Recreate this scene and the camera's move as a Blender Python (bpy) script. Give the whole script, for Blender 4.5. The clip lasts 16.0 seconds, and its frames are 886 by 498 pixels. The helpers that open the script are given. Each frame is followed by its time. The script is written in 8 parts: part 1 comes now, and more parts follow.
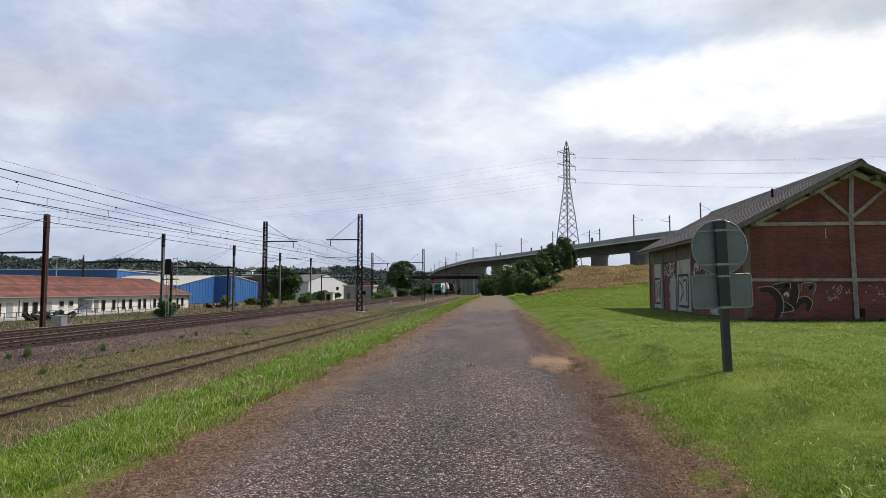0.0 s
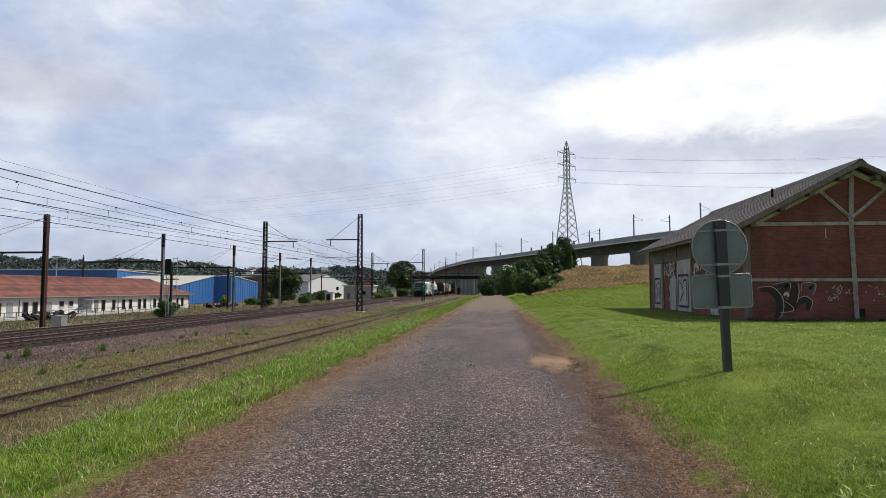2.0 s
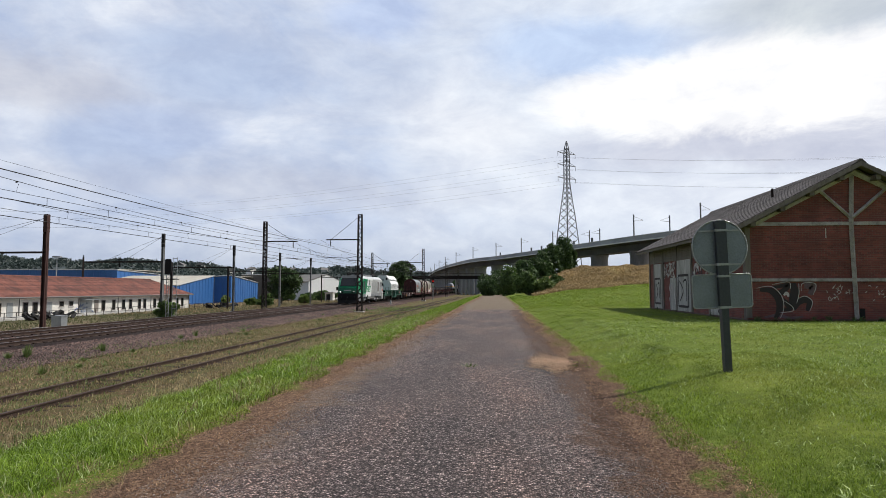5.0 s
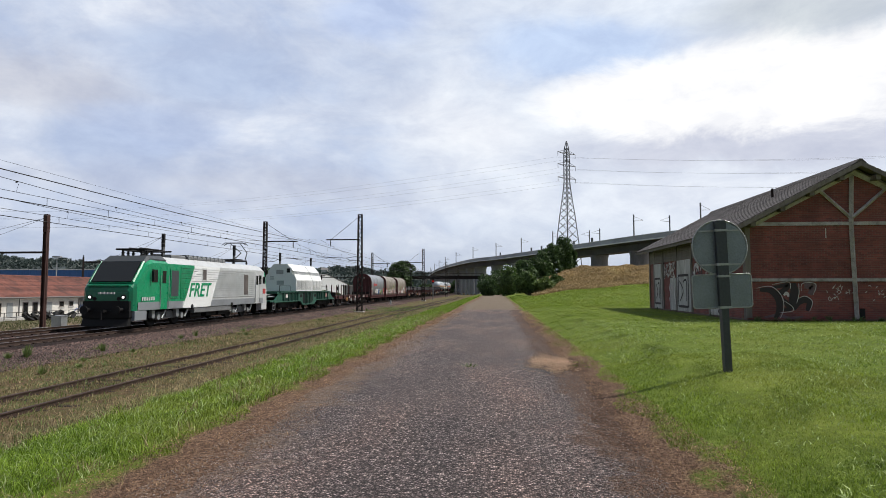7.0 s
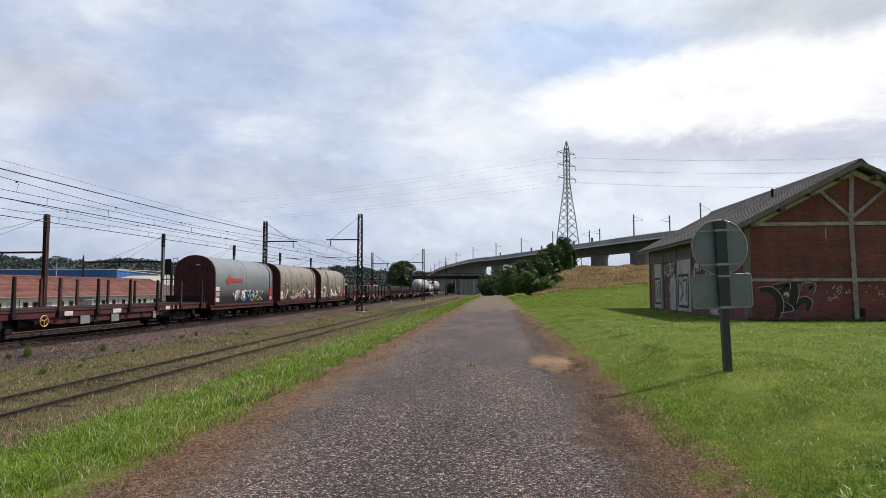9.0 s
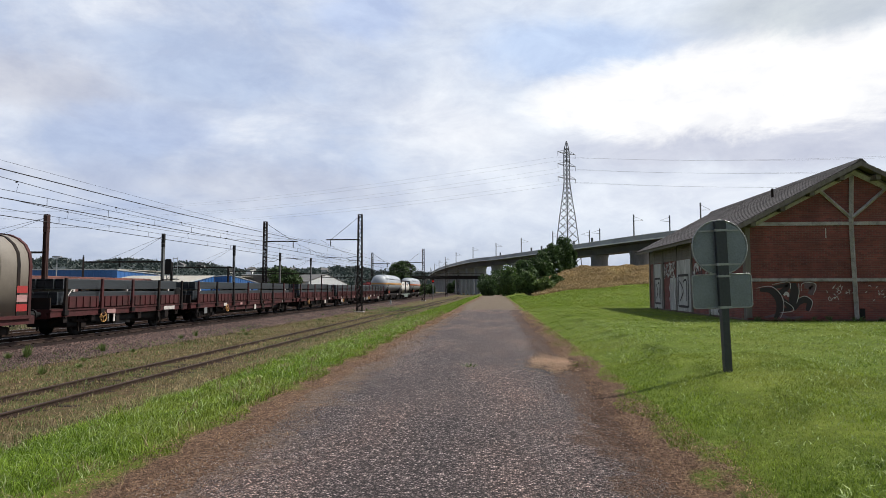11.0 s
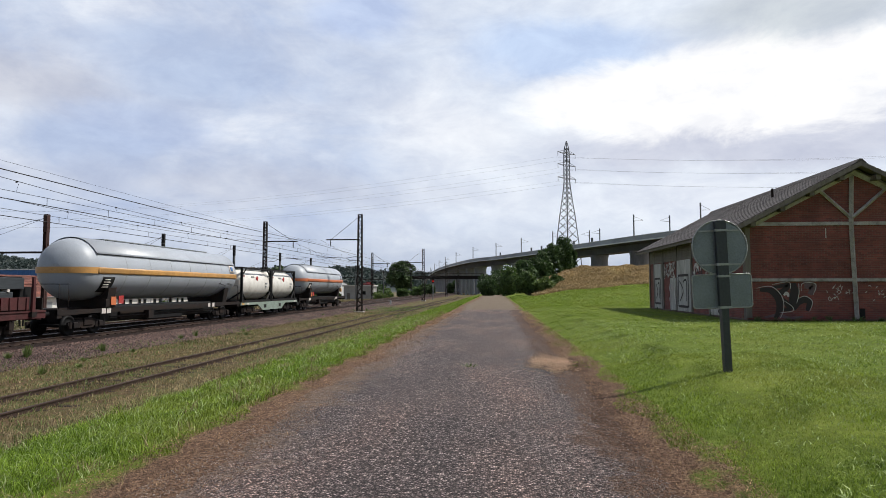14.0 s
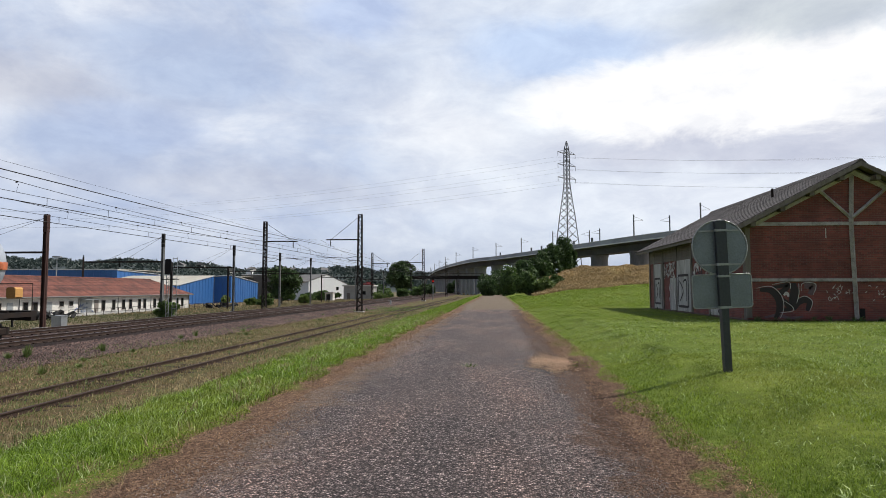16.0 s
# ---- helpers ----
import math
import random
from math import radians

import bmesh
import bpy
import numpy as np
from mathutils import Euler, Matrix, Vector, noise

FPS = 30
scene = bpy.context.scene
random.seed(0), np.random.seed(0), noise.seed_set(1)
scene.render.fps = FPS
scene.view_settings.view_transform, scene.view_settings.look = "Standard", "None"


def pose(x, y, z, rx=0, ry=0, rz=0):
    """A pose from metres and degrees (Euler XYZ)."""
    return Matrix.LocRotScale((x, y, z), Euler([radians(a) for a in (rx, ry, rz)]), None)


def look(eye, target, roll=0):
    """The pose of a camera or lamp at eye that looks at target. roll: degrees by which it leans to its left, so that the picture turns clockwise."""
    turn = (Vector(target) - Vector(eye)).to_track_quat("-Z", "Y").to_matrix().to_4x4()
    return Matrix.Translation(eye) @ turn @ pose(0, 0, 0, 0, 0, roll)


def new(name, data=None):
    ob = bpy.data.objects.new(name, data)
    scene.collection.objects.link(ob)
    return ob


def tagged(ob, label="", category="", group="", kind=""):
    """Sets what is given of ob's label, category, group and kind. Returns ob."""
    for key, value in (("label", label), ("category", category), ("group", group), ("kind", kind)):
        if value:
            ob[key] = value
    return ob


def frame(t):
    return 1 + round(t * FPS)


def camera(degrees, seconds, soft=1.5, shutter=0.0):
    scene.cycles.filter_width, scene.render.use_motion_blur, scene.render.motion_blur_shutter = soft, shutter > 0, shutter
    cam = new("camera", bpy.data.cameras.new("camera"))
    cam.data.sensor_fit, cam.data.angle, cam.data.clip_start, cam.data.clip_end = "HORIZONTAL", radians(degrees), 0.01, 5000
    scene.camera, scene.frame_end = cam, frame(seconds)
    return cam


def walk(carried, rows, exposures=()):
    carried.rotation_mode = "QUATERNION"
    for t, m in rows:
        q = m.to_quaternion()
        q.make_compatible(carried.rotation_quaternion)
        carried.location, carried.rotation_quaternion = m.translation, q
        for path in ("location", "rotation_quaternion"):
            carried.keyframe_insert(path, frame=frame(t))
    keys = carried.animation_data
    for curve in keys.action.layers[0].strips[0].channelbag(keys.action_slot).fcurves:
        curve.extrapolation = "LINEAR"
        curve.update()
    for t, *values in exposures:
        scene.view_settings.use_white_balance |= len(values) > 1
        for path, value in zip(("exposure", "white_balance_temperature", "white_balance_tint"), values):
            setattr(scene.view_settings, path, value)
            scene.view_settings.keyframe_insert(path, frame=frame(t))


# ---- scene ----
# The camera stands still beside the railway, 1.7 m over the road; tracks and road run along +y.
cam = camera(71.46, 16.0, soft=0.85)
STAND = pose(0, 0, 1.7, 93.675, 0, 4.88)
walk(cam, [(0, STAND), (16, STAND)])

# ---- light: hazy sun from the right under broken cloud ----
SUN_AZ, SUN_EL = radians(79), radians(55)  # clockwise from +y
sun_from = Vector((math.sin(SUN_AZ) * math.cos(SUN_EL), math.cos(SUN_AZ) * math.cos(SUN_EL), math.sin(SUN_EL)))
sun = new("sun", bpy.data.lights.new("sun", "SUN"))
sun.data.energy, sun.data.angle, sun.data.color = 4.75, radians(1.2), (1.0, 0.96, 0.885)
sun.matrix_world = look(sun_from * 200, (0, 0, 0))

world = bpy.data.worlds.new("sky")
scene.world = world
world.use_nodes = True
wn, wl = world.node_tree.nodes, world.node_tree.links
wn.clear()
sky = wn.new("ShaderNodeTexSky")
sky.sky_type, sky.sun_disc, sky.sun_elevation, sky.sun_rotation = "NISHITA", False, SUN_EL, SUN_AZ
clear_sky = wn.new("ShaderNodeBackground")
clear_sky.inputs["Strength"].default_value = 0.10
wl.new(sky.outputs[0], clear_sky.inputs["Color"])
cloud = wn.new("ShaderNodeBackground")
cloud.inputs["Color"].default_value, cloud.inputs["Strength"].default_value = (0.80, 0.85, 0.93, 1), 0.44
wnoise = wn.new("ShaderNodeTexNoise")
wnoise.inputs["Scale"].default_value, wnoise.inputs["Detail"].default_value = 3.0, 6
wmix, wout = wn.new("ShaderNodeMixShader"), wn.new("ShaderNodeOutputWorld")
wl.new(wnoise.outputs["Fac"], wmix.inputs["Fac"])
wl.new(clear_sky.outputs[0], wmix.inputs[1])
wl.new(cloud.outputs[0], wmix.inputs[2])
wl.new(wmix.outputs[0], wout.inputs["Surface"])
scene.view_settings.exposure = 0.0

# ---- materials ----
def nodes_of(name):
    m = bpy.data.materials.new(name)
    m.use_nodes = True
    t = m.node_tree
    return m, t, t.nodes["Principled BSDF"]


def put(t, kind, **inputs):
    n = t.nodes.new(kind)
    for key, value in inputs.items():
        n.inputs[key.replace("_", " ")].default_value = value
    return n


def ramp(t, source, stops):
    r = t.nodes.new("ShaderNodeValToRGB")
    el = r.color_ramp.elements
    while len(el) < len(stops):
        el.new(0.5)
    for e, (at, c) in zip(el, stops):
        e.position, e.color = at, (*c, 1) if len(c) == 3 else c
    t.links.new(source, r.inputs["Fac"])
    return r.outputs["Color"]


def blend(t, fac, a, b, kind="MIX"):
    n = t.nodes.new("ShaderNodeMix")
    n.data_type, n.blend_type = "RGBA", kind
    for value, at in ((fac, 0), (a, 6), (b, 7)):
        if isinstance(value, (int, float)):
            n.inputs[at].default_value = value
        elif isinstance(value, tuple):
            n.inputs[at].default_value = (*value, 1)
        else:
            t.links.new(value, n.inputs[at])
    return n.outputs[2]


def position(t, world_space=False):
    if world_space:
        return t.nodes.new("ShaderNodeNewGeometry").outputs["Position"]
    return t.nodes.new("ShaderNodeTexCoord").outputs["Object"]


def grain(t, scale, detail=5, rough=0.6, stretch=(1, 1, 1), world_space=False):
    mp = t.nodes.new("ShaderNodeMapping")
    mp.inputs["Scale"].default_value = stretch
    t.links.new(position(t, world_space), mp.inputs["Vector"])
    n = put(t, "ShaderNodeTexNoise", Scale=scale, Detail=detail, Roughness=rough)
    t.links.new(mp.outputs[0], n.inputs["Vector"])
    return n.outputs["Fac"]


def relief(t, bsdf, height, strength=0.3, distance=0.02):
    b = put(t, "ShaderNodeBump", Strength=strength, Distance=distance)
    t.links.new(height, b.inputs["Height"])
    t.links.new(b.outputs[0], bsdf.inputs["Normal"])


def surface(name, colour, rough=0.6, metal=0.0, dirt=(0.08, 0.06, 0.045), amount=0.35, scale=1.5, fine=25, bump=0.15, stretch=(1, 1, 1), vary=0.0, spec=0.5):
    """A paint, metal or wood: base colour, large stains, fine grain, slight relief."""
    m, t, p = nodes_of(name)
    big = grain(t, scale, 6, 0.65, stretch)
    small = grain(t, fine, 4, 0.6, stretch)
    stain = ramp(t, big, [(0.42, (0, 0, 0)), (0.75, (amount,) * 3)])
    c = blend(t, stain, colour, dirt)
    speck = ramp(t, small, [(0.3, (0.82,) * 3), (0.7, (1.12,) * 3)])
    c = blend(t, 1.0, c, speck, "MULTIPLY")
    if vary:
        info = t.nodes.new("ShaderNodeObjectInfo")
        c = blend(t, 1.0, c, ramp(t, info.outputs["Random"], [(0, (1 - vary,) * 3), (1, (1 + vary,) * 3)]), "MULTIPLY")
    t.links.new(c, p.inputs["Base Color"])
    t.links.new(ramp(t, big, [(0.3, (rough * 0.8,) * 3), (0.8, (min(1, rough * 1.3),) * 3)]), p.inputs["Roughness"])
    p.inputs["Metallic"].default_value = metal
    p.inputs["Specular IOR Level"].default_value = spec
    if bump:
        relief(t, p, small, bump)
    return m


def leaf_paint(name, dark, light, scale=0.6):
    m, t, p = nodes_of(name)
    g = t.nodes.new("ShaderNodeNewGeometry")
    c = ramp(t, g.outputs["Random Per Island"], [(0, dark), (0.75, light), (1, tuple(min(1, v * 1.3) for v in light))])
    c = blend(t, 1.0, c, ramp(t, grain(t, scale, 3, 0.5, (1, 1, 1), True), [(0.3, (0.7,) * 3), (0.7, (1.25,) * 3)]), "MULTIPLY")
    t.links.new(c, p.inputs["Base Color"])
    p.inputs["Roughness"].default_value = 0.55
    p.inputs["Transmission Weight"].default_value = 0.0
    tr = t.nodes.new("ShaderNodeBsdfTranslucent")
    t.links.new(c, tr.inputs["Color"])
    mix, out = t.nodes.new("ShaderNodeMixShader"), t.nodes["Material Output"]
    mix.inputs[0].default_value = 0.3
    t.links.new(p.outputs[0], mix.inputs[1])
    t.links.new(tr.outputs[0], mix.inputs[2])
    t.links.new(mix.outputs[0], out.inputs["Surface"])
    return m


def grass_paint(name, dark, light, dry, share):
    """Blades that differ one by one, with yellowed and deep green patches metres wide."""
    m, t, p = nodes_of(name)
    g = t.nodes.new("ShaderNodeNewGeometry")
    c = ramp(t, g.outputs["Random Per Island"], [(0, dark), (0.8, light), (1, tuple(min(1, v * 1.35) for v in light))])
    c = blend(t, ramp(t, grain(t, 0.33, 5, 0.65, (1, 1, 1), True), [(0.46, (0, 0, 0)), (0.72, (share,) * 3)]), c, dry)
    c = blend(t, 1.0, c, ramp(t, grain(t, 1.7, 4, 0.6, (1, 1, 1), True), [(0.3, (0.66, 0.72, 0.7)), (0.7, (1.25, 1.22, 1.2))]), "MULTIPLY")
    t.links.new(c, p.inputs["Base Color"])
    p.inputs["Roughness"].default_value, p.inputs["Specular IOR Level"].default_value = 0.6, 0.35
    tr = t.nodes.new("ShaderNodeBsdfTranslucent")
    t.links.new(c, tr.inputs["Color"])
    mix = t.nodes.new("ShaderNodeMixShader")
    mix.inputs[0].default_value = 0.3
    t.links.new(p.outputs[0], mix.inputs[1])
    t.links.new(tr.outputs[0], mix.inputs[2])
    t.links.new(mix.outputs[0], t.nodes["Material Output"].inputs["Surface"])
    return m


def band(t, x, a, b, c=None, d=None):
    """1 between b and c of the value x, fading to 0 at a and d."""
    r = t.nodes.new("ShaderNodeMapRange")
    r.interpolation_type = "SMOOTHSTEP"
    r.inputs["From Min"].default_value, r.inputs["From Max"].default_value = a, b
    t.links.new(x, r.inputs["Value"])
    if c is None:
        return r.outputs[0]
    q = t.nodes.new("ShaderNodeMapRange")
    q.interpolation_type = "SMOOTHSTEP"
    q.inputs["From Min"].default_value, q.inputs["From Max"].default_value = c, d
    q.inputs["To Min"].default_value, q.inputs["To Max"].default_value = 1, 0
    t.links.new(x, q.inputs["Value"])
    return math_node(t, "MULTIPLY", r.outputs[0], q.outputs[0])


def math_node(t, op, a, b=None):
    n = t.nodes.new("ShaderNodeMath")
    n.operation = op
    for value, at in ((a, 0), (b, 1)):
        if value is None:
            continue
        if isinstance(value, (int, float)):
            n.inputs[at].default_value = value
        else:
            t.links.new(value, n.inputs[at])
    return n.outputs[0]


def ground_material():
    m, t, p = nodes_of("ground_soil_and_grass")
    pos = position(t, True)
    sep = t.nodes.new("ShaderNodeSeparateXYZ")
    t.links.new(pos, sep.inputs[0])
    wob = grain(t, 0.9, 6, 0.65, (1, 0.6, 1), True)
    x = math_node(t, "ADD", sep.outputs["X"], math_node(t, "MULTIPLY", math_node(t, "SUBTRACT", wob, 0.5), 2.4))
    fine, mid, big = grain(t, 38, 5, 0.7, (1, 1, 1), True), grain(t, 5, 5, 0.65, (1, 1, 1), True), grain(t, 0.35, 4, 0.6, (1, 1, 1), True)
    lawn = ramp(t, mid, [(0.25, (0.050, 0.076, 0.010)), (0.5, (0.105, 0.148, 0.018)), (0.78, (0.175, 0.220, 0.038))])
    lawn = blend(t, ramp(t, big, [(0.45, (0, 0, 0)), (0.72, (0.5,) * 3)]), lawn, (0.185, 0.195, 0.036))
    dry = ramp(t, mid, [(0.25, (0.050, 0.032, 0.018)), (0.55, (0.118, 0.080, 0.044)), (0.8, (0.21, 0.148, 0.086))])
    tuft = ramp(t, grain(t, 1.6, 6, 0.7, (1, 1, 1), True), [(0.44, (0, 0, 0)), (0.60, (0.8,) * 3)])
    dry = blend(t, tuft, dry, (0.082, 0.100, 0.030))
    stone = ramp(t, fine, [(0.3, (0.020, 0.013, 0.012)), (0.55, (0.060, 0.036, 0.033)), (0.8, (0.16, 0.102, 0.095))])
    litter = ramp(t, grain(t, 22, 6, 0.75, (1, 1, 1), True), [(0.34, (0.045, 0.026, 0.018)), (0.5, (0.130, 0.078, 0.052)), (0.64, (0.34, 0.22, 0.145))])
    earth = ramp(t, grain(t, 24, 6, 0.78, (1, 1, 1), True), [(0.36, (0.030, 0.018, 0.013)), (0.52, (0.078, 0.046, 0.032)), (0.66, (0.25, 0.155, 0.105))])
    yard = ramp(t, grain(t, 0.3, 6, 0.7, (1, 0.25, 1), True), [(0.34, (0.070, 0.080, 0.030)), (0.48, (0.135, 0.108, 0.064)), (0.70, (0.27, 0.195, 0.130))])
    c = blend(t, band(t, x, -6.9, -6.3), dry, lawn)
    # Yard colour added right of the shed, to cut green bounce light.
    c = blend(t, band(t, x, 24, 34), c, yard)
    c = blend(t, band(t, x, -3.75, -3.45, 1.95, 2.2), c, litter)
    c = blend(t, band(t, x, 0.6, 0.8, 1.5, 1.85), c, earth)
    c = blend(t, band(t, x, -28.6, -27.8, -17.1, -15.6), c, stone)
    oily = ramp(t, grain(t, 2.2, 5, 0.7, (1, 0.3, 1), True), [(0.3, (0.7,) * 3), (0.7, (0.98,) * 3)])
    c = blend(t, math_node(t, "MULTIPLY", band(t, x, -26.9, -26.2, -18.7, -18.0), oily), c, (0.018, 0.013, 0.012))
    c = blend(t, band(t, x, -29.0, -28.2), yard, c)
    t.links.new(blend(t, 1.0, c, ramp(t, fine, [(0.25, (0.7,) * 3), (0.75, (1.25,) * 3)]), "MULTIPLY"), p.inputs["Base Color"])
    p.inputs["Roughness"].default_value = 0.95
    p.inputs["Specular IOR Level"].default_value = 0.15
    relief(t, p, fine, 0.8, 0.04)
    return m


def asphalt_material():
    m, t, p = nodes_of("worn_chip_asphalt")
    vor = put(t, "ShaderNodeTexVoronoi", Scale=46.0)
    t.links.new(position(t, True), vor.inputs["Vector"])
    chip = t.nodes.new("ShaderNodeSeparateColor")
    t.links.new(vor.outputs["Color"], chip.inputs[0])
    chips = ramp(t, chip.outputs[0], [(0.0, (0.048, 0.039, 0.040)), (0.5, (0.142, 0.116, 0.113)), (0.80, (0.30, 0.252, 0.24)), (0.95, (0.60, 0.52, 0.49))])
    gap = ramp(t, vor.outputs["Distance"], [(0.22, (1, 1, 1)), (0.58, (0.22,) * 3)])
    c = blend(t, 1.0, chips, gap, "MULTIPLY")
    c = blend(t, 1.0, c, ramp(t, grain(t, 13, 4, 0.7, (1, 1, 1), True), [(0.3, (0.62,) * 3), (0.7, (1.45,) * 3)]), "MULTIPLY")
    worn = ramp(t, grain(t, 0.42, 6, 0.62, (1, 0.35, 1), True), [(0.38, (0.82, 0.80, 0.83)), (0.50, (1.08, 1.0, 0.98)), (0.66, (1.75, 1.42, 1.27))])
    c = blend(t, 1.0, c, worn, "MULTIPLY")
    sep = t.nodes.new("ShaderNodeSeparateXYZ")
    t.links.new(position(t, True), sep.inputs[0])
    wob = math_node(t, "MULTIPLY", math_node(t, "SUBTRACT", grain(t, 0.8, 6, 0.7, (1, 1, 1), True), 0.5), 2.6)
    x = math_node(t, "ADD", sep.outputs["X"], wob)
    y = math_node(t, "ADD", sep.outputs["Y"], wob)
    crumb = grain(t, 26, 6, 0.78, (1, 1, 1), True)
    soil = ramp(t, crumb, [(0.34, (0.055, 0.036, 0.026)), (0.5, (0.150, 0.102, 0.074)), (0.64, (0.40, 0.29, 0.21))])
    earth = ramp(t, crumb, [(0.36, (0.030, 0.018, 0.013)), (0.52, (0.078, 0.046, 0.032)), (0.66, (0.25, 0.155, 0.105))])
    c = blend(t, band(t, x, 1.02, 1.16), c, earth)
    c = blend(t, math_node(t, "MULTIPLY", band(t, x, -2.95, -2.1), 1.0), soil, c)
    c = blend(t, band(t, y, 48.5, 49.5), c, ramp(t, grain(t, 2.5, 5, 0.7, (1, 1, 1), True), [(0.3, (0.085, 0.062, 0.042)), (0.55, (0.165, 0.125, 0.088)), (0.75, (0.27, 0.215, 0.155))]))
    t.links.new(c, p.inputs["Base Color"])
    p.inputs["Roughness"].default_value = 0.85
    p.inputs["Specular IOR Level"].default_value = 0.3
    relief(t, p, math_node(t, "ADD", gap, crumb), 1.0, 0.015)
    return m


M_GROUND, M_ASPHALT = ground_material(), asphalt_material()
M_RAIL = surface("rusty_rail", (0.060, 0.036, 0.028), 0.7, 0.3, (0.05, 0.03, 0.02), 0.5, 3, 40)
M_RAIL_TOP = surface("polished_rail_head", (0.30, 0.28, 0.27), 0.35, 1.0, amount=0.2)
M_SLEEPER = surface("weathered_timber_sleeper", (0.028, 0.020, 0.017), 0.9, 0, (0.018, 0.012, 0.010), 0.5, 4, 30, 0.4, (1, 1, 1), 0.25, 0.1)
M_STONE = leaf_paint("ballast_stone", (0.024, 0.014, 0.012), (0.165, 0.105, 0.090))
M_CHIP = leaf_paint("pale_road_chip", (0.075, 0.066, 0.065), (0.48, 0.435, 0.41))
M_STEEL_DARK = surface("dark_rusty_steel", (0.020, 0.017, 0.017), 0.75, 0.0, (0.06, 0.035, 0.022), 0.4, spec=0.15)
M_MAST_RUST = surface("rust_brown_mast", (0.062, 0.027, 0.023), 0.75, 0.2, (0.03, 0.02, 0.018), 0.5, 1.2)
M_GALV = surface("galvanised_steel", (0.36, 0.38, 0.39), 0.5, 0.6, (0.16, 0.15, 0.14), 0.4)
M_CONC = surface("weathered_concrete", (0.40, 0.39, 0.37), 0.9, 0, (0.16, 0.15, 0.14), 0.55, 0.25, 6, 0.2)
M_WIRE = surface("copper_wire_dark", (0.045, 0.045, 0.05), 0.6, 0.4, bump=0)
M_BRICK = surface("red_brick_plain", (0.17, 0.055, 0.042), 0.9, 0, (0.07, 0.03, 0.028), 0.5, 0.8, 30, 0.3)
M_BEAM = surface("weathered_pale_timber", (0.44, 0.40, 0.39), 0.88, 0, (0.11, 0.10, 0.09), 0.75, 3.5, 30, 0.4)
M_ROOF = surface("grey_fibre_cement_roof", (0.098, 0.083, 0.078), 0.9, 0, (0.032, 0.026, 0.024), 0.9, 0.9, 14, 0.4)
M_BLACK = surface("black_steel", (0.014, 0.014, 0.015), 0.65, 0.0, (0.03, 0.024, 0.02), 0.25, spec=0.15)
M_WHITE = surface("white_paint", (0.72, 0.73, 0.735), 0.4, 0, (0.55, 0.53, 0.50), 0.25)
M_GREEN = surface("bright_green_loco_paint", (0.006, 0.235, 0.105), 0.28, 0, (0.01, 0.10, 0.05), 0.3, bump=0.02)
M_GREY = surface("grey_loco_paint", (0.47, 0.485, 0.495), 0.38, 0, (0.24, 0.23, 0.22), 0.35, bump=0.02)
M_WRED = surface("oxide_red_wagon_paint", (0.072, 0.013, 0.014), 0.75, 0, (0.022, 0.012, 0.010), 0.85, 1.6, 30)
M_VIADUCT = surface("hazy_blue_grey_concrete", (0.275, 0.285, 0.325), 0.9, 0, (0.17, 0.175, 0.20), 0.5, 0.1, 2, 0.1)
M_POLE = surface("grey_painted_pole", (0.16, 0.165, 0.17), 0.6, 0.1, (0.07, 0.06, 0.055), 0.4)
M_POST = surface("dark_grey_post", (0.045, 0.052, 0.058), 0.55, 0.2, (0.08, 0.075, 0.07), 0.3)


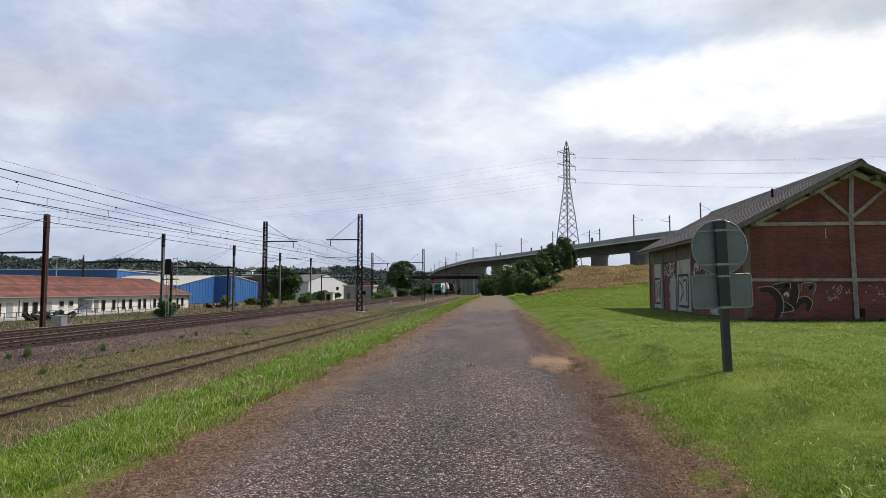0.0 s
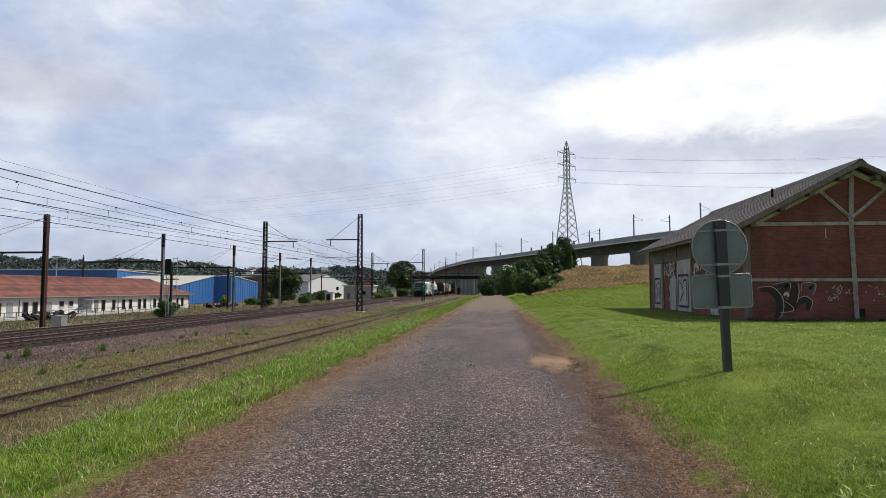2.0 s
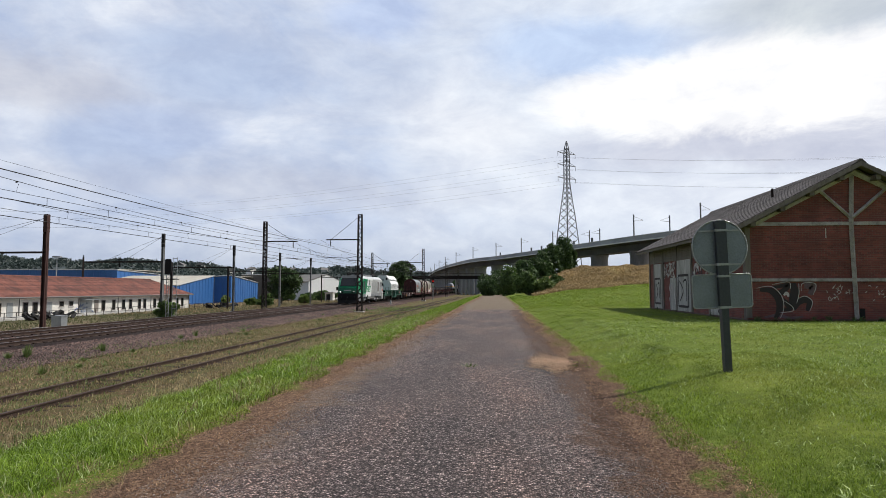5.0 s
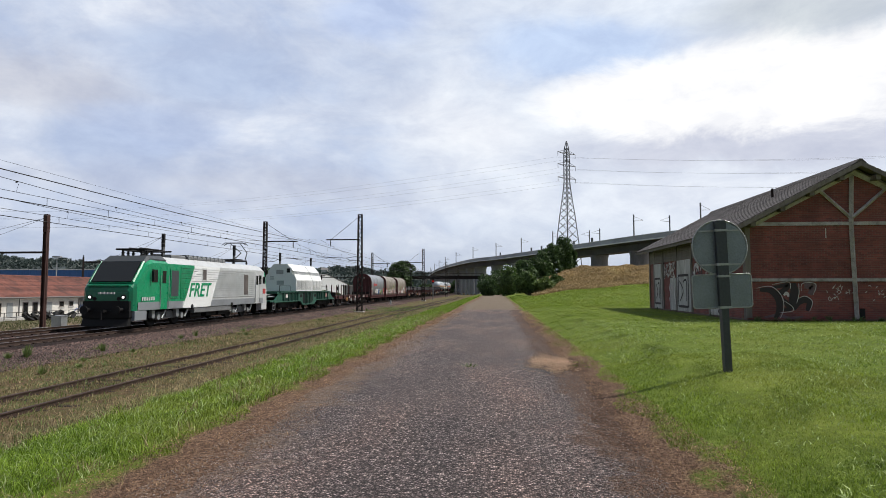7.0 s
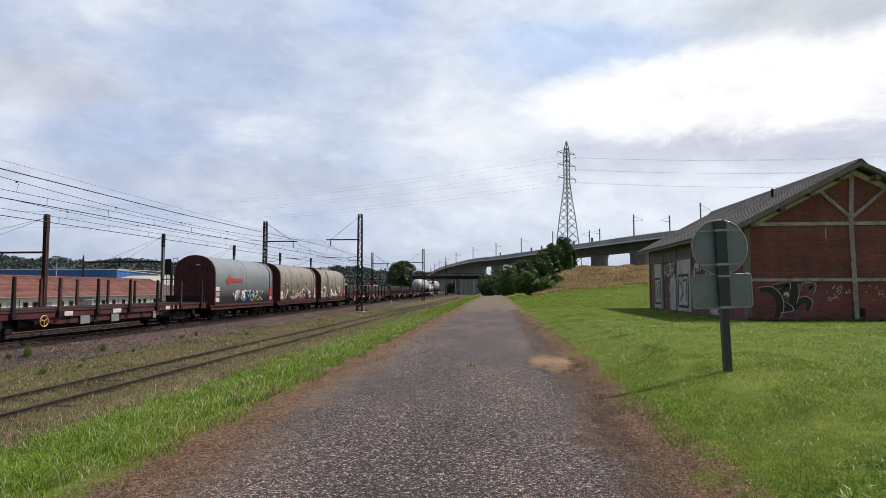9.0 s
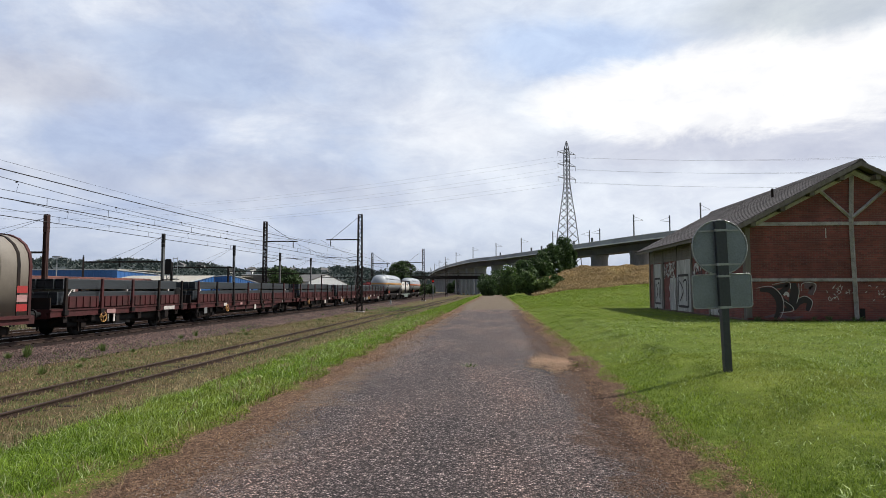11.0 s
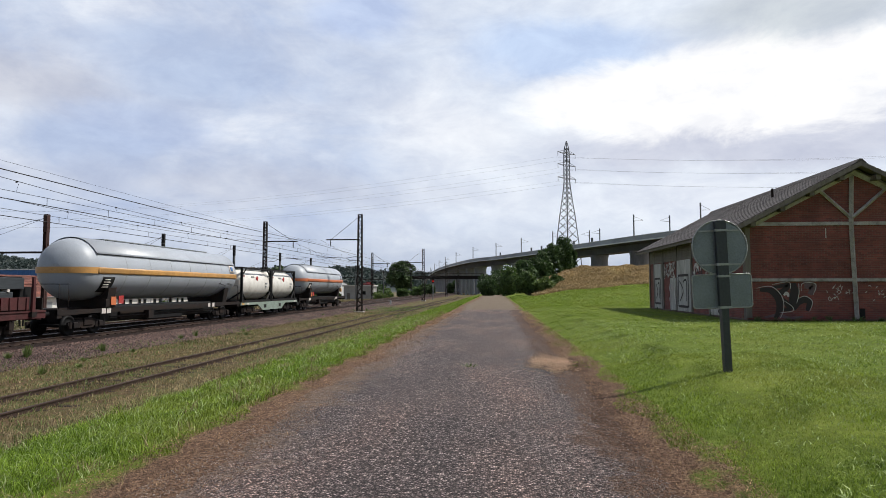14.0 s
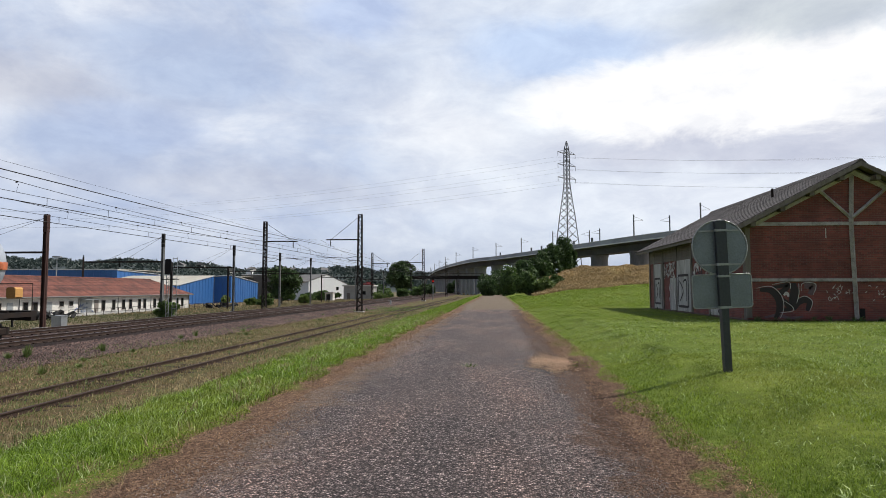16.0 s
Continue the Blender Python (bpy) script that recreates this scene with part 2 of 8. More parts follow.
# ---- mesh helpers ----
class Shape:
    """Collects boxes, tubes and sweeps into one mesh."""

    def __init__(self):
        self.v, self.f, self.smooth = [], [], []

    def add(self, verts, faces, smooth=False):
        n = len(self.v)
        self.v += [tuple(p) for p in verts]
        self.f += [tuple(i + n for i in q) for q in faces]
        self.smooth += [smooth] * len(faces)
        return self

    def box(self, x0, x1, y0, y1, z0, z1, bevel=0.0):
        if bevel:
            b = min(bevel, (x1 - x0) / 2.1, (z1 - z0) / 2.1)
            prof = [(x0 + b, z0), (x1 - b, z0), (x1, z0 + b), (x1, z1 - b), (x1 - b, z1), (x0 + b, z1), (x0, z1 - b), (x0, z0 + b)]
            return self.prism(prof, y0, y1)
        v = [(x, y, z) for z in (z0, z1) for y in (y0, y1) for x in (x0, x1)]
        return self.add(v, [(0, 2, 3, 1), (4, 5, 7, 6), (0, 1, 5, 4), (2, 6, 7, 3), (0, 4, 6, 2), (1, 3, 7, 5)])

    def prism(self, prof, y0, y1, smooth=False):
        """A section of (x, z), counter-clockwise seen from -y, drawn out along y."""
        n = len(prof)
        v = [(x, y0, z) for x, z in prof] + [(x, y1, z) for x, z in prof]
        self.add(v, [(i, (i + 1) % n, n + (i + 1) % n, n + i) for i in range(n)], smooth)
        self.add(v, [tuple(range(n - 1, -1, -1)), tuple(range(n, 2 * n))])
        return self

    def prism_x(self, prof, x0, x1):
        """A section of (y, z) drawn out along x."""
        n = len(prof)
        v = [(x0, y, z) for y, z in prof] + [(x1, y, z) for y, z in prof]
        self.add(v, [(i, (i + 1) % n, n + (i + 1) % n, n + i) for i in range(n)])
        self.add(v, [tuple(range(n - 1, -1, -1)), tuple(range(n, 2 * n))])
        return self

    def tube(self, a, b, r, r2=None, n=8, smooth=True):
        a, b = Vector(a), Vector(b)
        q = (b - a).to_track_quat("Z", "Y")
        ring = [(math.cos(2 * math.pi * i / n), math.sin(2 * math.pi * i / n)) for i in range(n)]
        r2 = r if r2 is None else r2
        v = [a + q @ Vector((c * r, s * r, 0)) for c, s in ring] + [b + q @ Vector((c * r2, s * r2, 0)) for c, s in ring]
        self.add(v, [(i, (i + 1) % n, n + (i + 1) % n, n + i) for i in range(n)], smooth)
        self.add(v, [tuple(range(n - 1, -1, -1)), tuple(range(n, 2 * n))])
        return self

    def path(self, pts, r, n=6):
        """A round wire or pipe bent through the points."""
        P, v = [Vector(p) for p in pts], []
        for k, p in enumerate(P):
            t = (P[min(k + 1, len(P) - 1)] - P[max(k - 1, 0)]).normalized()
            q = t.to_track_quat("Z", "Y")
            v += [p + q @ Vector((r * math.cos(2 * math.pi * i / n), r * math.sin(2 * math.pi * i / n), 0)) for i in range(n)]
        f = [(k * n + i, k * n + (i + 1) % n, (k + 1) * n + (i + 1) % n, (k + 1) * n + i) for k in range(len(P) - 1) for i in range(n)]
        m = (len(P) - 1) * n
        self.add(v, f + [tuple(range(n - 1, -1, -1)), tuple(range(m, m + n))], True)
        return self

    def bar(self, a, b, w, d=None):
        """A square bar from a to b."""
        return self.tube(a, b, w * 0.7071, (d or w) * 0.7071, 4, False)

    def lathe(self, prof, axis, centre, n=24, smooth=True):
        """(along, radius) pairs turned round the axis 'x', 'y' or 'z' through centre."""
        v, f = [], []
        for a, r in prof:
            for i in range(n):
                c, s = r * math.cos(2 * math.pi * i / n), r * math.sin(2 * math.pi * i / n)
                p = {"y": (c, a, -s), "x": (a, c, s), "z": (c, s, a)}[axis]
                v.append((p[0] + centre[0], p[1] + centre[1], p[2] + centre[2]))
        for k in range(len(prof) - 1):
            for i in range(n):
                j = (i + 1) % n
                f.append((k * n + i, k * n + j, (k + 1) * n + j, (k + 1) * n + i))
        self.add(v, f, smooth)
        m = len(prof) - 1
        self.add(v[:n] + v[m * n:], [tuple(range(n - 1, -1, -1)), tuple(range(n, 2 * n))])
        return self

    def mesh(self, name, material):
        me = bpy.data.meshes.new(name)
        me.from_pydata(self.v, [], self.f)
        me.polygons.foreach_set("use_smooth", self.smooth)
        if material:
            me.materials.append(material)
        me.update()
        return me


def part(name, shape, material, parent=None, label="", at=None):
    me = shape if isinstance(shape, bpy.types.Mesh) else shape.mesh(name, material)
    ob = new(name, me)
    ob.parent = parent
    if at is not None:
        ob.matrix_basis = at
    if label:
        ob["label"] = label
    return ob


def thing(name, label, category, at=None, group="", kind=""):
    ob = new(name)
    ob.empty_display_size = 0.3
    if at is not None:
        ob.matrix_basis = at
    return tagged(ob, label, category, group, kind)


def whole(name, shape, material, label, category="", at=None, group="", kind=""):
    ob = part(name, shape, material, None, "", at)
    return tagged(ob, label, category, group, kind)


# ---- sky and ground ----
def sky_backdrop():
    """Thin broken cloud: a pale veil with blue gaps, grey bellies and one white bank in front of the sun."""
    m, t, p = nodes_of("drifting_cloud_cover")
    t.nodes.remove(p)
    nrm = t.nodes.new("ShaderNodeVectorMath")
    nrm.operation = "NORMALIZE"
    t.links.new(position(t), nrm.inputs[0])
    sep = t.nodes.new("ShaderNodeSeparateXYZ")
    t.links.new(nrm.outputs[0], sep.inputs[0])
    az = math_node(t, "MULTIPLY", math_node(t, "ARCTAN2", sep.outputs["X"], sep.outputs["Y"]), 57.2958)
    el = math_node(t, "MULTIPLY", math_node(t, "ARCSINE", sep.outputs["Z"]), 57.2958)
    mp = t.nodes.new("ShaderNodeMapping")
    mp.inputs["Scale"].default_value = (1, 1, 2.1)
    t.links.new(nrm.outputs[0], mp.inputs["Vector"])

    def noise(scale, detail, rough, distortion=0.0):
        n = put(t, "ShaderNodeTexNoise", Scale=scale, Detail=detail, Roughness=rough, Distortion=distortion)
        t.links.new(mp.outputs[0], n.inputs["Vector"])
        return n

    warp = t.nodes.new("ShaderNodeSeparateColor")
    t.links.new(noise(5.5, 10, 0.62, 0.4).outputs["Color"], warp.inputs[0])

    def cloud_at(a, e, wide, high, soft, ragged):
        """1 inside a ragged oval at azimuth a and elevation e, in degrees."""
        dx = math_node(t, "ADD", math_node(t, "SUBTRACT", az, a), math_node(t, "MULTIPLY", math_node(t, "SUBTRACT", warp.outputs[0], 0.5), ragged * wide * 2))
        dy = math_node(t, "ADD", math_node(t, "SUBTRACT", el, e), math_node(t, "MULTIPLY", math_node(t, "SUBTRACT", warp.outputs[1], 0.5), ragged * high * 4))
        x, y = math_node(t, "DIVIDE", dx, wide), math_node(t, "DIVIDE", dy, high)
        r = math_node(t, "SQRT", math_node(t, "ADD", math_node(t, "MULTIPLY", x, x), math_node(t, "MULTIPLY", y, y)))
        return math_node(t, "SUBTRACT", 1.0, band(t, r, 1 - soft, 1 + soft))

    veil, wisp = noise(4.2, 11, 0.60, 0.5).outputs["Fac"], noise(11.0, 10, 0.62, 0.3).outputs["Fac"]
    c = ramp(t, veil, [(0.36, (0.49, 0.58, 0.775)), (0.46, (0.565, 0.64, 0.80)), (0.54, (0.63, 0.695, 0.835)), (0.66, (0.78, 0.825, 0.92))])
    c = blend(t, math_node(t, "MULTIPLY", band(t, az, -20, 12), 0.65), c, (0.86, 0.92, 1.0))
    for a, e, w, h, soft, colour, share in ((-39, 16, 10, 2.4, 0.7, (0.57, 0.59, 0.68), 0.75), (-25.6, 18.6, 6.5, 3.0, 0.6, (0.50, 0.60, 0.80), 0.75), (-29, 13.4, 5.5, 1.9, 0.5, (0.49, 0.585, 0.80), 0.75),
                                            (-10, 24.5, 4.5, 2.6, 0.5, (0.50, 0.61, 0.86), 0.8), (8.6, 21.2, 8.0, 2.5, 0.5, (0.56, 0.69, 0.93), 0.9), (-1, 14.5, 6, 2.8, 0.8, (0.90, 0.92, 0.97), 0.6),
                                            (-20, 9.0, 16, 1.6, 0.8, (0.60, 0.63, 0.73), 0.6), (24, 12.2, 16, 2.4, 0.5, (0.60, 0.625, 0.74), 0.85), (20, 8.2, 14, 1.8, 0.9, (0.80, 0.84, 0.93), 0.6)):
        c = blend(t, math_node(t, "MULTIPLY", cloud_at(a, e, w, h, soft, 0.55), share), c, colour)
    c = blend(t, math_node(t, "MULTIPLY", cloud_at(25, 16.8, 18.0, 3.7, 0.26, 0.50), 1.0), c, (1.02, 1.02, 1.03))
    c = blend(t, math_node(t, "MULTIPLY", cloud_at(30, 22.3, 10, 2.4, 0.5, 0.4), 0.85), c, (0.60, 0.65, 0.70))
    c = blend(t, 1.0, c, ramp(t, wisp, [(0.36, (0.90, 0.91, 0.94)), (0.64, (1.08, 1.075, 1.055))]), "MULTIPLY")
    c = blend(t, band(t, el, 0.0, 7.0), ramp(t, wisp, [(0.36, (0.44, 0.51, 0.65)), (0.64, (0.59, 0.645, 0.75))]), c)
    e = t.nodes.new("ShaderNodeEmission")
    t.links.new(c, e.inputs["Color"])
    t.links.new(e.outputs[0], t.nodes["Material Output"].inputs["Surface"])
    s, n, k, r = Shape(), 32, 14, 3600
    v = []
    for j in range(k + 1):
        el = radians(-4 + 48 * j / k)
        for i in range(n + 1):
            az = radians(-62 + 116 * i / n)
            v.append((r * math.sin(az) * math.cos(el), r * math.cos(az) * math.cos(el), r * math.sin(el)))
    s.add(v, [(j * (n + 1) + i, (j + 1) * (n + 1) + i, (j + 1) * (n + 1) + i + 1, j * (n + 1) + i + 1) for j in range(k) for i in range(n)], True)
    return whole("backdrop", s, m, "pale broken cloud cover with bright gaps over the railway", "sky", kind="structure")


SKY = sky_backdrop()

PROFILE = [(-3000, -2.2), (-70, -2.0), (-50, -1.65), (-45, -1.5), (-36, -1.2), (-30, -1.0), (-27.4, -0.95), (-26.2, -0.618), (-18.9, -0.618), (-17.6, -0.78), (-15.6, -0.98), (-13, -1.0), (-12.2, -0.93),
           (-9.0, -0.93), (-8.2, -0.85), (-6.4, -0.42), (-4.2, -0.08), (-3.2, -0.03), (1.6, -0.03), (2.1, 0.06), (3.6, 0.36), (5, 0.42), (9, 0.42), (30, 0.5), (3000, 0.5)]
PX, PZ = np.array([a for a, _ in PROFILE]), np.array([b for _, b in PROFILE])


def smooth01(a, b, v):
    u = np.clip((v - a) / (b - a), 0, 1)
    return u * u * (3 - 2 * u)


def ground_z(x, y):
    """Height of the ground: the railway formation, the road, the lawn and the dry mound behind the shed."""
    x, y = np.asarray(x, float), np.asarray(y, float)
    z = np.interp(x, PX, PZ)
    foot = smooth01(3, 12, x) * smooth01(40, 92, y) * 0.55 + np.interp(x, [6, 23, 40, 70], [0, 1.35, 1.9, 2.2]) * smooth01(42, 95, y)
    far = 1 - smooth01(170, 230, y)
    crest = np.interp(x, [6.2, 8.4, 11.7, 16.5, 22, 32, 60], [0, 1.3, 2.7, 3.7, 3.3, 3.2, 3.2]) * (1 + 0.05 * np.sin(x * 0.9 + 0.2 * y) + 0.03 * np.sin(x * 2.3 + 1))
    mound = crest * smooth01(94, 120, y) * far
    return z + foot + mound


def ground():
    xs = np.unique(np.concatenate([np.arange(-34, 16, 0.4), PX[1:-1], np.arange(16, 80, 4), np.array([-3000, -1500, -700, -400, -250, -150, -110, -90, -80, -60, -55, -50, -40, -37, 110, 160, 250, 400, 700, 1500, 3000])]))
    ys = np.unique(np.concatenate([np.arange(-12, 60, 0.5), np.arange(60, 240, 3), np.array([-3000, -1000, -300, -100, -40, -20, 260, 300, 360, 440, 560, 800, 1200, 2000, 3000])]))
    gx, gy = np.meshgrid(xs, ys)
    gz = ground_z(gx, gy)
    rng = np.random.default_rng(3)
    calm = ((gx < -17.5) & (gx > -27)) | (np.abs(gx + 0.8) < 2.6)
    gz = gz + np.where(calm, 0.0, rng.normal(0, 0.007, gx.shape)) * (np.abs(gx) < 60)
    nx, ny = len(xs), len(ys)
    v = np.stack([gx, gy, gz], -1).reshape(-1, 3)
    i, j = np.meshgrid(np.arange(nx - 1), np.arange(ny - 1))
    a = (j * nx + i).ravel()
    s = Shape()
    s.add(v.tolist(), np.stack([a, a + 1, a + nx + 1, a + nx], -1).tolist(), True)
    whole("ground", s, M_GROUND, "lawn, dry grass verge and stony railway formation", "ground", kind="structure")


def road():
    rng = np.random.default_rng(5)
    ys = np.concatenate([np.arange(-12, 60, 0.25), np.arange(60, 222, 2.0)])
    v, f, cols = [], [], [0, 0.04, 0.1, 0.3, 0.5, 0.7, 0.9, 0.96, 1]
    wl_, wr_ = 0.0, 0.0
    for k, y in enumerate(ys):
        wl_, wr_ = 0.8 * wl_ + rng.normal(0, 0.09), 0.8 * wr_ + rng.normal(0, 0.1)
        a = float(np.interp(y, [0, 5, 10, 22, 48, 200], [-2.75, -2.85, -2.95, -3.05, -2.75, -3.4])) + wl_
        b = float(np.interp(y, [0, 5, 10, 22, 48, 200], [1.30, 1.30, 1.42, 1.72, 1.95, 3.0])) + wr_
        for u in cols:
            x = a + (b - a) * u
            v.append((x, y, 0.012 + 0.03 * (1 - (2 * u - 1) ** 2) - (0.05 if u in (0, 1) else 0)))
    n = len(cols)
    for k in range(len(ys) - 1):
        for i in range(n - 1):
            f.append((k * n + i, k * n + i + 1, (k + 1) * n + i + 1, (k + 1) * n + i))
    whole("road", Shape().add(v, f, True), M_ASPHALT, "worn grey asphalt service road with ragged brown edges", "road", kind="structure")


ground()
road()

# ---- railway tracks ----
RAIL_PROFILE = [(-0.07, 0), (0.07, 0), (0.07, 0.012), (0.012, 0.03), (0.012, 0.115), (0.036, 0.128), (0.036, 0.16), (-0.036, 0.16), (-0.036, 0.128), (-0.012, 0.115), (-0.012, 0.03), (-0.07, 0.012)]


def railway_track(name, x, top, y0, y1, first, label, sleeper_z, shiny):
    tr = thing(name, label, "railway track", pose(x, 0, top), kind="structure")
    for side in (-1, 1):
        s = Shape()
        s.prism([(a + side * 0.7535, b - 0.16) for a, b in RAIL_PROFILE], y0, y1)
        r = part("rail", s, M_RAIL, tr)
        if shiny:
            part("running_surface", Shape().box(side * 0.7535 - 0.03, side * 0.7535 + 0.03, y0, y1, -0.004, 0.003), M_RAIL_TOP, r)
    me = Shape().box(-1.27, 1.27, -0.125, 0.125, -0.30, -0.16 + sleeper_z, 0.012).mesh("sleeper", M_SLEEPER)
    clip = Shape()
    for side in (-1, 1):
        clip.box(side * 0.7535 - 0.14, side * 0.7535 + 0.14, -0.07, 0.07, -0.165, -0.125)
    cm = clip.mesh("chair", M_STEEL_DARK)
    rng = np.random.default_rng(11)
    for k in range(290):
        y = first + k * 0.62
        if y > y1:
            break
        o = part("sleeper", me, None, tr, "", pose(rng.normal(0, 0.03), y, 0, 0, 0, rng.normal(0, 0.8)))
        if y < 60:
            part("rail_chair", cm, None, o)


NEAR_X, FAR_X, SIDING_X, RAIL_Z, SIDING_Z = -20.2, -24.05, -10.65, -0.45, -0.80
railway_track("main_track_near", NEAR_X, RAIL_Z, -60, 900, 14, "near main line with rusty rails on stone ballast", 0.0, True)
railway_track("main_track_far", FAR_X, RAIL_Z, -60, 900, 20, "far main line with rusty rails on stone ballast", 0.0, True)
railway_track("siding_track", SIDING_X, SIDING_Z, -20, 190, 4, "disused rusty siding sunk in dry grass", 0.028, False)


# ---- catenary masts ----
def lattice_mast(x, y, arm, height=11.0):
    """A lattice catenary mast; arm +1 or -1 is the side on which its bracket reaches over the track."""
    z0 = -0.95
    m = thing("lattice_mast", "dark riveted lattice steel catenary mast beside the main line", "catenary mast", pose(x, y, z0), group="lattice masts along the main line")
    w0, w1 = (0.27, 0.20) if arm < 0 else (0.20, 0.16)
    for sx in (-1, 1):
        for sy in (-1, 1):
            part("corner_post", Shape().bar((sx * w0, sy * w0, 0), (sx * w1, sy * w1, height), 0.09), M_STEEL_DARK, m)
    n = 24
    for sx, sy in ((1, 0), (-1, 0), (0, 1), (0, -1)):
        s = Shape()
        for k in range(n):
            a, b = k / n, (k + 1) / n
            wa, wb = w0 + (w1 - w0) * a, w0 + (w1 - w0) * b
            fl = 1 if k % 2 else -1
            if sx:
                s.bar((sx * wa, -fl * wa, a * height), (sx * wb, fl * wb, b * height), 0.05)
            else:
                s.bar((-fl * wa, sy * wa, a * height), (fl * wb, sy * wb, b * height), 0.05)
        part("lacing", s, M_STEEL_DARK, m)
    part("cap", Shape().box(-w1 - 0.06, w1 + 0.06, -w1 - 0.06, w1 + 0.06, height, height + 0.06), M_STEEL_DARK, m)
    part("foundation", Shape().box(-0.5, 0.5, -0.5, 0.5, -0.4, 0.12, 0.04), M_CONC, m)
    za, reach = 8.2, arm * 3.9
    br = part("bracket", Shape().bar((0, 0, za), (reach, 0, za), 0.10), M_STEEL_DARK, m)
    part("tie_rod", Shape().tube((0, 0, height - 0.1), (reach * 0.85, 0, za + 0.05), 0.022), M_STEEL_DARK, br)
    part("insulator", Shape().lathe([(za - 0.75, 0.03), (za - 0.7, 0.075), (za - 0.6, 0.04), (za - 0.5, 0.075), (za - 0.4, 0.04), (za - 0.3, 0.075), (za - 0.2, 0.03), (za, 0.03)], "z", (arm * 3.4, 0, 0), 8), M_STEEL_DARK, br)
    s = Shape().path([(0, 0, 5.75), (arm * 1.2, 0, 5.85), (arm * 1.6, 0, 6.1)], 0.03)
    s.path([(0, 0, 6.35), (arm * 1.6, 0, 6.1), (arm * 5.0, 0, 6.25)], 0.03)
    s.path([(arm * 3.2, 0, 6.2), (arm * 4.4, 0, 5.95)], 0.02)
    part("registration_arm", s, M_STEEL_DARK, m)
    return m


for yy in (7, 68.6, 130, 192, 254):
    lattice_mast(-15.3, yy, -1)
for yy in (8, 70.5, 134, 196, 258):
    lattice_mast(-27.1, yy, 1, 10.5)


# ---- overhead wires ----
def overhead_wire(x, offset, low):
    """A span-by-span catenary: sagging messenger, auxiliary wire and twin contact wires at height low."""
    w = thing("overhead_wire", "sagging catenary with droppers, auxiliary and contact wires", "overhead wire", pose(x, 0, 0), group="overhead wires of the main line")
    ys = [-55 + offset, 7 + offset, 69 + offset, 130.5 + offset, 192.5 + offset, 255 + offset, 317 + offset, 380 + offset]
    aux = Shape()
    def high(u):
        return 7.28 - 1.34 * 4 * u * (1 - u)
    for a, b in zip(ys, ys[1:]):
        part("messenger_wire", Shape().path([(0.2 * math.cos(math.pi * k / 16), a + (b - a) * k / 16, high(k / 16)) for k in range(17)], 0.013, 5), M_WIRE, w)
        for k in range(9):
            u = (k + 0.5) / 9
            y = a + (b - a) * u
            if y < 260 and high(u) > low + 0.4:
                part("dropper", Shape().tube((0.2 * math.cos(math.pi * u), y, high(u) + 0.02), (0, y, low + 0.33), 0.007, n=4).box(-0.03, 0.03, y - 0.03, y + 0.03, high(u) - 0.03, high(u) + 0.05), M_WIRE, w)
        for k in range(14):
            y = a + (b - a) * (k + 0.3) / 14
            if y < 200:
                part("clip", Shape().tube((0, y, low + 0.36), (0, y, low - 0.02), 0.013, n=4), M_WIRE, w)
    for side in (0.05, -0.05):
        part("contact_wire", Shape().path([(0.15 * (-1) ** k + side, y, low) for k, y in enumerate(ys)], 0.012, 5), M_WIRE, w)
    aux.path([(0.15 * (-1) ** k, y, low + 0.35) for k, y in enumerate(ys)], 0.012, 5)
    part("auxiliary_wire", aux, M_WIRE, w)


def feeder(x, z, r, label):
    f = thing("feeder_cable", label, "feeder cable", pose(x, 0, 0), group="feeder cables of the main line")
    pts = [(0, -55 + 15.5 * k, z + 0.12 * math.cos(math.pi * k / 2)) for k in range(29)]
    part("cable", Shape().path(pts, r, 5), M_WIRE, f)


feeder(NEAR_X, 6.62, 0.024, "thick black feeder cable over the near track")
feeder(-15.3, 5.65, 0.005, "thin feeder cable along the near masts")
overhead_wire(NEAR_X, 0, 5.44)
overhead_wire(FAR_X, 1.5, 5.28)


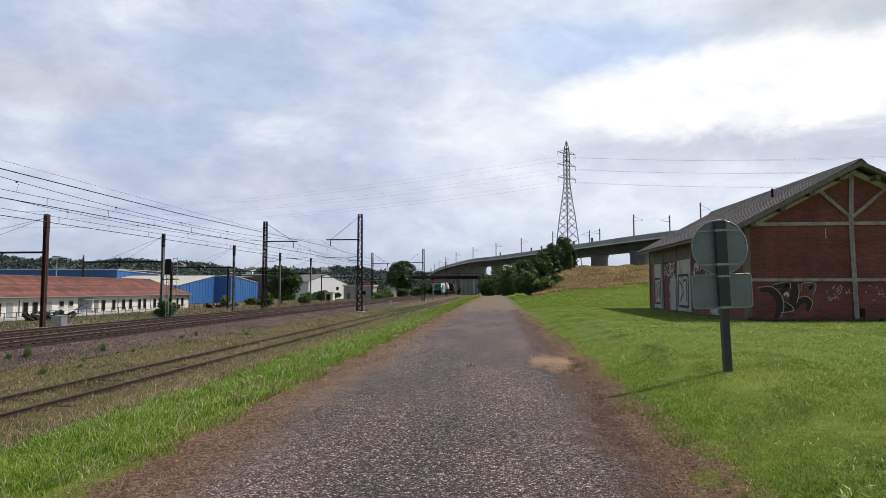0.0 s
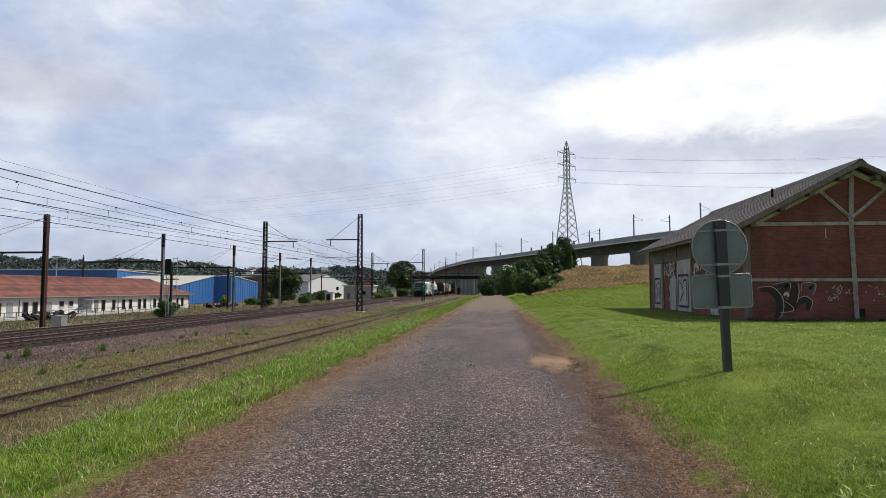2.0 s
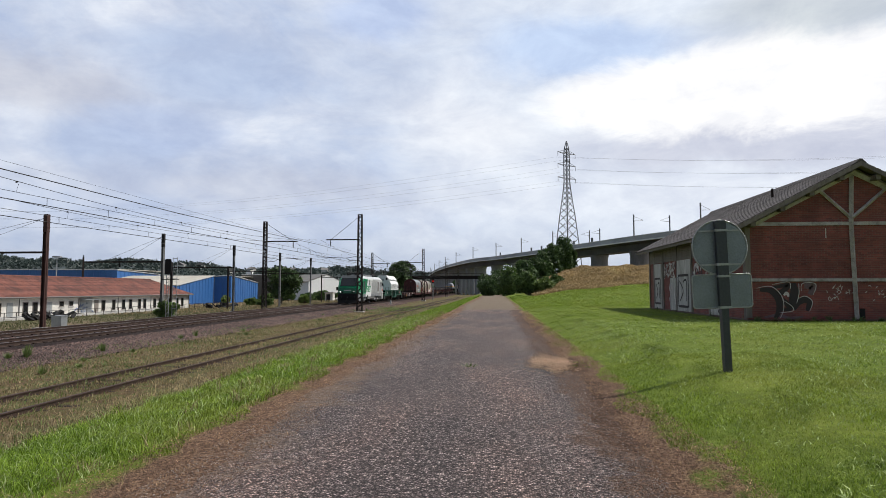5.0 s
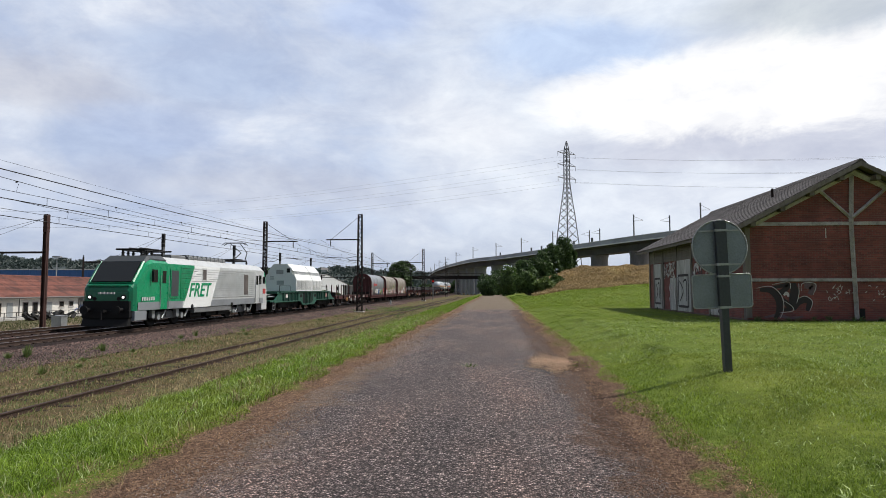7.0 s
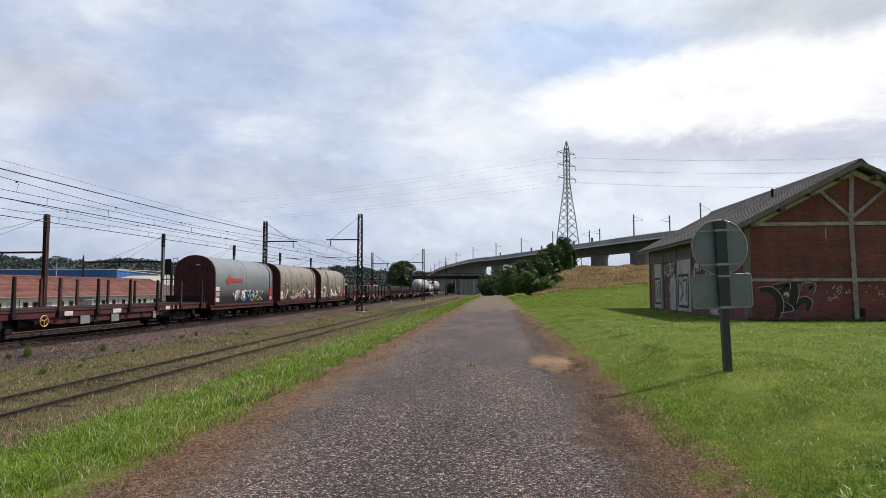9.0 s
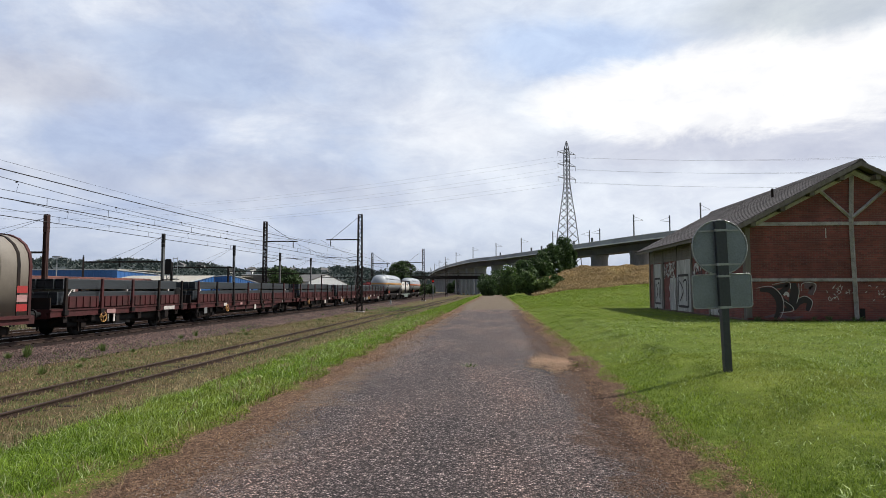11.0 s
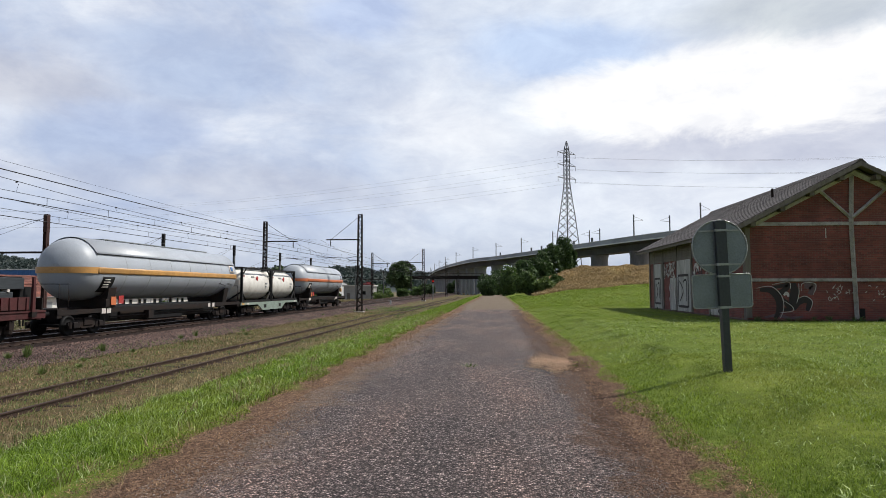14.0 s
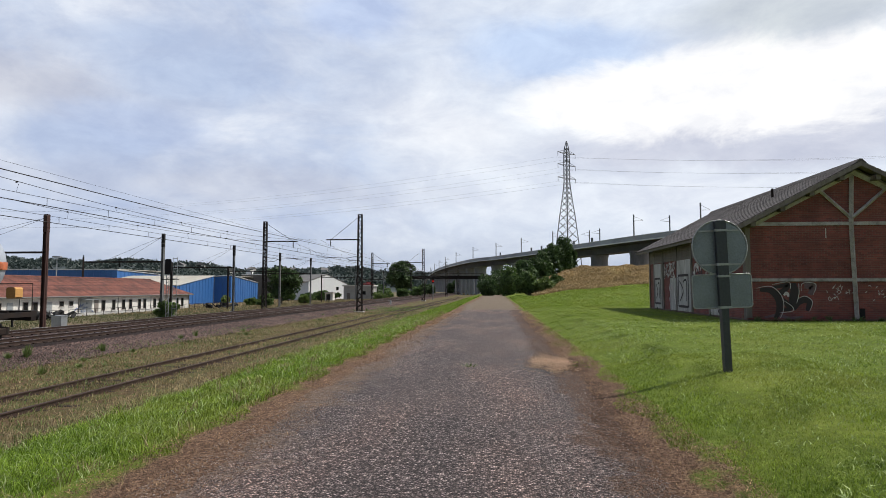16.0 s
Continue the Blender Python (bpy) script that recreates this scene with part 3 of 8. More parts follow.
def portal_mast(y, rust, left_x, pole=True):
    """A steel mast beside the far track with a beam that reaches a lower pole over the yard."""
    m = thing("portal_mast", "rust-brown steel catenary mast with yard portal beam" if rust else "grey steel catenary mast with yard portal beam", "catenary mast", pose(-30.6, y, -1.05), group="portal masts along the yard")
    mat = M_MAST_RUST if rust else M_POLE
    w = 0.13 if rust else 0.10
    s = Shape().box(-w, -w + 0.03, -0.14, 0.14, 0, 7.8).box(w - 0.03, w, -0.14, 0.14, 0, 7.8).box(-w, w, -0.02, 0.02, 0, 7.8)
    for z in (2.0, 5.4, 6.9):
        s.box(-w - 0.02, w + 0.02, -0.16, 0.16, z, z + 0.05)
    part("mast", s, mat, m)
    part("mast_top", Shape().box(-w - 0.01, w + 0.01, -0.15, 0.15, 6.6, 7.82), M_MAST_RUST if rust else M_BLACK, m, "dark upper mast")
    lx = left_x + 30.6
    part("beam", Shape().box(lx, 0, -0.07, 0.07, 5.15, 5.28), M_STEEL_DARK, m)
    part("stay", Shape().tube((0, 0, 7.6), (lx * 0.75, 0, 5.3), 0.012, n=5).tube((0, 0, 7.6), (lx * 0.5, 0, 5.3), 0.012, n=5), M_WIRE, m)
    part("insulator", Shape().lathe([(4.75, 0.03), (4.8, 0.1), (4.9, 0.05), (5.0, 0.1), (5.15, 0.04)], "z", (lx * 0.55, 0, 0), 8).bar((lx * 0.55 - 0.2, 0, 5.45), (lx * 0.55 + 0.2, 0, 5.45), 0.05), M_BLACK, m)
    if pole:
        part("pole", Shape().box(lx - 0.1, lx + 0.1, -0.1, 0.1, -0.5, 5.75), M_STEEL_DARK, m)
    part("foundation", Shape().box(-0.4, 0.4, -0.4, 0.4, -0.4, 0.12), M_CONC, m)


for k, yy in enumerate((39.5, 54.4, 69.9, 85.4, 100.1, 133, 167)):
    portal_mast(yy, k == 0, -38.2 if k else -44, k != 1)


def signal(x, y, z, h, red, back):
    s = thing("railway_signal", "railway colour light signal showing red" if red else "lattice-post railway signal seen from behind", "signal", pose(x, y, z))
    p = Shape()
    for a in (-0.12, 0.12):
        p.bar((a, 0, 0), (a, 0, h), 0.05)
    n = int(h / 0.35)
    for k in range(n):
        p.bar((-0.12, 0, k * 0.35), (0.12, 0, k * 0.35 + 0.3), 0.03)
    part("post", p, M_GALV, s, "pale lattice post")
    t = part("target_board", Shape().box(-0.28, 0.28, -0.04, 0.04, h - 0.2, h + 1.15, 0.08), M_BLACK, s, "black target board")
    part("lamp_hood", Shape().box(-0.18, 0.18, 0.04, 0.3, h, h + 0.95), M_BLACK, t)
    if red:
        part("red_lamp", Shape().lathe([(-0.09, 0.11), (-0.05, 0.11)], "y", (0, 0, h + 0.3), 12), M_REDLAMP, t, "lit red lamp")
    else:
        lad = Shape()
        for a in (0.35, 0.75):
            lad.tube((a, 0.2, 0.2), (a, 0.2, h + 1.3), 0.025, n=5)
        for k in range(int(h / 0.3) + 4):
            lad.tube((0.35, 0.2, 0.3 + k * 0.3), (0.75, 0.2, 0.3 + k * 0.3), 0.02, n=5)
        part("cage_ladder", lad, M_GALV, s)
        part("platform", Shape().box(-0.4, 0.8, -0.3, 0.5, h - 0.7, h - 0.64), M_STEEL_DARK, s)
    return s


def red_glow():
    m, t, p = nodes_of("red_signal_lamp")
    p.inputs["Base Color"].default_value = (0.4, 0.01, 0.01, 1)
    p.inputs["Emission Color"].default_value, p.inputs["Emission Strength"].default_value = (1, 0.04, 0.03, 1), 2.0
    return m


M_REDLAMP = red_glow()
signal(-14.5, 142.8, -0.98, 4.1, True, False)
signal(-29.3, 53.0, -1.0, 4.2, False, True)
for x, y in ((-29.25, 39.3),):
    c = thing("trackside_cabinet", "grey steel relay cabinet beside the track", "relay cabinet", pose(x, y, -1.02))
    part("body", Shape().box(-0.35, 0.35, -0.3, 0.3, 0, 0.85, 0.02), M_GALV, c)
    part("lid", Shape().box(-0.38, 0.38, -0.33, 0.33, 0.85, 0.9), M_GALV, c)
    part("door", Shape().box(-0.3, 0.3, -0.315, -0.3, 0.08, 0.8), M_GALV, c)
mk = thing("marker_post", "short white trackside marker post", "marker post", pose(-16.9, 98.5, -1.0))
part("post", Shape().box(-0.1, 0.1, -0.1, 0.1, 0, 0.75, 0.03), M_WHITE, mk)
part("dark_cap", Shape().box(-0.11, 0.11, -0.11, 0.11, 0.75, 0.85), M_GALV, mk)


# ---- the freight train ----
# Loco green darkened: the shade on the sunless front is in the colour.
M_SHADEGREEN = surface("shaded_green_front_paint", (0.004, 0.135, 0.066), 0.3, 0, (0.01, 0.03, 0.02), 0.3, bump=0.02)
M_GLASS_DARK = surface("dark_windscreen_glass", (0.012, 0.014, 0.016), 0.06, 0, amount=0.0, bump=0)
M_WAGGREEN = surface("dark_green_wagon_paint", (0.018, 0.088, 0.062), 0.5, 0, (0.02, 0.04, 0.03), 0.5)
M_HOODGREY = surface("grey_tarpaulin", (0.205, 0.220, 0.240), 0.42, 0, (0.11, 0.11, 0.115), 0.5, 0.5, bump=0.03)
M_HOODBEIGE = surface("faded_beige_tarpaulin", (0.245, 0.215, 0.18), 0.5, 0, (0.12, 0.10, 0.085), 0.6, 0.7, bump=0.05)
M_TANK = surface("light_grey_tank_paint", (0.37, 0.40, 0.45), 0.42, 0, (0.24, 0.25, 0.27), 0.4, 0.5, bump=0.0)
M_TANKWHITE = surface("white_tank_paint", (0.68, 0.66, 0.62), 0.45, 0, (0.36, 0.31, 0.26), 0.55, 0.8, bump=0.03)
M_YELLOW = surface("faded_yellow_stripe", (0.58, 0.31, 0.10), 0.4, bump=0)
M_ORANGE = surface("faded_orange_stripe", (0.60, 0.17, 0.07), 0.4, bump=0)
M_BEAMS = surface("grey_steel_sections", (0.058, 0.066, 0.076), 0.55, 0.4, (0.05, 0.047, 0.045), 0.4, 0.9, 20, 0.1, (1, 0.1, 1))
M_PALEGREEN = surface("faded_pale_green_frame", (0.23, 0.29, 0.25), 0.6, 0, (0.10, 0.09, 0.08), 0.5)
M_RED = surface("red_paint", (0.40, 0.035, 0.035), 0.5, bump=0)
M_PALE = surface("pale_marking_paint", (0.62, 0.58, 0.55), 0.6, 0, (0.3, 0.2, 0.2), 0.5, 6, bump=0)
M_ENDGREY = surface("pale_grey_end_panel", (0.66, 0.68, 0.68), 0.45, 0, (0.58, 0.58, 0.57), 0.3, bump=0.02)
M_BLUE = surface("blue_marking", (0.05, 0.17, 0.42), 0.5, bump=0)
M_PINK = surface("pink_spray_paint", (0.45, 0.25, 0.24), 0.7, bump=0)
M_LIME = surface("lime_spray_paint", (0.28, 0.36, 0.10), 0.7, bump=0)


def lamp_glow():
    m, t, p = nodes_of("headlamp_glow")
    p.inputs["Emission Color"].default_value, p.inputs["Emission Strength"].default_value = (1.0, 0.98, 0.93, 1), 3.0
    return m


M_LAMP = lamp_glow()
SPEED, FRONT = 26.2, 8.23 * 26.2 - 1.6  # metres a second; where the locomotive's front is at 0 s
TRAIN = []


def vehicle(name, label, category, s, group=""):
    """A vehicle whose front end is s metres behind the locomotive's front; local +y points to the train's tail."""
    v = thing(name, label, category, None, group)
    TRAIN.append((v, s))
    return v


def wheelset_mesh(r):
    s = Shape()
    for sd in (-1, 1):
        a = sd * 0.70
        s.lathe([(a - 0.065, r * 0.35), (a - 0.065, r), (a + 0.0, r), (a + 0.065, r * 0.97), (a + 0.065, r * 0.8), (a + 0.03, r * 0.75), (a + 0.03, r * 0.35), (a + 0.07, r * 0.3)] if sd > 0 else
                [(a - 0.07, r * 0.3), (a - 0.03, r * 0.35), (a - 0.03, r * 0.75), (a - 0.065, r * 0.8), (a - 0.065, r * 0.97), (a, r), (a + 0.065, r), (a + 0.065, r * 0.35)], "x", (0, 0, r), 20)
    s.tube((-1.05, 0, r), (1.05, 0, r), 0.075)
    return s.mesh("wheelset", M_BLACK)


WHEELS = {r: wheelset_mesh(r) for r in (0.46, 0.56)}


def bogie(v, y, half=0.9, r=0.46, material=None):
    material = material or M_STEEL_DARK
    s = Shape()
    for sd in (-1, 1):
        x = sd * 1.0
        s.prism_x([(y - half - 0.42, r + 0.02), (y - half + 0.3, r + 0.02), (y - half + 0.5, r - 0.14), (y + half - 0.5, r - 0.14), (y + half - 0.3, r + 0.02), (y + half + 0.42, r + 0.02), (y + half + 0.42, r + 0.16), (y + half - 0.35, r + 0.24), (y - half + 0.35, r + 0.24), (y - half - 0.42, r + 0.16)], x - 0.05, x + 0.05)
        for e in (-1, 1):
            s.box(x - 0.14, x + 0.14, y + e * half - 0.15, y + e * half + 0.15, r - 0.13, r + 0.15, 0.04)
            for k in (-0.28, 0.28):
                s.tube((x + 0.02 * sd, y + e * half + k, r - 0.12), (x + 0.02 * sd, y + e * half + k, r + 0.18), 0.085, n=10)
        s.box(x - 0.1, x + 0.1, y - 0.3, y + 0.3, r - 0.05, r + 0.33, 0.05)
    s.box(-1.0, 1.0, y - 0.22, y + 0.22, r, r + 0.30)
    b = part("bogie", s, material, v, "dark bogie with axle boxes and springs")
    for e in (-1, 1):
        part("wheelset", WHEELS[r], None, b, "", pose(0, y + e * half, 0))
    return b


def axle(v, y):
    s = Shape()
    for sd in (-1, 1):
        x = sd * 1.0
        s.box(x - 0.13, x + 0.13, y - 0.16, y + 0.16, 0.33, 0.62, 0.04)
        s.prism_x([(y - 0.7, 0.70), (y - 0.25, 0.62), (y + 0.25, 0.62), (y + 0.7, 0.70), (y + 0.7, 0.76), (y, 0.72), (y - 0.7, 0.76)], x - 0.05, x + 0.05)
        for k in (-0.2, 0.2):
            s.box(x - 0.03, x + 0.03, y + k - 0.03, y + k + 0.03, 0.2, 0.95)
    g = part("axle_guard", s, M_STEEL_DARK, v, "dark axle guard and leaf spring")
    part("wheelset", WHEELS[0.46], None, g, "", pose(0, y, 0))


def buffers(v, y0, y1):
    for y, d in ((y0, -1), (y1, 1)):
        for sd in (-1, 1):
            ln = 0.5
            s = Shape().lathe([(min(0, d * ln), 0.10 if d > 0 else 0.22), (d * ln - d * 0.06 if d < 0 else 0.28, 0.10 if d > 0 else 0.22), (d * ln + 0.06 if d < 0 else 0.30, 0.10), (0 if d < 0 else d * ln - 0.05, 0.10 if d < 0 else 0.22), (0.03 if d < 0 else d * ln, 0.12 if d < 0 else 0.22)], "y", (sd * 0.875, y, 1.05), 12)
            part("buffer", s, M_BLACK, v)
        s = Shape().box(-0.08, 0.08, min(y, y + d * 0.35), max(y, y + d * 0.35), 0.92, 1.05).tube((0, y + d * 0.33, 1.0), (0, y + d * 0.36, 0.55), 0.04)
        part("coupling", s, M_BLACK, v)


def plate(v, name, x, y0, y1, z0, z1, material, label=""):
    """A thin plate or painted panel on the side at x."""
    d = 0.012 if x > 0 else -0.012
    part(name, Shape().box(min(x, x + d), max(x, x + d), y0, y1, z0, z1), material, v, label)


def slant(s, side, y0a, y1a, y0b, y1b, za, zb, d=0.012):
    """A side panel at x=side with slanted ends: y0a..y1a at height za, y0b..y1b at zb."""
    pr = [(y0a, za), (y1a, za), (y1b, zb), (y0b, zb)]
    return s.prism_x(pr, side, side + d) if side > 0 else s.prism_x(pr, side - d, side)


def loft(stations):
    """Body shell from (y, half width, bottom, side top, roof half width, roof) sections."""
    s, v = Shape(), []
    for y, w, zb, zs, rw, zr in stations:
        v += [(-w, y, zb), (w, y, zb), (w, y, zs), (rw, y, zr), (-rw, y, zr), (-w, y, zs)]
    f = []
    for k in range(len(stations) - 1):
        for i in range(6):
            j = (i + 1) % 6
            f.append((k * 6 + i, k * 6 + j, (k + 1) * 6 + j, (k + 1) * 6 + i))
    n = (len(stations) - 1) * 6
    f += [(5, 4, 3, 2, 1, 0), tuple(range(n, n + 6))]
    return s.add(v, f)


def locomotive():
    v = vehicle("locomotive", "green, white and grey electric freight locomotive with one raised pantograph", "locomotive", 0)
    cab = [(0.0, 1.20, 0.98, 1.95, 1.12, 2.05), (0.10, 1.34, 0.98, 2.15, 1.2, 2.28), (0.35, 1.40, 0.98, 2.38, 1.26, 2.45), (1.22, 1.42, 0.98, 3.42, 1.20, 3.58), (1.75, 1.43, 0.98, 3.55, 1.08, 3.92), (3.3, 1.43, 0.98, 3.58, 0.98, 3.97)]
    part("nose", loft(cab[:3]), M_SHADEGREEN, v, "rounded green nose, coloured dark for its shaded front")
    part("valance", Shape().prism_x([(-0.09, 0.98), (0.3, 0.98), (0.3, 1.5), (-0.075, 1.5)], -1.27, 1.27), M_BLACK, v, "black lower valance")
    part("front_cab", loft(cab[2:]), M_GREEN, v, "bright green cab with raked windscreen")
    part("rear_cab", loft([(15.0, 1.43, 0.98, 3.58, 0.98, 3.97), (17.5, 1.43, 0.98, 3.58, 0.98, 3.97), (18.0, 1.43, 0.98, 3.52, 1.08, 3.86)]), M_GREY, v, "grey cab")
    part("rear_face", loft([(17.99, 1.42, 0.98, 3.50, 1.07, 3.84), (18.22, 1.42, 0.98, 3.42, 1.18, 3.56), (18.70, 1.40, 0.98, 2.40, 1.26, 2.48), (18.85, 1.36, 0.98, 2.15, 1.2, 2.28), (18.90, 1.28, 0.98, 1.95, 1.12, 2.05)]), M_GREEN, v, "bright green raked cab face")
    for q in (1.42, -1.43):
        part("cab_side", Shape().prism_x([(17.9, 0.98), (18.72, 0.98), (18.66, 1.95), (18.52, 2.3), (18.02, 3.38), (17.9, 3.5)], q, q + 0.014), M_GREY, v, "grey cab side panel")
    part("body", loft([(3.3, 1.43, 0.98, 3.58, 0.98, 3.97), (15.0, 1.43, 0.98, 3.58, 0.98, 3.97)]), M_GREY, v, "grey ribbed body with slanted white band")
    part("roof_housing", Shape().box(-0.9, 0.9, 4.6, 6.3, 3.9, 4.18, 0.06), M_POLE, v, "grey roof housing")
    rh = part("roof_housing", Shape().box(-1.0, 1.0, 6.4, 11.8, 3.9, 4.22, 0.1), M_POLE, v, "grey louvred roof housing")
    for k in range(9):
        part("housing_joint", Shape().box(-1.03, 1.03, 6.5 + k * 0.6, 6.54 + k * 0.6, 3.95, 4.25), M_GALV, rh)
    # lower nose, screen, lamps
    part("nose_panel", Shape().prism_x([(-0.03, 0.98), (0.02, 1.94), (0.12, 2.24), (0.1, 2.24), (-0.02, 1.94), (-0.07, 0.98)][::-1], -1.15, 1.15), M_SHADEGREEN, v, "green nose panel, coloured dark for its shaded front")
    def screen(y, d):
        q = [(y + d * 0.36, 2.47), (y + d * 1.20, 3.47), (y + d * 1.12, 3.60), (y + d * 0.30, 2.54)]
        return Shape().prism_x(q, -1.10, 1.10)
    part("screen_surround", Shape().prism_x([(0.34, 2.42), (1.30, 3.56), (1.26, 3.62), (0.29, 2.46)], -1.25, 1.25), M_GREEN, v, "green windscreen surround")
    part("windscreen", screen(-0.02, 1), M_GLASS_DARK, v, "dark windscreen")
    for x in (-1.19, 1.19):
        part("screen_pillar", Shape().bar((x, 0.33, 2.50), (x, 1.25, 3.60), 0.09), M_GREEN, v, "green corner pillar")
    part("nose_crease", Shape().box(-1.2, 1.2, -0.045, 0.05, 1.50, 1.56, 0.01), M_SHADEGREEN, v)
    for x in (-0.30, 0.30):
        part("sun_blind", Shape().prism_x([(1.00, 3.30), (1.16, 3.48), (1.14, 3.50), (0.98, 3.32)], x - 0.27, x + 0.27), M_POST, v, "dark sun blind")
    part("windscreen", screen(19.02, -1), M_GLASS_DARK, v, "dark windscreen")
    part("cab_roof", loft([(1.24, 1.28, 3.50, 3.55, 1.18, 3.63), (1.75, 1.25, 3.6, 3.80, 1.06, 3.97), (3.3, 1.30, 3.6, 3.78, 1.0, 4.02)]), M_POST, v, "dark grey cab roof")
    part("wiper", Shape().tube((0.1, 0.42, 2.62), (-0.35, 0.98, 3.28), 0.018, n=5), M_BLACK, v)
    part("trim_line", Shape().box(-1.18, 1.18, 0.02, 0.10, 2.26, 2.32), M_GREEN, v, "bright green trim line")
    for x in (-0.92, 0.92):
        hl = part("headlight", Shape().lathe([(-0.07, 0.13), (0.02, 0.15)], "y", (x, 0, 1.70), 16), M_BLACK, v)
        part("lamp_glass", Shape().lathe([(-0.09, 0.058), (-0.06, 0.058)], "y", (x, 0, 1.70), 16), M_LAMP, hl, "lit white lamp")
        part("tail_lamp", Shape().lathe([(-0.07, 0.10), (0.02, 0.12)], "y", (x * 0.72, 0, 1.62), 16), M_BLACK, v)
    for k in range(5):
        part("number_bar", Shape().box(-0.45 + k * 0.19, -0.32 + k * 0.19, -0.10, 0.0, 1.86, 1.96), M_GREY, v, "pale marking bar")
    s = Shape().box(-1.3, 1.3, -0.12, 0.5, 0.62, 1.02, 0.05).prism_x([(-0.25, 0.2), (0.15, 0.2), (0.1, 0.62), (-0.05, 0.62)], -1.25, 1.25)
    part("buffer_beam", s, M_BLACK, v, "black buffer beam and plough")
    part("buffer_beam", Shape().box(-1.3, 1.3, 17.8, 18.96, 0.55, 1.02, 0.05), M_BLACK, v)
    for x0, x1 in ((1.0, 1.44), (-1.44, -1.0)):
        part("step_box", Shape().box(x0, x1, 0.15, 1.25, 0.45, 0.98, 0.03), M_HOODGREY, v, "grey corner step box")
        part("step_box", Shape().box(x0, x1, 17.6, 18.7, 0.45, 0.98, 0.03), M_GREY, v)
    # ribbed sides with slanted colour fields
    def edge1(z):
        return 4.98 + (z - 0.75) * 0.52
    def edge2(z):
        return 8.55 + (z - 0.75) * 0.52
    for side in (1.43, -1.43):
        part("green_field", slant(Shape(), side, 3.3, edge1(1.42), 3.3, edge1(3.58), 1.42, 3.58), M_GREEN, v, "bright green side field")
        part("white_band", slant(Shape(), side, edge1(0.98), edge2(0.98), edge1(3.58), edge2(3.58), 0.98, 3.58), M_WHITE, v, "slanted white band")
        for nm, mat, fa, fb in (("green_rib", M_GREEN, lambda z: 4.75, edge1), ("white_rib", M_WHITE, edge1, edge2), ("grey_rib", M_GREY, edge2, lambda z: 16.0)):
            for k in range(13):
                z = 1.62 + k * 0.15
                c = 0.045
                if nm == "white_rib" and 0 < z - 1.55 < 1.05:
                    continue
                part(nm, slant(Shape(), side + math.copysign(0.012, side), fa(z - c), fb(z - c), fa(z + c), fb(z + c), z - c, z + c, 0.03), mat, v)
        for ya, yb in ((0.42, edge1(1.2)), (edge2(1.2), 17.9)):
            part("sole_band", Shape().box(*sorted((side, side + math.copysign(0.008, side))), ya, yb - 0.14 if ya < 1 else yb, 0.99, 1.42), M_HOODGREY, v, "grey lower body band")
        d = math.copysign(0.05, side)
        xs = sorted((side, side + d))
        for y0, y1, z0, z1 in ((3.55, 4.55, 1.6, 3.3), (7.4, 8.05, 2.62, 3.45), (13.9, 14.85, 1.6, 3.3)):
            fr = part("grille_frame", Shape().box(xs[0], xs[1], y0, y1, z0, z1), M_GREY if y0 > 5 else M_GREEN, v)
            xg = sorted((side + d, side + d * 1.25))
            part("side_grille", Shape().box(xg[0], xg[1], y0 + 0.1, y1 - 0.1, z0 + 0.1, z1 - 0.1), M_POST if y0 < 5 else M_ROOF, fr, "dark grey grille")
        for y0, mat in ((2.55, M_GREEN), (16.25, M_GREY)):
            dr = part("cab_door", Shape().box(sorted((side, side + d * 0.5))[0], sorted((side, side + d * 0.5))[1], y0, y0 + 0.72, 1.0, 3.35), mat, v)
            part("door_window", Shape().box(*sorted((side + d * 0.5, side + d * 0.7)), y0 + 0.16, y0 + 0.56, 2.45, 3.15), M_GLASS_DARK, dr)
            for k in (-0.08, 0.80):
                part("grab_rail", Shape().tube((side + d * 1.6, y0 + k, 1.1), (side + d * 1.6, y0 + k, 2.9), 0.02, n=6), M_GALV, dr)
        for y0 in (1.75, 17.0):
            part("cab_side_window", Shape().box(*sorted((side, side + d * 0.4)), y0 - 0.05, y0 + 0.5, 2.5, 3.2), M_GLASS_DARK, v)
        for y0 in (1.55, 17.75):
            part("mirror", Shape().box(*sorted((side + d, side + d * 4)), y0, y0 + 0.07, 2.55, 3.1, 0.02), M_BLACK, v)
        part("logo_patch", Shape().box(*sorted((side, side + d * 0.5)), 17.85, 18.4, 1.75, 2.15), M_RED, v, "red company logo patch")
        for k in range(6):
            part("number_bar", Shape().box(*sorted((side, side + d * 0.45)), 0.75 + k * 0.22, 0.88 + k * 0.22, 1.50, 1.70), M_GREY, v)
        for y0 in (6.2, 12.0):
            part("filler_cap", Shape().lathe([(0, 0.14), (0.05, 0.13)], "x", (side + d * 0.2, y0, 1.05), 12), M_BLACK, v)
        part("battery_box", Shape().box(*sorted((side * 0.98, side * 0.70)), 6.6, 12.0, 0.62, 1.0, 0.04), M_POLE, v)
    cu = bpy.data.curves.new("FRET", "FONT")
    cu.body, cu.size, cu.shear, cu.extrude, cu.offset = "FRET", 1.22, 0.25, 0.012, 0.018
    cu.materials.append(M_GREEN)
    tx = new("lettering", cu)
    tx.parent, tx["label"] = v, "green slanted word FRET on the white band"
    tx.matrix_basis = Matrix.Translation((1.452, 5.75, 1.66)) @ Matrix(((0, 0, 1, 0), (1.05, 0, 0, 0), (0, 1, 0, 0), (0, 0, 0, 1)))
    bogie(v, 4.15, 1.3, 0.56, M_POLE)
    bogie(v, 14.15, 1.3, 0.56, M_POLE)
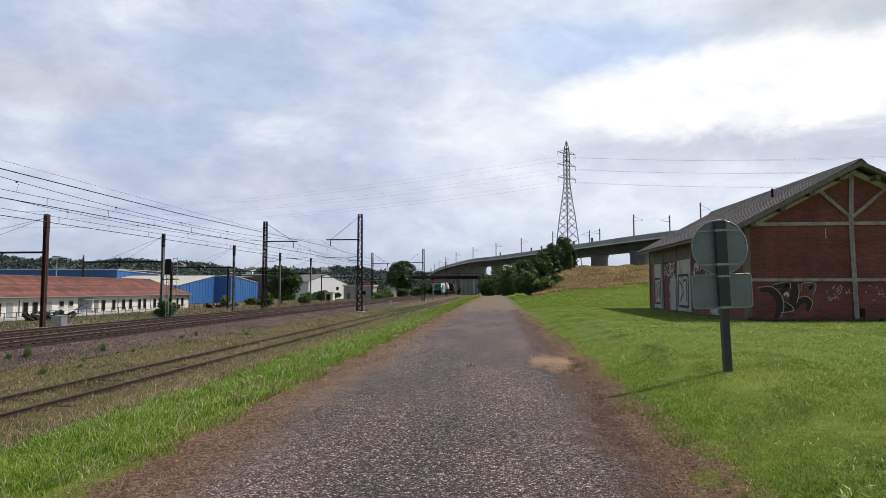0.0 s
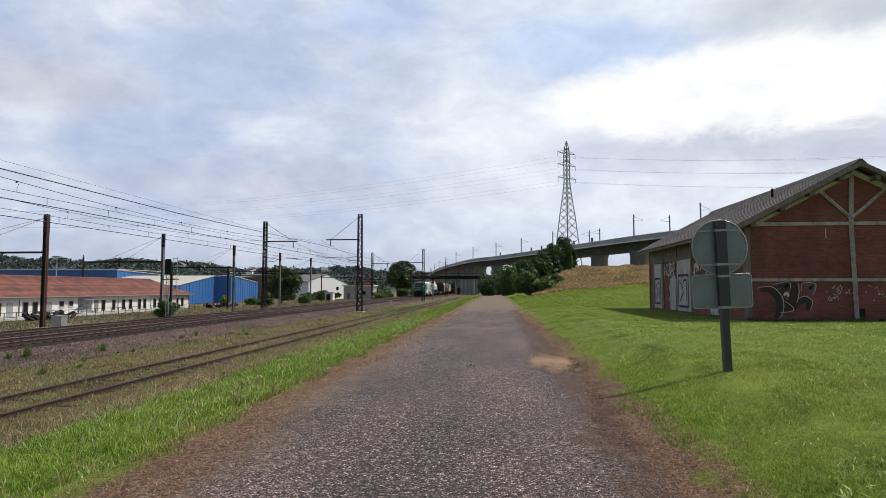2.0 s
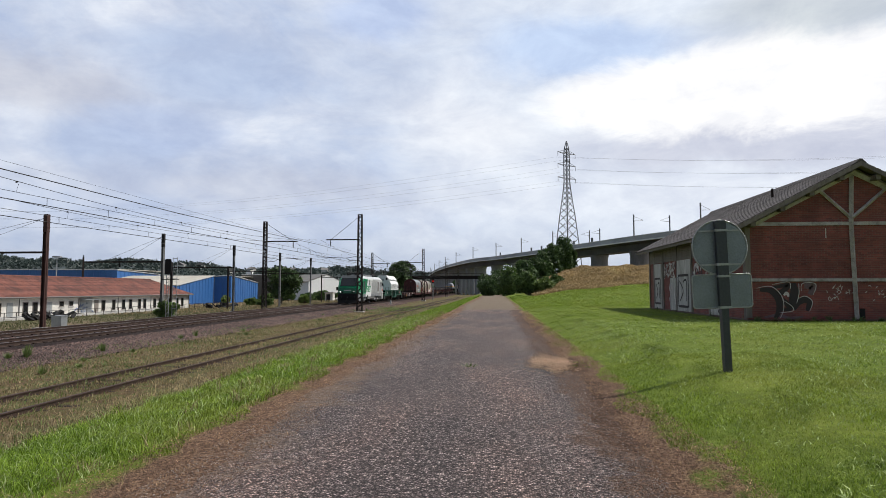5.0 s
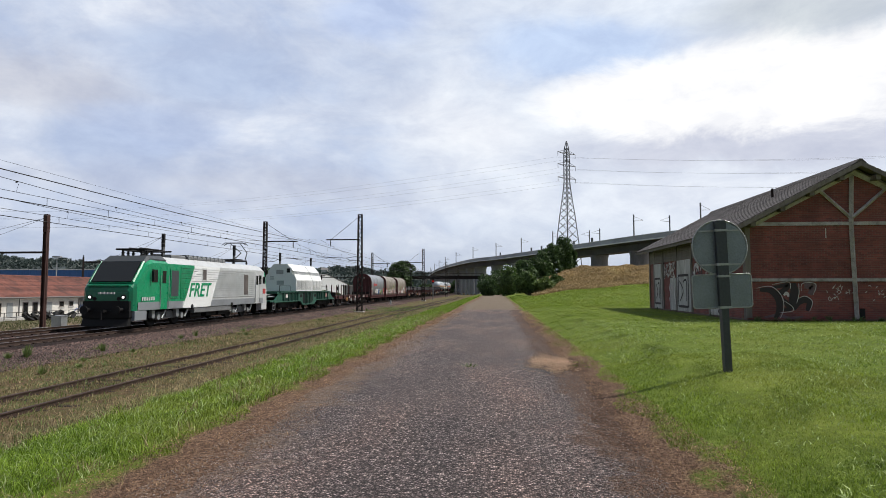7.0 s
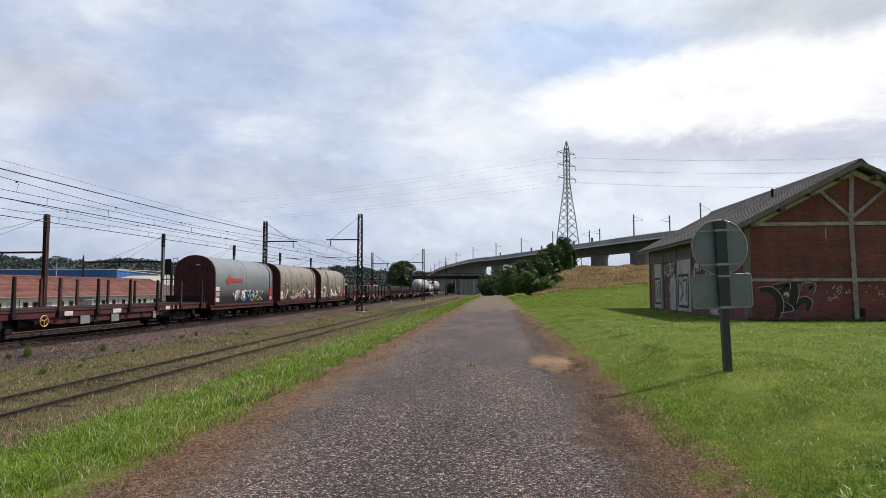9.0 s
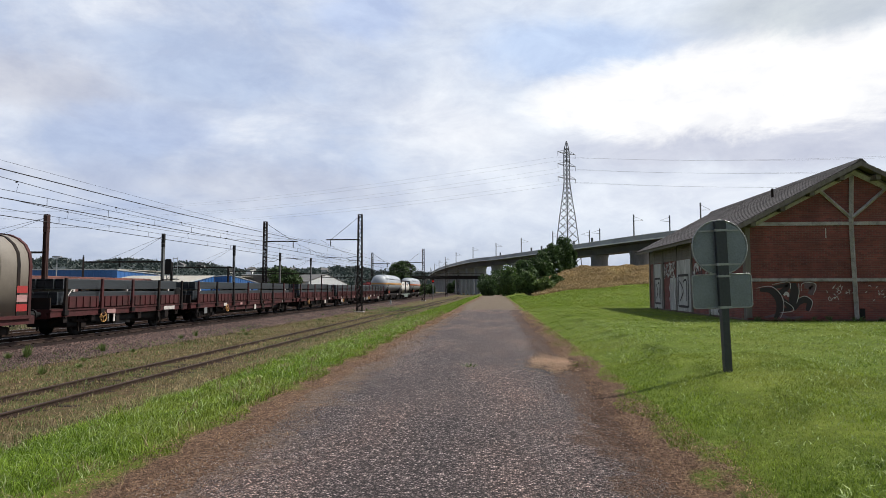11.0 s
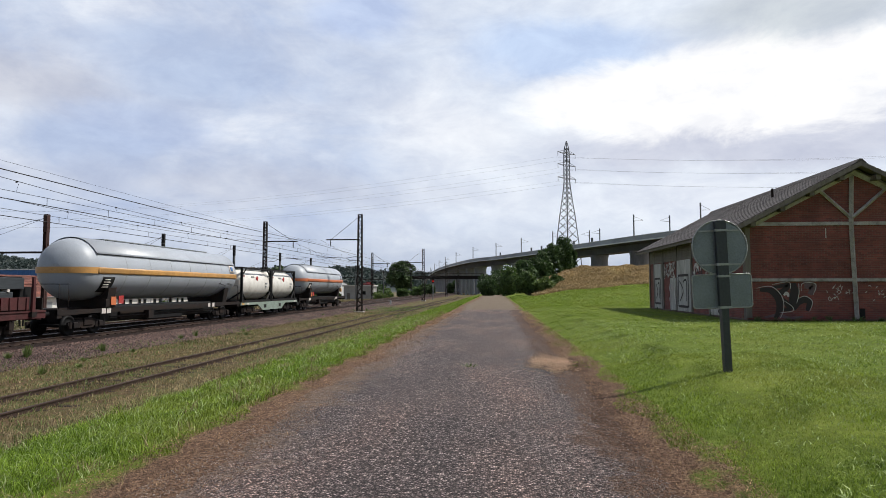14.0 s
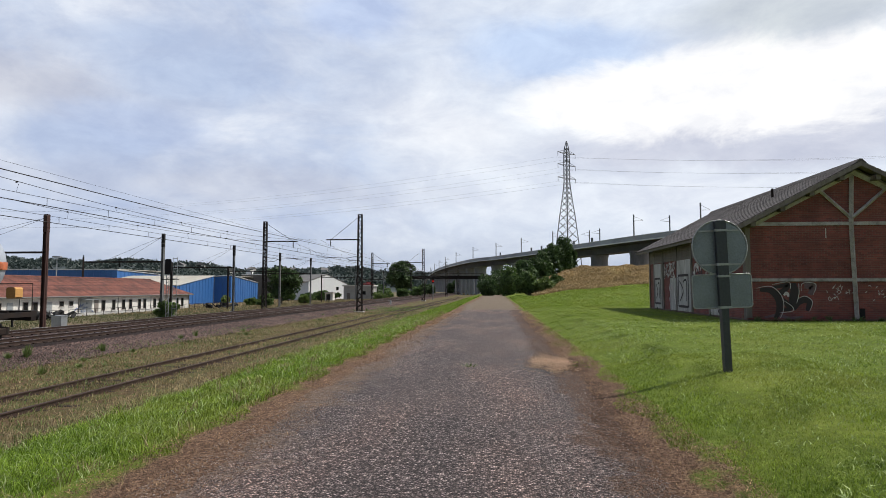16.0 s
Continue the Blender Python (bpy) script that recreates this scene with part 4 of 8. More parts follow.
    for y in (2.85, 5.45, 12.85, 15.45):
        for sd in (-1, 1):
            part("axle_box", Shape().lathe([(sd * 1.14 - 0.08, 0.19), (sd * 1.14 + 0.08, 0.17)], "x", (0, y, 0.56), 14), M_GALV, v, "pale axle box cover")
            part("damper", Shape().tube((sd * 1.18, y + 0.35, 0.45), (sd * 1.18, y + 0.75, 0.92), 0.06), M_GALV, v)
            part("sand_box", Shape().box(*sorted((sd * 1.05, sd * 1.25)), y - 0.75, y - 0.45, 0.5, 0.95, 0.03), M_GALV, v)
    for y in (7.3, 9.4, 11.2):
        part("underfloor_case", Shape().box(-1.15, 1.15, y - 0.7, y + 0.7, 0.35, 0.75, 0.05), M_BLACK, v)
    # roof gear: one folded and one raised pantograph
    s = Shape()
    for y in (2.1, 2.6, 3.1, 4.2, 12.6, 14.2, 16.6):
        for x in (-0.55, 0.55):
            s.lathe([(3.9, 0.05), (4.0, 0.10), (4.07, 0.05), (4.14, 0.10), (4.21, 0.05), (4.28, 0.08)], "z", (x, y, 0), 8)
    part("insulator", s, M_BLACK, v)
    s = Shape()
    for x in (-0.5, 0.5):
        s.bar((x, 2.0, 4.3), (x, 4.6, 4.3), 0.07).bar((x * 0.6, 2.3, 4.42), (x * 0.9, 4.4, 4.4), 0.06)
    for y in (2.0, 3.3, 4.6):
        s.bar((-0.9, y, 4.34), (0.9, y, 4.34), 0.07)
    s.tube((-0.3, 4.7, 4.2), (-0.3, 12.2, 4.34), 0.035)
    part("folded_pantograph", s, M_BLACK, v, "black folded pantograph and busbar")
    s = Shape()
    for x in (-0.5, 0.5):
        s.bar((x, 14.0, 4.28), (x, 16.6, 4.28), 0.09)
        s.tube((x, 16.4, 4.35), (x * 0.5, 17.4, 5.0), 0.035).tube((x * 0.5, 17.4, 5.0), (x * 0.8, 15.6, 5.68), 0.03)
    s.bar((-0.6, 14.1, 4.3), (0.6, 14.1, 4.3), 0.1).bar((-0.6, 16.5, 4.3), (0.6, 16.5, 4.3), 0.1)
    s.box(-0.25, 0.25, 15.6, 16.6, 4.25, 4.45, 0.04)
    for y in (15.4, 15.8):
        s.path([(-0.95, y, 5.5), (-0.7, y, 5.68), (0.7, y, 5.68), (0.95, y, 5.5)], 0.03)
    part("raised_pantograph", s, M_BLACK, v, "black raised pantograph touching the wire")
    buffers(v, -0.1, 18.95)


# Wagon green darkened to carry the shade of a recess in its colour.
M_RECESS_SHADE = surface("shaded_recess_green", (0.007, 0.034, 0.025), 0.7, 0, (0.010, 0.015, 0.012), 0.6, spec=0.2)


def rounded_panel(x, y0, y1, z0, z1, r):
    """A flat panel with round corners on the side at x."""
    pts = []
    for cy, cz, a0 in ((y1 - r, z0 + r, -90), (y1 - r, z1 - r, 0), (y0 + r, z1 - r, 90), (y0 + r, z0 + r, 180)):
        for k in range(5):
            a = radians(a0 + k * 22.5)
            pts.append((cy + r * math.cos(a), cz + r * math.sin(a)))
    return Shape().prism_x(pts, *sorted((x, x + math.copysign(0.008, x))))


def canopy_wagon():
    v = vehicle("canopy_wagon", "heavy eight-axle green wagon under a white louvred canopy", "freight wagon", 19.9)
    ln = 20.3
    for sd in (-1, 1):
        x0, x1 = sorted((sd * 1.32, sd * 1.38))
        part("side_frame", Shape().prism_x([(0.5, 1.0), (3.2, 1.0), (7.6, 1.0), (8.3, 0.62), (12.0, 0.62), (12.7, 1.0), (17.1, 1.0), (19.8, 1.0), (18.2, 1.86), (2.1, 1.86)], x0, x1), M_WAGGREEN, v, "dark green deep side frame")
        fx0, fx1 = sorted((sd * 1.38, sd * 1.50))
        part("top_flange", Shape().box(fx0, fx1, 2.0, 18.3, 1.80, 1.90), M_WAGGREEN, v)
        part("bottom_flange", Shape().prism_x([(0.4, 0.95), (7.55, 0.95), (8.25, 0.57), (12.05, 0.57), (12.75, 0.95), (19.9, 0.95), (19.9, 1.03), (12.75, 1.03), (12.05, 0.65), (8.25, 0.65), (7.55, 1.03), (0.4, 1.03)], fx0, fx1), M_WAGGREEN, v)
        for y in (3.0, 4.2, 5.2, 6.1, 6.9, 13.3, 14.1, 15.0, 16.0, 17.2):
            part("stiffener", Shape().box(fx0, fx1 - 0.02, y, y + 0.06, 1.0, 1.82), M_WAGGREEN, v)
        # Flat panels: the shade in bay, slots and recesses is their dark colour.
        bay = part("open_bay", rounded_panel(sd * 1.385, 8.5, 11.8, 0.72, 1.76, 0.36), M_BLACK, v, "flat black panel for the shade in the open bay")
        for y0, y1 in ((2.6, 7.35), (12.95, 17.7)):
            part("recess", rounded_panel(sd * 1.384, y0, y1, 1.06, 1.78, 0.34), M_RECESS_SHADE, v, "flat dark green panel for the shade in a web recess")
        for y in (9.2, 9.7, 10.1, 10.6, 11.1):
            part("bay_bar", Shape().box(fx0, fx1 - 0.03, y, y + 0.07, 0.66, 1.80), M_WAGGREEN, bay)
        for y in (7.6, 12.2):
            part("slot", rounded_panel(sd * 1.386, y, y + 0.75, 1.30, 1.58, 0.13), M_BLACK, v)
        plate(v, "marking", sd * 1.385, 3.6, 4.15, 1.32, 1.62, M_PALE)
        plate(v, "marking", sd * 1.385, 17.4, 17.75, 1.25, 1.6, M_PALE)
        plate(v, "marking", sd * 1.385, 16.6, 17.05, 1.25, 1.6, M_PINK)
        for y in (0.3, 19.6):
            s = Shape()
            for yy in (y, y + 0.5):
                s.tube((sd * 1.42, yy, 0.35), (sd * 1.42, yy, 1.05), 0.025, n=6)
            for z in (0.38, 0.7, 1.0):
                s.tube((sd * 1.42, y, z), (sd * 1.42, y + 0.5, z), 0.025, n=6)
            part("ladder", s, M_GALV, v)
        part("end_railing", Shape().path([(sd * 1.3, 2.2, 1.9), (sd * 1.3, 2.2, 2.4), (sd * 1.3, 5.2, 2.4), (sd * 1.3, 5.2, 1.9)], 0.022), M_STEEL_DARK, v)
        part("end_railing", Shape().path([(sd * 1.3, 15.4, 1.9), (sd * 1.3, 15.4, 2.4), (sd * 1.3, 17.6, 2.4), (sd * 1.3, 17.6, 1.9)], 0.022), M_STEEL_DARK, v)
    part("deck", Shape().box(-1.35, 1.35, 1.5, 18.8, 1.70, 1.87).box(-1.3, 1.3, 0, 1.6, 1.0, 1.15).box(-1.3, 1.3, 18.7, 20.3, 1.0, 1.15).box(-0.4, 0.4, 0, 20.3, 0.75, 1.1), M_WAGGREEN, v)
    prof = [(a * 1.1, b) for a, b in [(-1.42, 1.92), (1.42, 1.92), (1.42, 2.98), (1.22, 3.48), (1.02, 3.52), (1.02, 3.78), (1.12, 3.80), (0.62, 4.48), (-0.62, 4.48), (-1.12, 3.80), (-1.02, 3.78), (-1.02, 3.52), (-1.22, 3.48), (-1.42, 2.98)]]
    for k, (a, b) in enumerate(((6.1, 11.0), (11.12, 14.5))):
        c = part("canopy", Shape().prism(prof, a, b), M_WHITE, v, "white faceted sliding canopy")
        n = 4 if k == 0 else 3
        w = (b - a - 0.2) / n
        for i in range(n):
            y0 = a + 0.1 + i * w
            for sd in (-1, 1):
                s = Shape()
                for q in range(9):
                    z = 2.06 + q * 0.098
                    s.box(*sorted((sd * 1.562, sd * 1.60)), y0 + 0.08, y0 + w - 0.06, z, z + 0.05)
                part("louvre", s, M_WHITE, c)
                # Grey strip behind the slats, coloured as the shade in their gaps.
                part("louvre_shadow_gap", Shape().box(*sorted((sd * 1.562, sd * 1.572)), y0 + 0.08, y0 + w - 0.06, 2.04, 2.92), M_GALV, c, "grey louvre backing for the shade between the slats")
        for sd in (-1, 1):
            # Grey strip gives the vent gap its shade by colour.
            part("vent_slot_shade", Shape().box(*sorted((sd * 1.122, sd * 1.132)), a + 0.1, b - 0.1, 3.53, 3.77), M_GALV, c, "grey strip for the shade in the vent slot")
        for q in range(int((b - a) / 0.42)):
            for sd in (-1, 1):
                part("vent_fin", Shape().box(*sorted((sd * 1.10, sd * 1.26)), a + 0.12 + q * 0.42, a + 0.18 + q * 0.42, 3.50, 3.80), M_WHITE, c)
    part("end_wall", Shape().prism([(a * 0.985, z if z < 4 else z - 0.03) for a, z in prof], 6.0, 6.1), M_ENDGREY, v, "pale grey canopy end wall")
    for y, x0, x1, z0, z1 in ((6.0, -0.35, 0.35, 2.5, 2.9), (6.0, -0.4, 0.3, 3.5, 3.9), (6.0, -1.0, -0.6, 3.2, 3.3), (6.0, -1.0, -0.6, 3.0, 3.1)):
        part("end_marking", Shape().box(x0, x1, y - 0.012, y, z0, z1), M_GALV, v)
    part("warning_plate", Shape().box(0.62, 0.92, 5.985, 6.0, 3.65, 4.05), M_BLACK, v, "small dark warning plate")
    # pale rounded cover behind the canopy
    part("flask_cover", Shape().prism([(-1.2, 1.9), (1.2, 1.9), (1.2, 2.6), (0.7, 3.3), (-0.7, 3.3), (-1.2, 2.6)], 14.6, 15.3), M_WHITE, v)
    # Black boxes stand for the gear and for the shade below the frame.
    part("gear_shade_block", Shape().box(-1.1, 1.1, 1.0, 7.9, 0.42, 0.98, 0.06).box(-1.1, 1.1, 12.4, 19.4, 0.42, 0.98, 0.06).box(-1.2, 1.2, 8.4, 11.9, 0.5, 1.7), M_BLACK, v, "black boxes for underfloor gear and shade")
    part("pipe_run", Shape().tube((1.0, 0.2, 1.45), (1.0, 2.6, 1.45), 0.06).tube((0.7, 0.2, 1.6), (0.7, 2.6, 1.6), 0.05), M_GALV, v, "pale pipes on the end platform")
    for y in (2.2, 6.0, 14.3, 18.1):
        bogie(v, y, 0.85)
    buffers(v, 0, ln)


def stake_wagon(s, ln, load, bogied, seed, group="stake wagons of the train"):
    rng = random.Random(seed)
    gap = 2.6 if bogied else 1.6
    lab = "oxide red stake wagon loaded with grey steel sections" if load else "empty oxide red flat wagon with upright stakes"
    v = vehicle("stake_wagon", lab, "freight wagon", s, group)
    # Black boxes fill the underside: brake gear and shade in one.
    part("gear_shade_block", Shape().box(-0.95, 0.95, gap, ln - gap, 0.40, 0.95, 0.05).box(-1.15, 1.15, gap + 1.4, ln - gap - 1.4, 0.55, 0.92, 0.05), M_BLACK, v, "black boxes for brake gear and the shade under the floor")
    part("underframe", Shape().box(-1.33, 1.33, 0, ln, 1.12, 1.26).box(-0.25, 0.25, 0.2, ln - 0.2, 0.8, 1.12).box(-1.2, 1.2, 0, 0.25, 0.85, 1.12).box(-1.2, 1.2, ln - 0.25, ln, 0.85, 1.12), M_WRED, v)
    for sd in (-1, 1):
        part("sole_bar", Shape().box(*sorted((sd * 1.30, sd * 1.38)), 0, ln, 0.92, 1.24).box(*sorted((sd * 1.38, sd * 1.42)), 0, ln, 1.18, 1.24), M_WRED, v, "oxide red sole bar")
        if bogied:
            part("truss", Shape().prism_x([(4.0, 0.92), (6.0, 0.62), (ln - 6.0, 0.62), (ln - 4.0, 0.92)], *sorted((sd * 1.22, sd * 1.30))), M_WRED, v)
        n = 8 if ln > 17 else 6 if ln > 13 else 5
        step = (ln - 1.6) / (n - 1)
        for k in range(n):
            y = 0.8 + k * step
            st = part("stake", Shape().prism_x([(y - 0.09, 0.95), (y + 0.09, 0.95), (y + 0.05, 2.62), (y - 0.05, 2.62)], *sorted((sd * 1.40, sd * 1.50))), M_WRED if rng.random() < 0.6 else M_STEEL_DARK, v, "upright stake")
            if load:
                part("lashing_tag", Shape().box(*sorted((sd * 1.30, sd * 1.40)), y + 0.06, y + 0.16, 2.10, 2.20), M_PALE, st)
            part("stake_pocket", Shape().box(*sorted((sd * 1.38, sd * 1.53)), y - 0.13, y + 0.13, 1.0, 1.2), M_STEEL_DARK, st)
            if load and k < n - 1:
                b = part("drop_side", Shape().box(*sorted((sd * 1.36, sd * 1.40)), y + 0.14, y + step - 0.14, 1.30, 1.80), M_WRED, v, "oxide red drop side")
                for q in range(5):
                    yy = y + 0.3 + q * (step - 0.6) / 4
                    part("rib", Shape().box(*sorted((sd * 1.40, sd * 1.45)), yy - 0.04, yy + 0.04, 1.30, 1.78), M_WRED, b)
        for q in range(3 if ln < 15 else 5):
            y = rng.uniform(1.2, ln - 1.6)
            plate(v, "marking", sd * 1.42, y, y + rng.uniform(0.3, 0.7), 0.96, 1.16, rng.choice((M_PALE, M_PALE, M_PINK)), "pale painted marking")
        for q in range(3):
            y = rng.uniform(1.5, ln - 2)
            part("data_plate", Shape().box(*sorted((sd * 1.36, sd * 1.39)), y, y + rng.uniform(0.25, 0.7), 0.55, 0.92), rng.choice((M_PALE, M_STEEL_DARK, M_GALV)), v)
        y = 5.0 if ln > 15 else 3.4
        hw = Shape()
        for i in range(16):
            a, b = 2 * math.pi * i / 16, 2 * math.pi * (i + 1) / 16
            hw.tube((sd * 1.50, y + 0.23 * math.cos(a), 0.80 + 0.23 * math.sin(a)), (sd * 1.50, y + 0.23 * math.cos(b), 0.80 + 0.23 * math.sin(b)), 0.022, n=6)
        for a in (0.5, 2.6, 4.7):
            hw.tube((sd * 1.50, y, 0.80), (sd * 1.50, y + 0.23 * math.cos(a), 0.80 + 0.23 * math.sin(a)), 0.018, n=5)
        hw.tube((sd * 1.30, y, 0.80), (sd * 1.50, y, 0.80), 0.03)
        part("brake_wheel", hw, M_YELLOW, v, "faded yellow brake handwheel")
        for k in range(int(ln / 1.9)):
            y = 1.0 + k * 1.9
            part("side_strut", Shape().bar((sd * 1.34, y, 0.92), (sd * 0.5, y + 0.1, 0.62), 0.12).box(*sorted((sd * 1.2, sd * 1.32)), y - 0.12, y + 0.12, rng.uniform(0.5, 0.75), 0.92), M_STEEL_DARK, v)
    # More dark boxes, added to put in the shade under the floor.
    part("gear_shade_block", Shape().box(-0.9, 0.9, 3.6, ln - 3.6, 0.52, 0.80).box(-1.1, 1.1, ln / 2 - 1.0, ln / 2 + 0.4, 0.4, 0.9), M_BLACK, v, "dark boxes for brake gear and underfloor shade")
    part("underfloor_shade_block", Shape().box(-1.12, 1.12, 4.0 if bogied else 3.4, ln - (4.0 if bogied else 3.4), 0.5, 0.94, 0.05), M_BLACK, v, "dark box added for the shade under the floor")
    part("load_floor", Shape().box(-1.3, 1.3, 0.2, ln - 0.2, 1.262, 1.29), M_SLEEPER, v, "dark timber floor")
    for y in (0.05, ln - 0.12):
        part("end_board", Shape().box(-1.3, 1.3, y, y + 0.07, 1.26, 1.75 if load else 1.7), M_STEEL_DARK, v)
    if load:
        z = 1.32
        for layer in range(2):
            y0, y1 = 0.5 + rng.uniform(0, 0.6), ln - 0.6 - rng.uniform(0, 1.2)
            for q in range(3):
                yy = y0 + 0.8 + q * (y1 - y0 - 1.6) / 2
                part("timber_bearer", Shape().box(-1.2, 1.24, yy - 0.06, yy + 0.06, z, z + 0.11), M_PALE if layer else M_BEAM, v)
            z += 0.11
            for q in range(6):
                x = -1.22 + q * 0.41
                dy = rng.uniform(-0.12, 0.12)
                h = 0.58 if layer == 0 else 0.46
                sc = Shape().box(x, x + 0.37, y0 + dy, y1 + dy, z, z + h, 0.015)
                for r_ in range(3):
                    sc.box(x - 0.006, x + 0.376, y0 + dy, y1 + dy, z + 0.06 + r_ * h / 3, z + 0.06 + r_ * h / 3 + 0.05)
                part("steel_section", sc, M_BEAMS, v, "bundle of grey steel sections")
            z += h
        part("lashing", Shape().tube((1.38, 1.0, 1.8), (0.9, 2.4, z + 0.02), 0.02, n=5), M_PALE, v)
        part("dark_end_stack", Shape().box(-1.1, 1.1, ln - 1.1, ln - 0.2, 1.3, z - 0.35).box(-1.0, 0.6, ln - 1.3, ln - 0.4, z - 0.35, z + 0.06), M_BLACK, v, "dark end bolster")
    if bogied:
        bogie(v, 2.6)
        bogie(v, ln - 2.6)
    else:
        axle(v, 2.5)
        axle(v, ln - 2.5)
    buffers(v, 0.05, ln - 0.05)


def sprayed(v, x, y, z0, z1, rng, material):
    """One looping sprayed line on the side at x."""
    pts = [(x, y + rng.uniform(-0.25, 0.25), rng.uniform(z0, z1))]
    for _ in range(5):
        pts.append((x, pts[-1][1] + rng.uniform(-0.3, 0.3), min(z1, max(z0, pts[-1][2] + rng.uniform(-0.45, 0.45)))))
    part("graffiti_stroke", Shape().path(pts, rng.uniform(0.02, 0.045), 5), material, v)


def hood_wagon(s, ln, mat, label, seed):
    rng = random.Random(seed)
    v = vehicle("hood_wagon", label, "freight wagon", s, "hooded coil wagons")
    def arch(w, top):
        pts = [(-w, 1.02), (w, 1.02), (w, 3.1)]
        for i in range(1, 10):
            a = math.pi * i / 10
            pts.append((w * math.cos(a), 3.1 + (top - 3.1) * math.sin(a) ** 0.85))
        return pts + [(-w, 3.1)]
    part("underframe", Shape().box(-1.3, 1.3, -0.35, ln + 0.35, 0.85, 1.05).box(-1.38, -1.28, -0.3, ln + 0.3, 0.72, 1.02).box(1.28, 1.38, -0.3, ln + 0.3, 0.72, 1.02), M_WRED, v)
    for y in (0.0, ln - 0.14):
        w = part("end_wall", Shape().prism(arch(1.44, 4.42), y, y + 0.14), M_WRED, v, "dark red arched end wall")
        e = y - 0.05 if y == 0 else y + 0.14
        for x in (-0.9, 0, 0.9):
            part("end_rib", Shape().box(x - 0.05, x + 0.05, e, e + 0.05, 1.05, 4.0 if x == 0 else 3.7), M_WRED, w)
        part("end_plate", Shape().box(0.1, 0.4, e - 0.012 if y == 0 else e + 0.05, e if y == 0 else e + 0.062, 3.72, 3.8), M_PALE, w)
    pr = arch(1.40, 4.37)
    part("hood", Shape().prism(pr, 0.15, ln - 0.15, True), mat, v, "taut tarpaulin hood over hoops")
    for k in range(1, 7 if mat is M_HOODBEIGE else 2):
        y = k * ln / (7 if mat is M_HOODBEIGE else 2)
        ring = Shape().prism(arch(1.415, 4.385), y - 0.035, y + 0.035, True)
        part("hoop", ring, mat, v)
    part("mid_band", Shape().prism(arch(1.425, 4.40), ln - 0.75, ln - 0.6), M_STEEL_DARK, v)
    for sd in (-1, 1):
        x = sd * 1.42
        for y in (0.18, ln - 0.75):
            for z in (1.25, 1.62, 1.98):
                plate(v, "marking", x, y, y + 0.55, z, z + 0.28, rng.choice((M_PALE, M_PINK, M_RED)), "pale red and white marking")
        if mat is M_HOODGREY:
            lg = Shape().prism_x([(1.7, 2.72), (2.3, 2.30), (2.3, 2.58), (4.6, 2.62), (4.6, 2.84), (2.3, 2.9), (2.3, 3.1)], *sorted((x, x + sd * 0.012)))
            part("logo_patch", lg, M_RED, v, "faded red arrow mark")
            for q in range(26):
                y = 3.4 + q * 0.2
                sprayed(v, x, y, 1.25, 2.0, rng, (M_PALE, M_BLUE, M_LIME)[min(2, q // 9)] if q % 3 else M_PALE)
        else:
            for q in range(44):
                sprayed(v, x, 0.9 + q * (ln - 2.6) / 44, 1.2, 2.3 + 0.4 * math.sin(q * 0.4), rng, rng.choice((M_PALE, M_PALE, M_PINK, M_PINK, M_WHITE, M_LIME)))
        part("lower_rail", Shape().box(*sorted((sd * 1.38, sd * 1.46)), 0, ln, 0.95, 1.08), M_WRED, v)
    bogie(v, 1.9)
    bogie(v, ln - 1.9)
    buffers(v, -0.35, ln + 0.35)


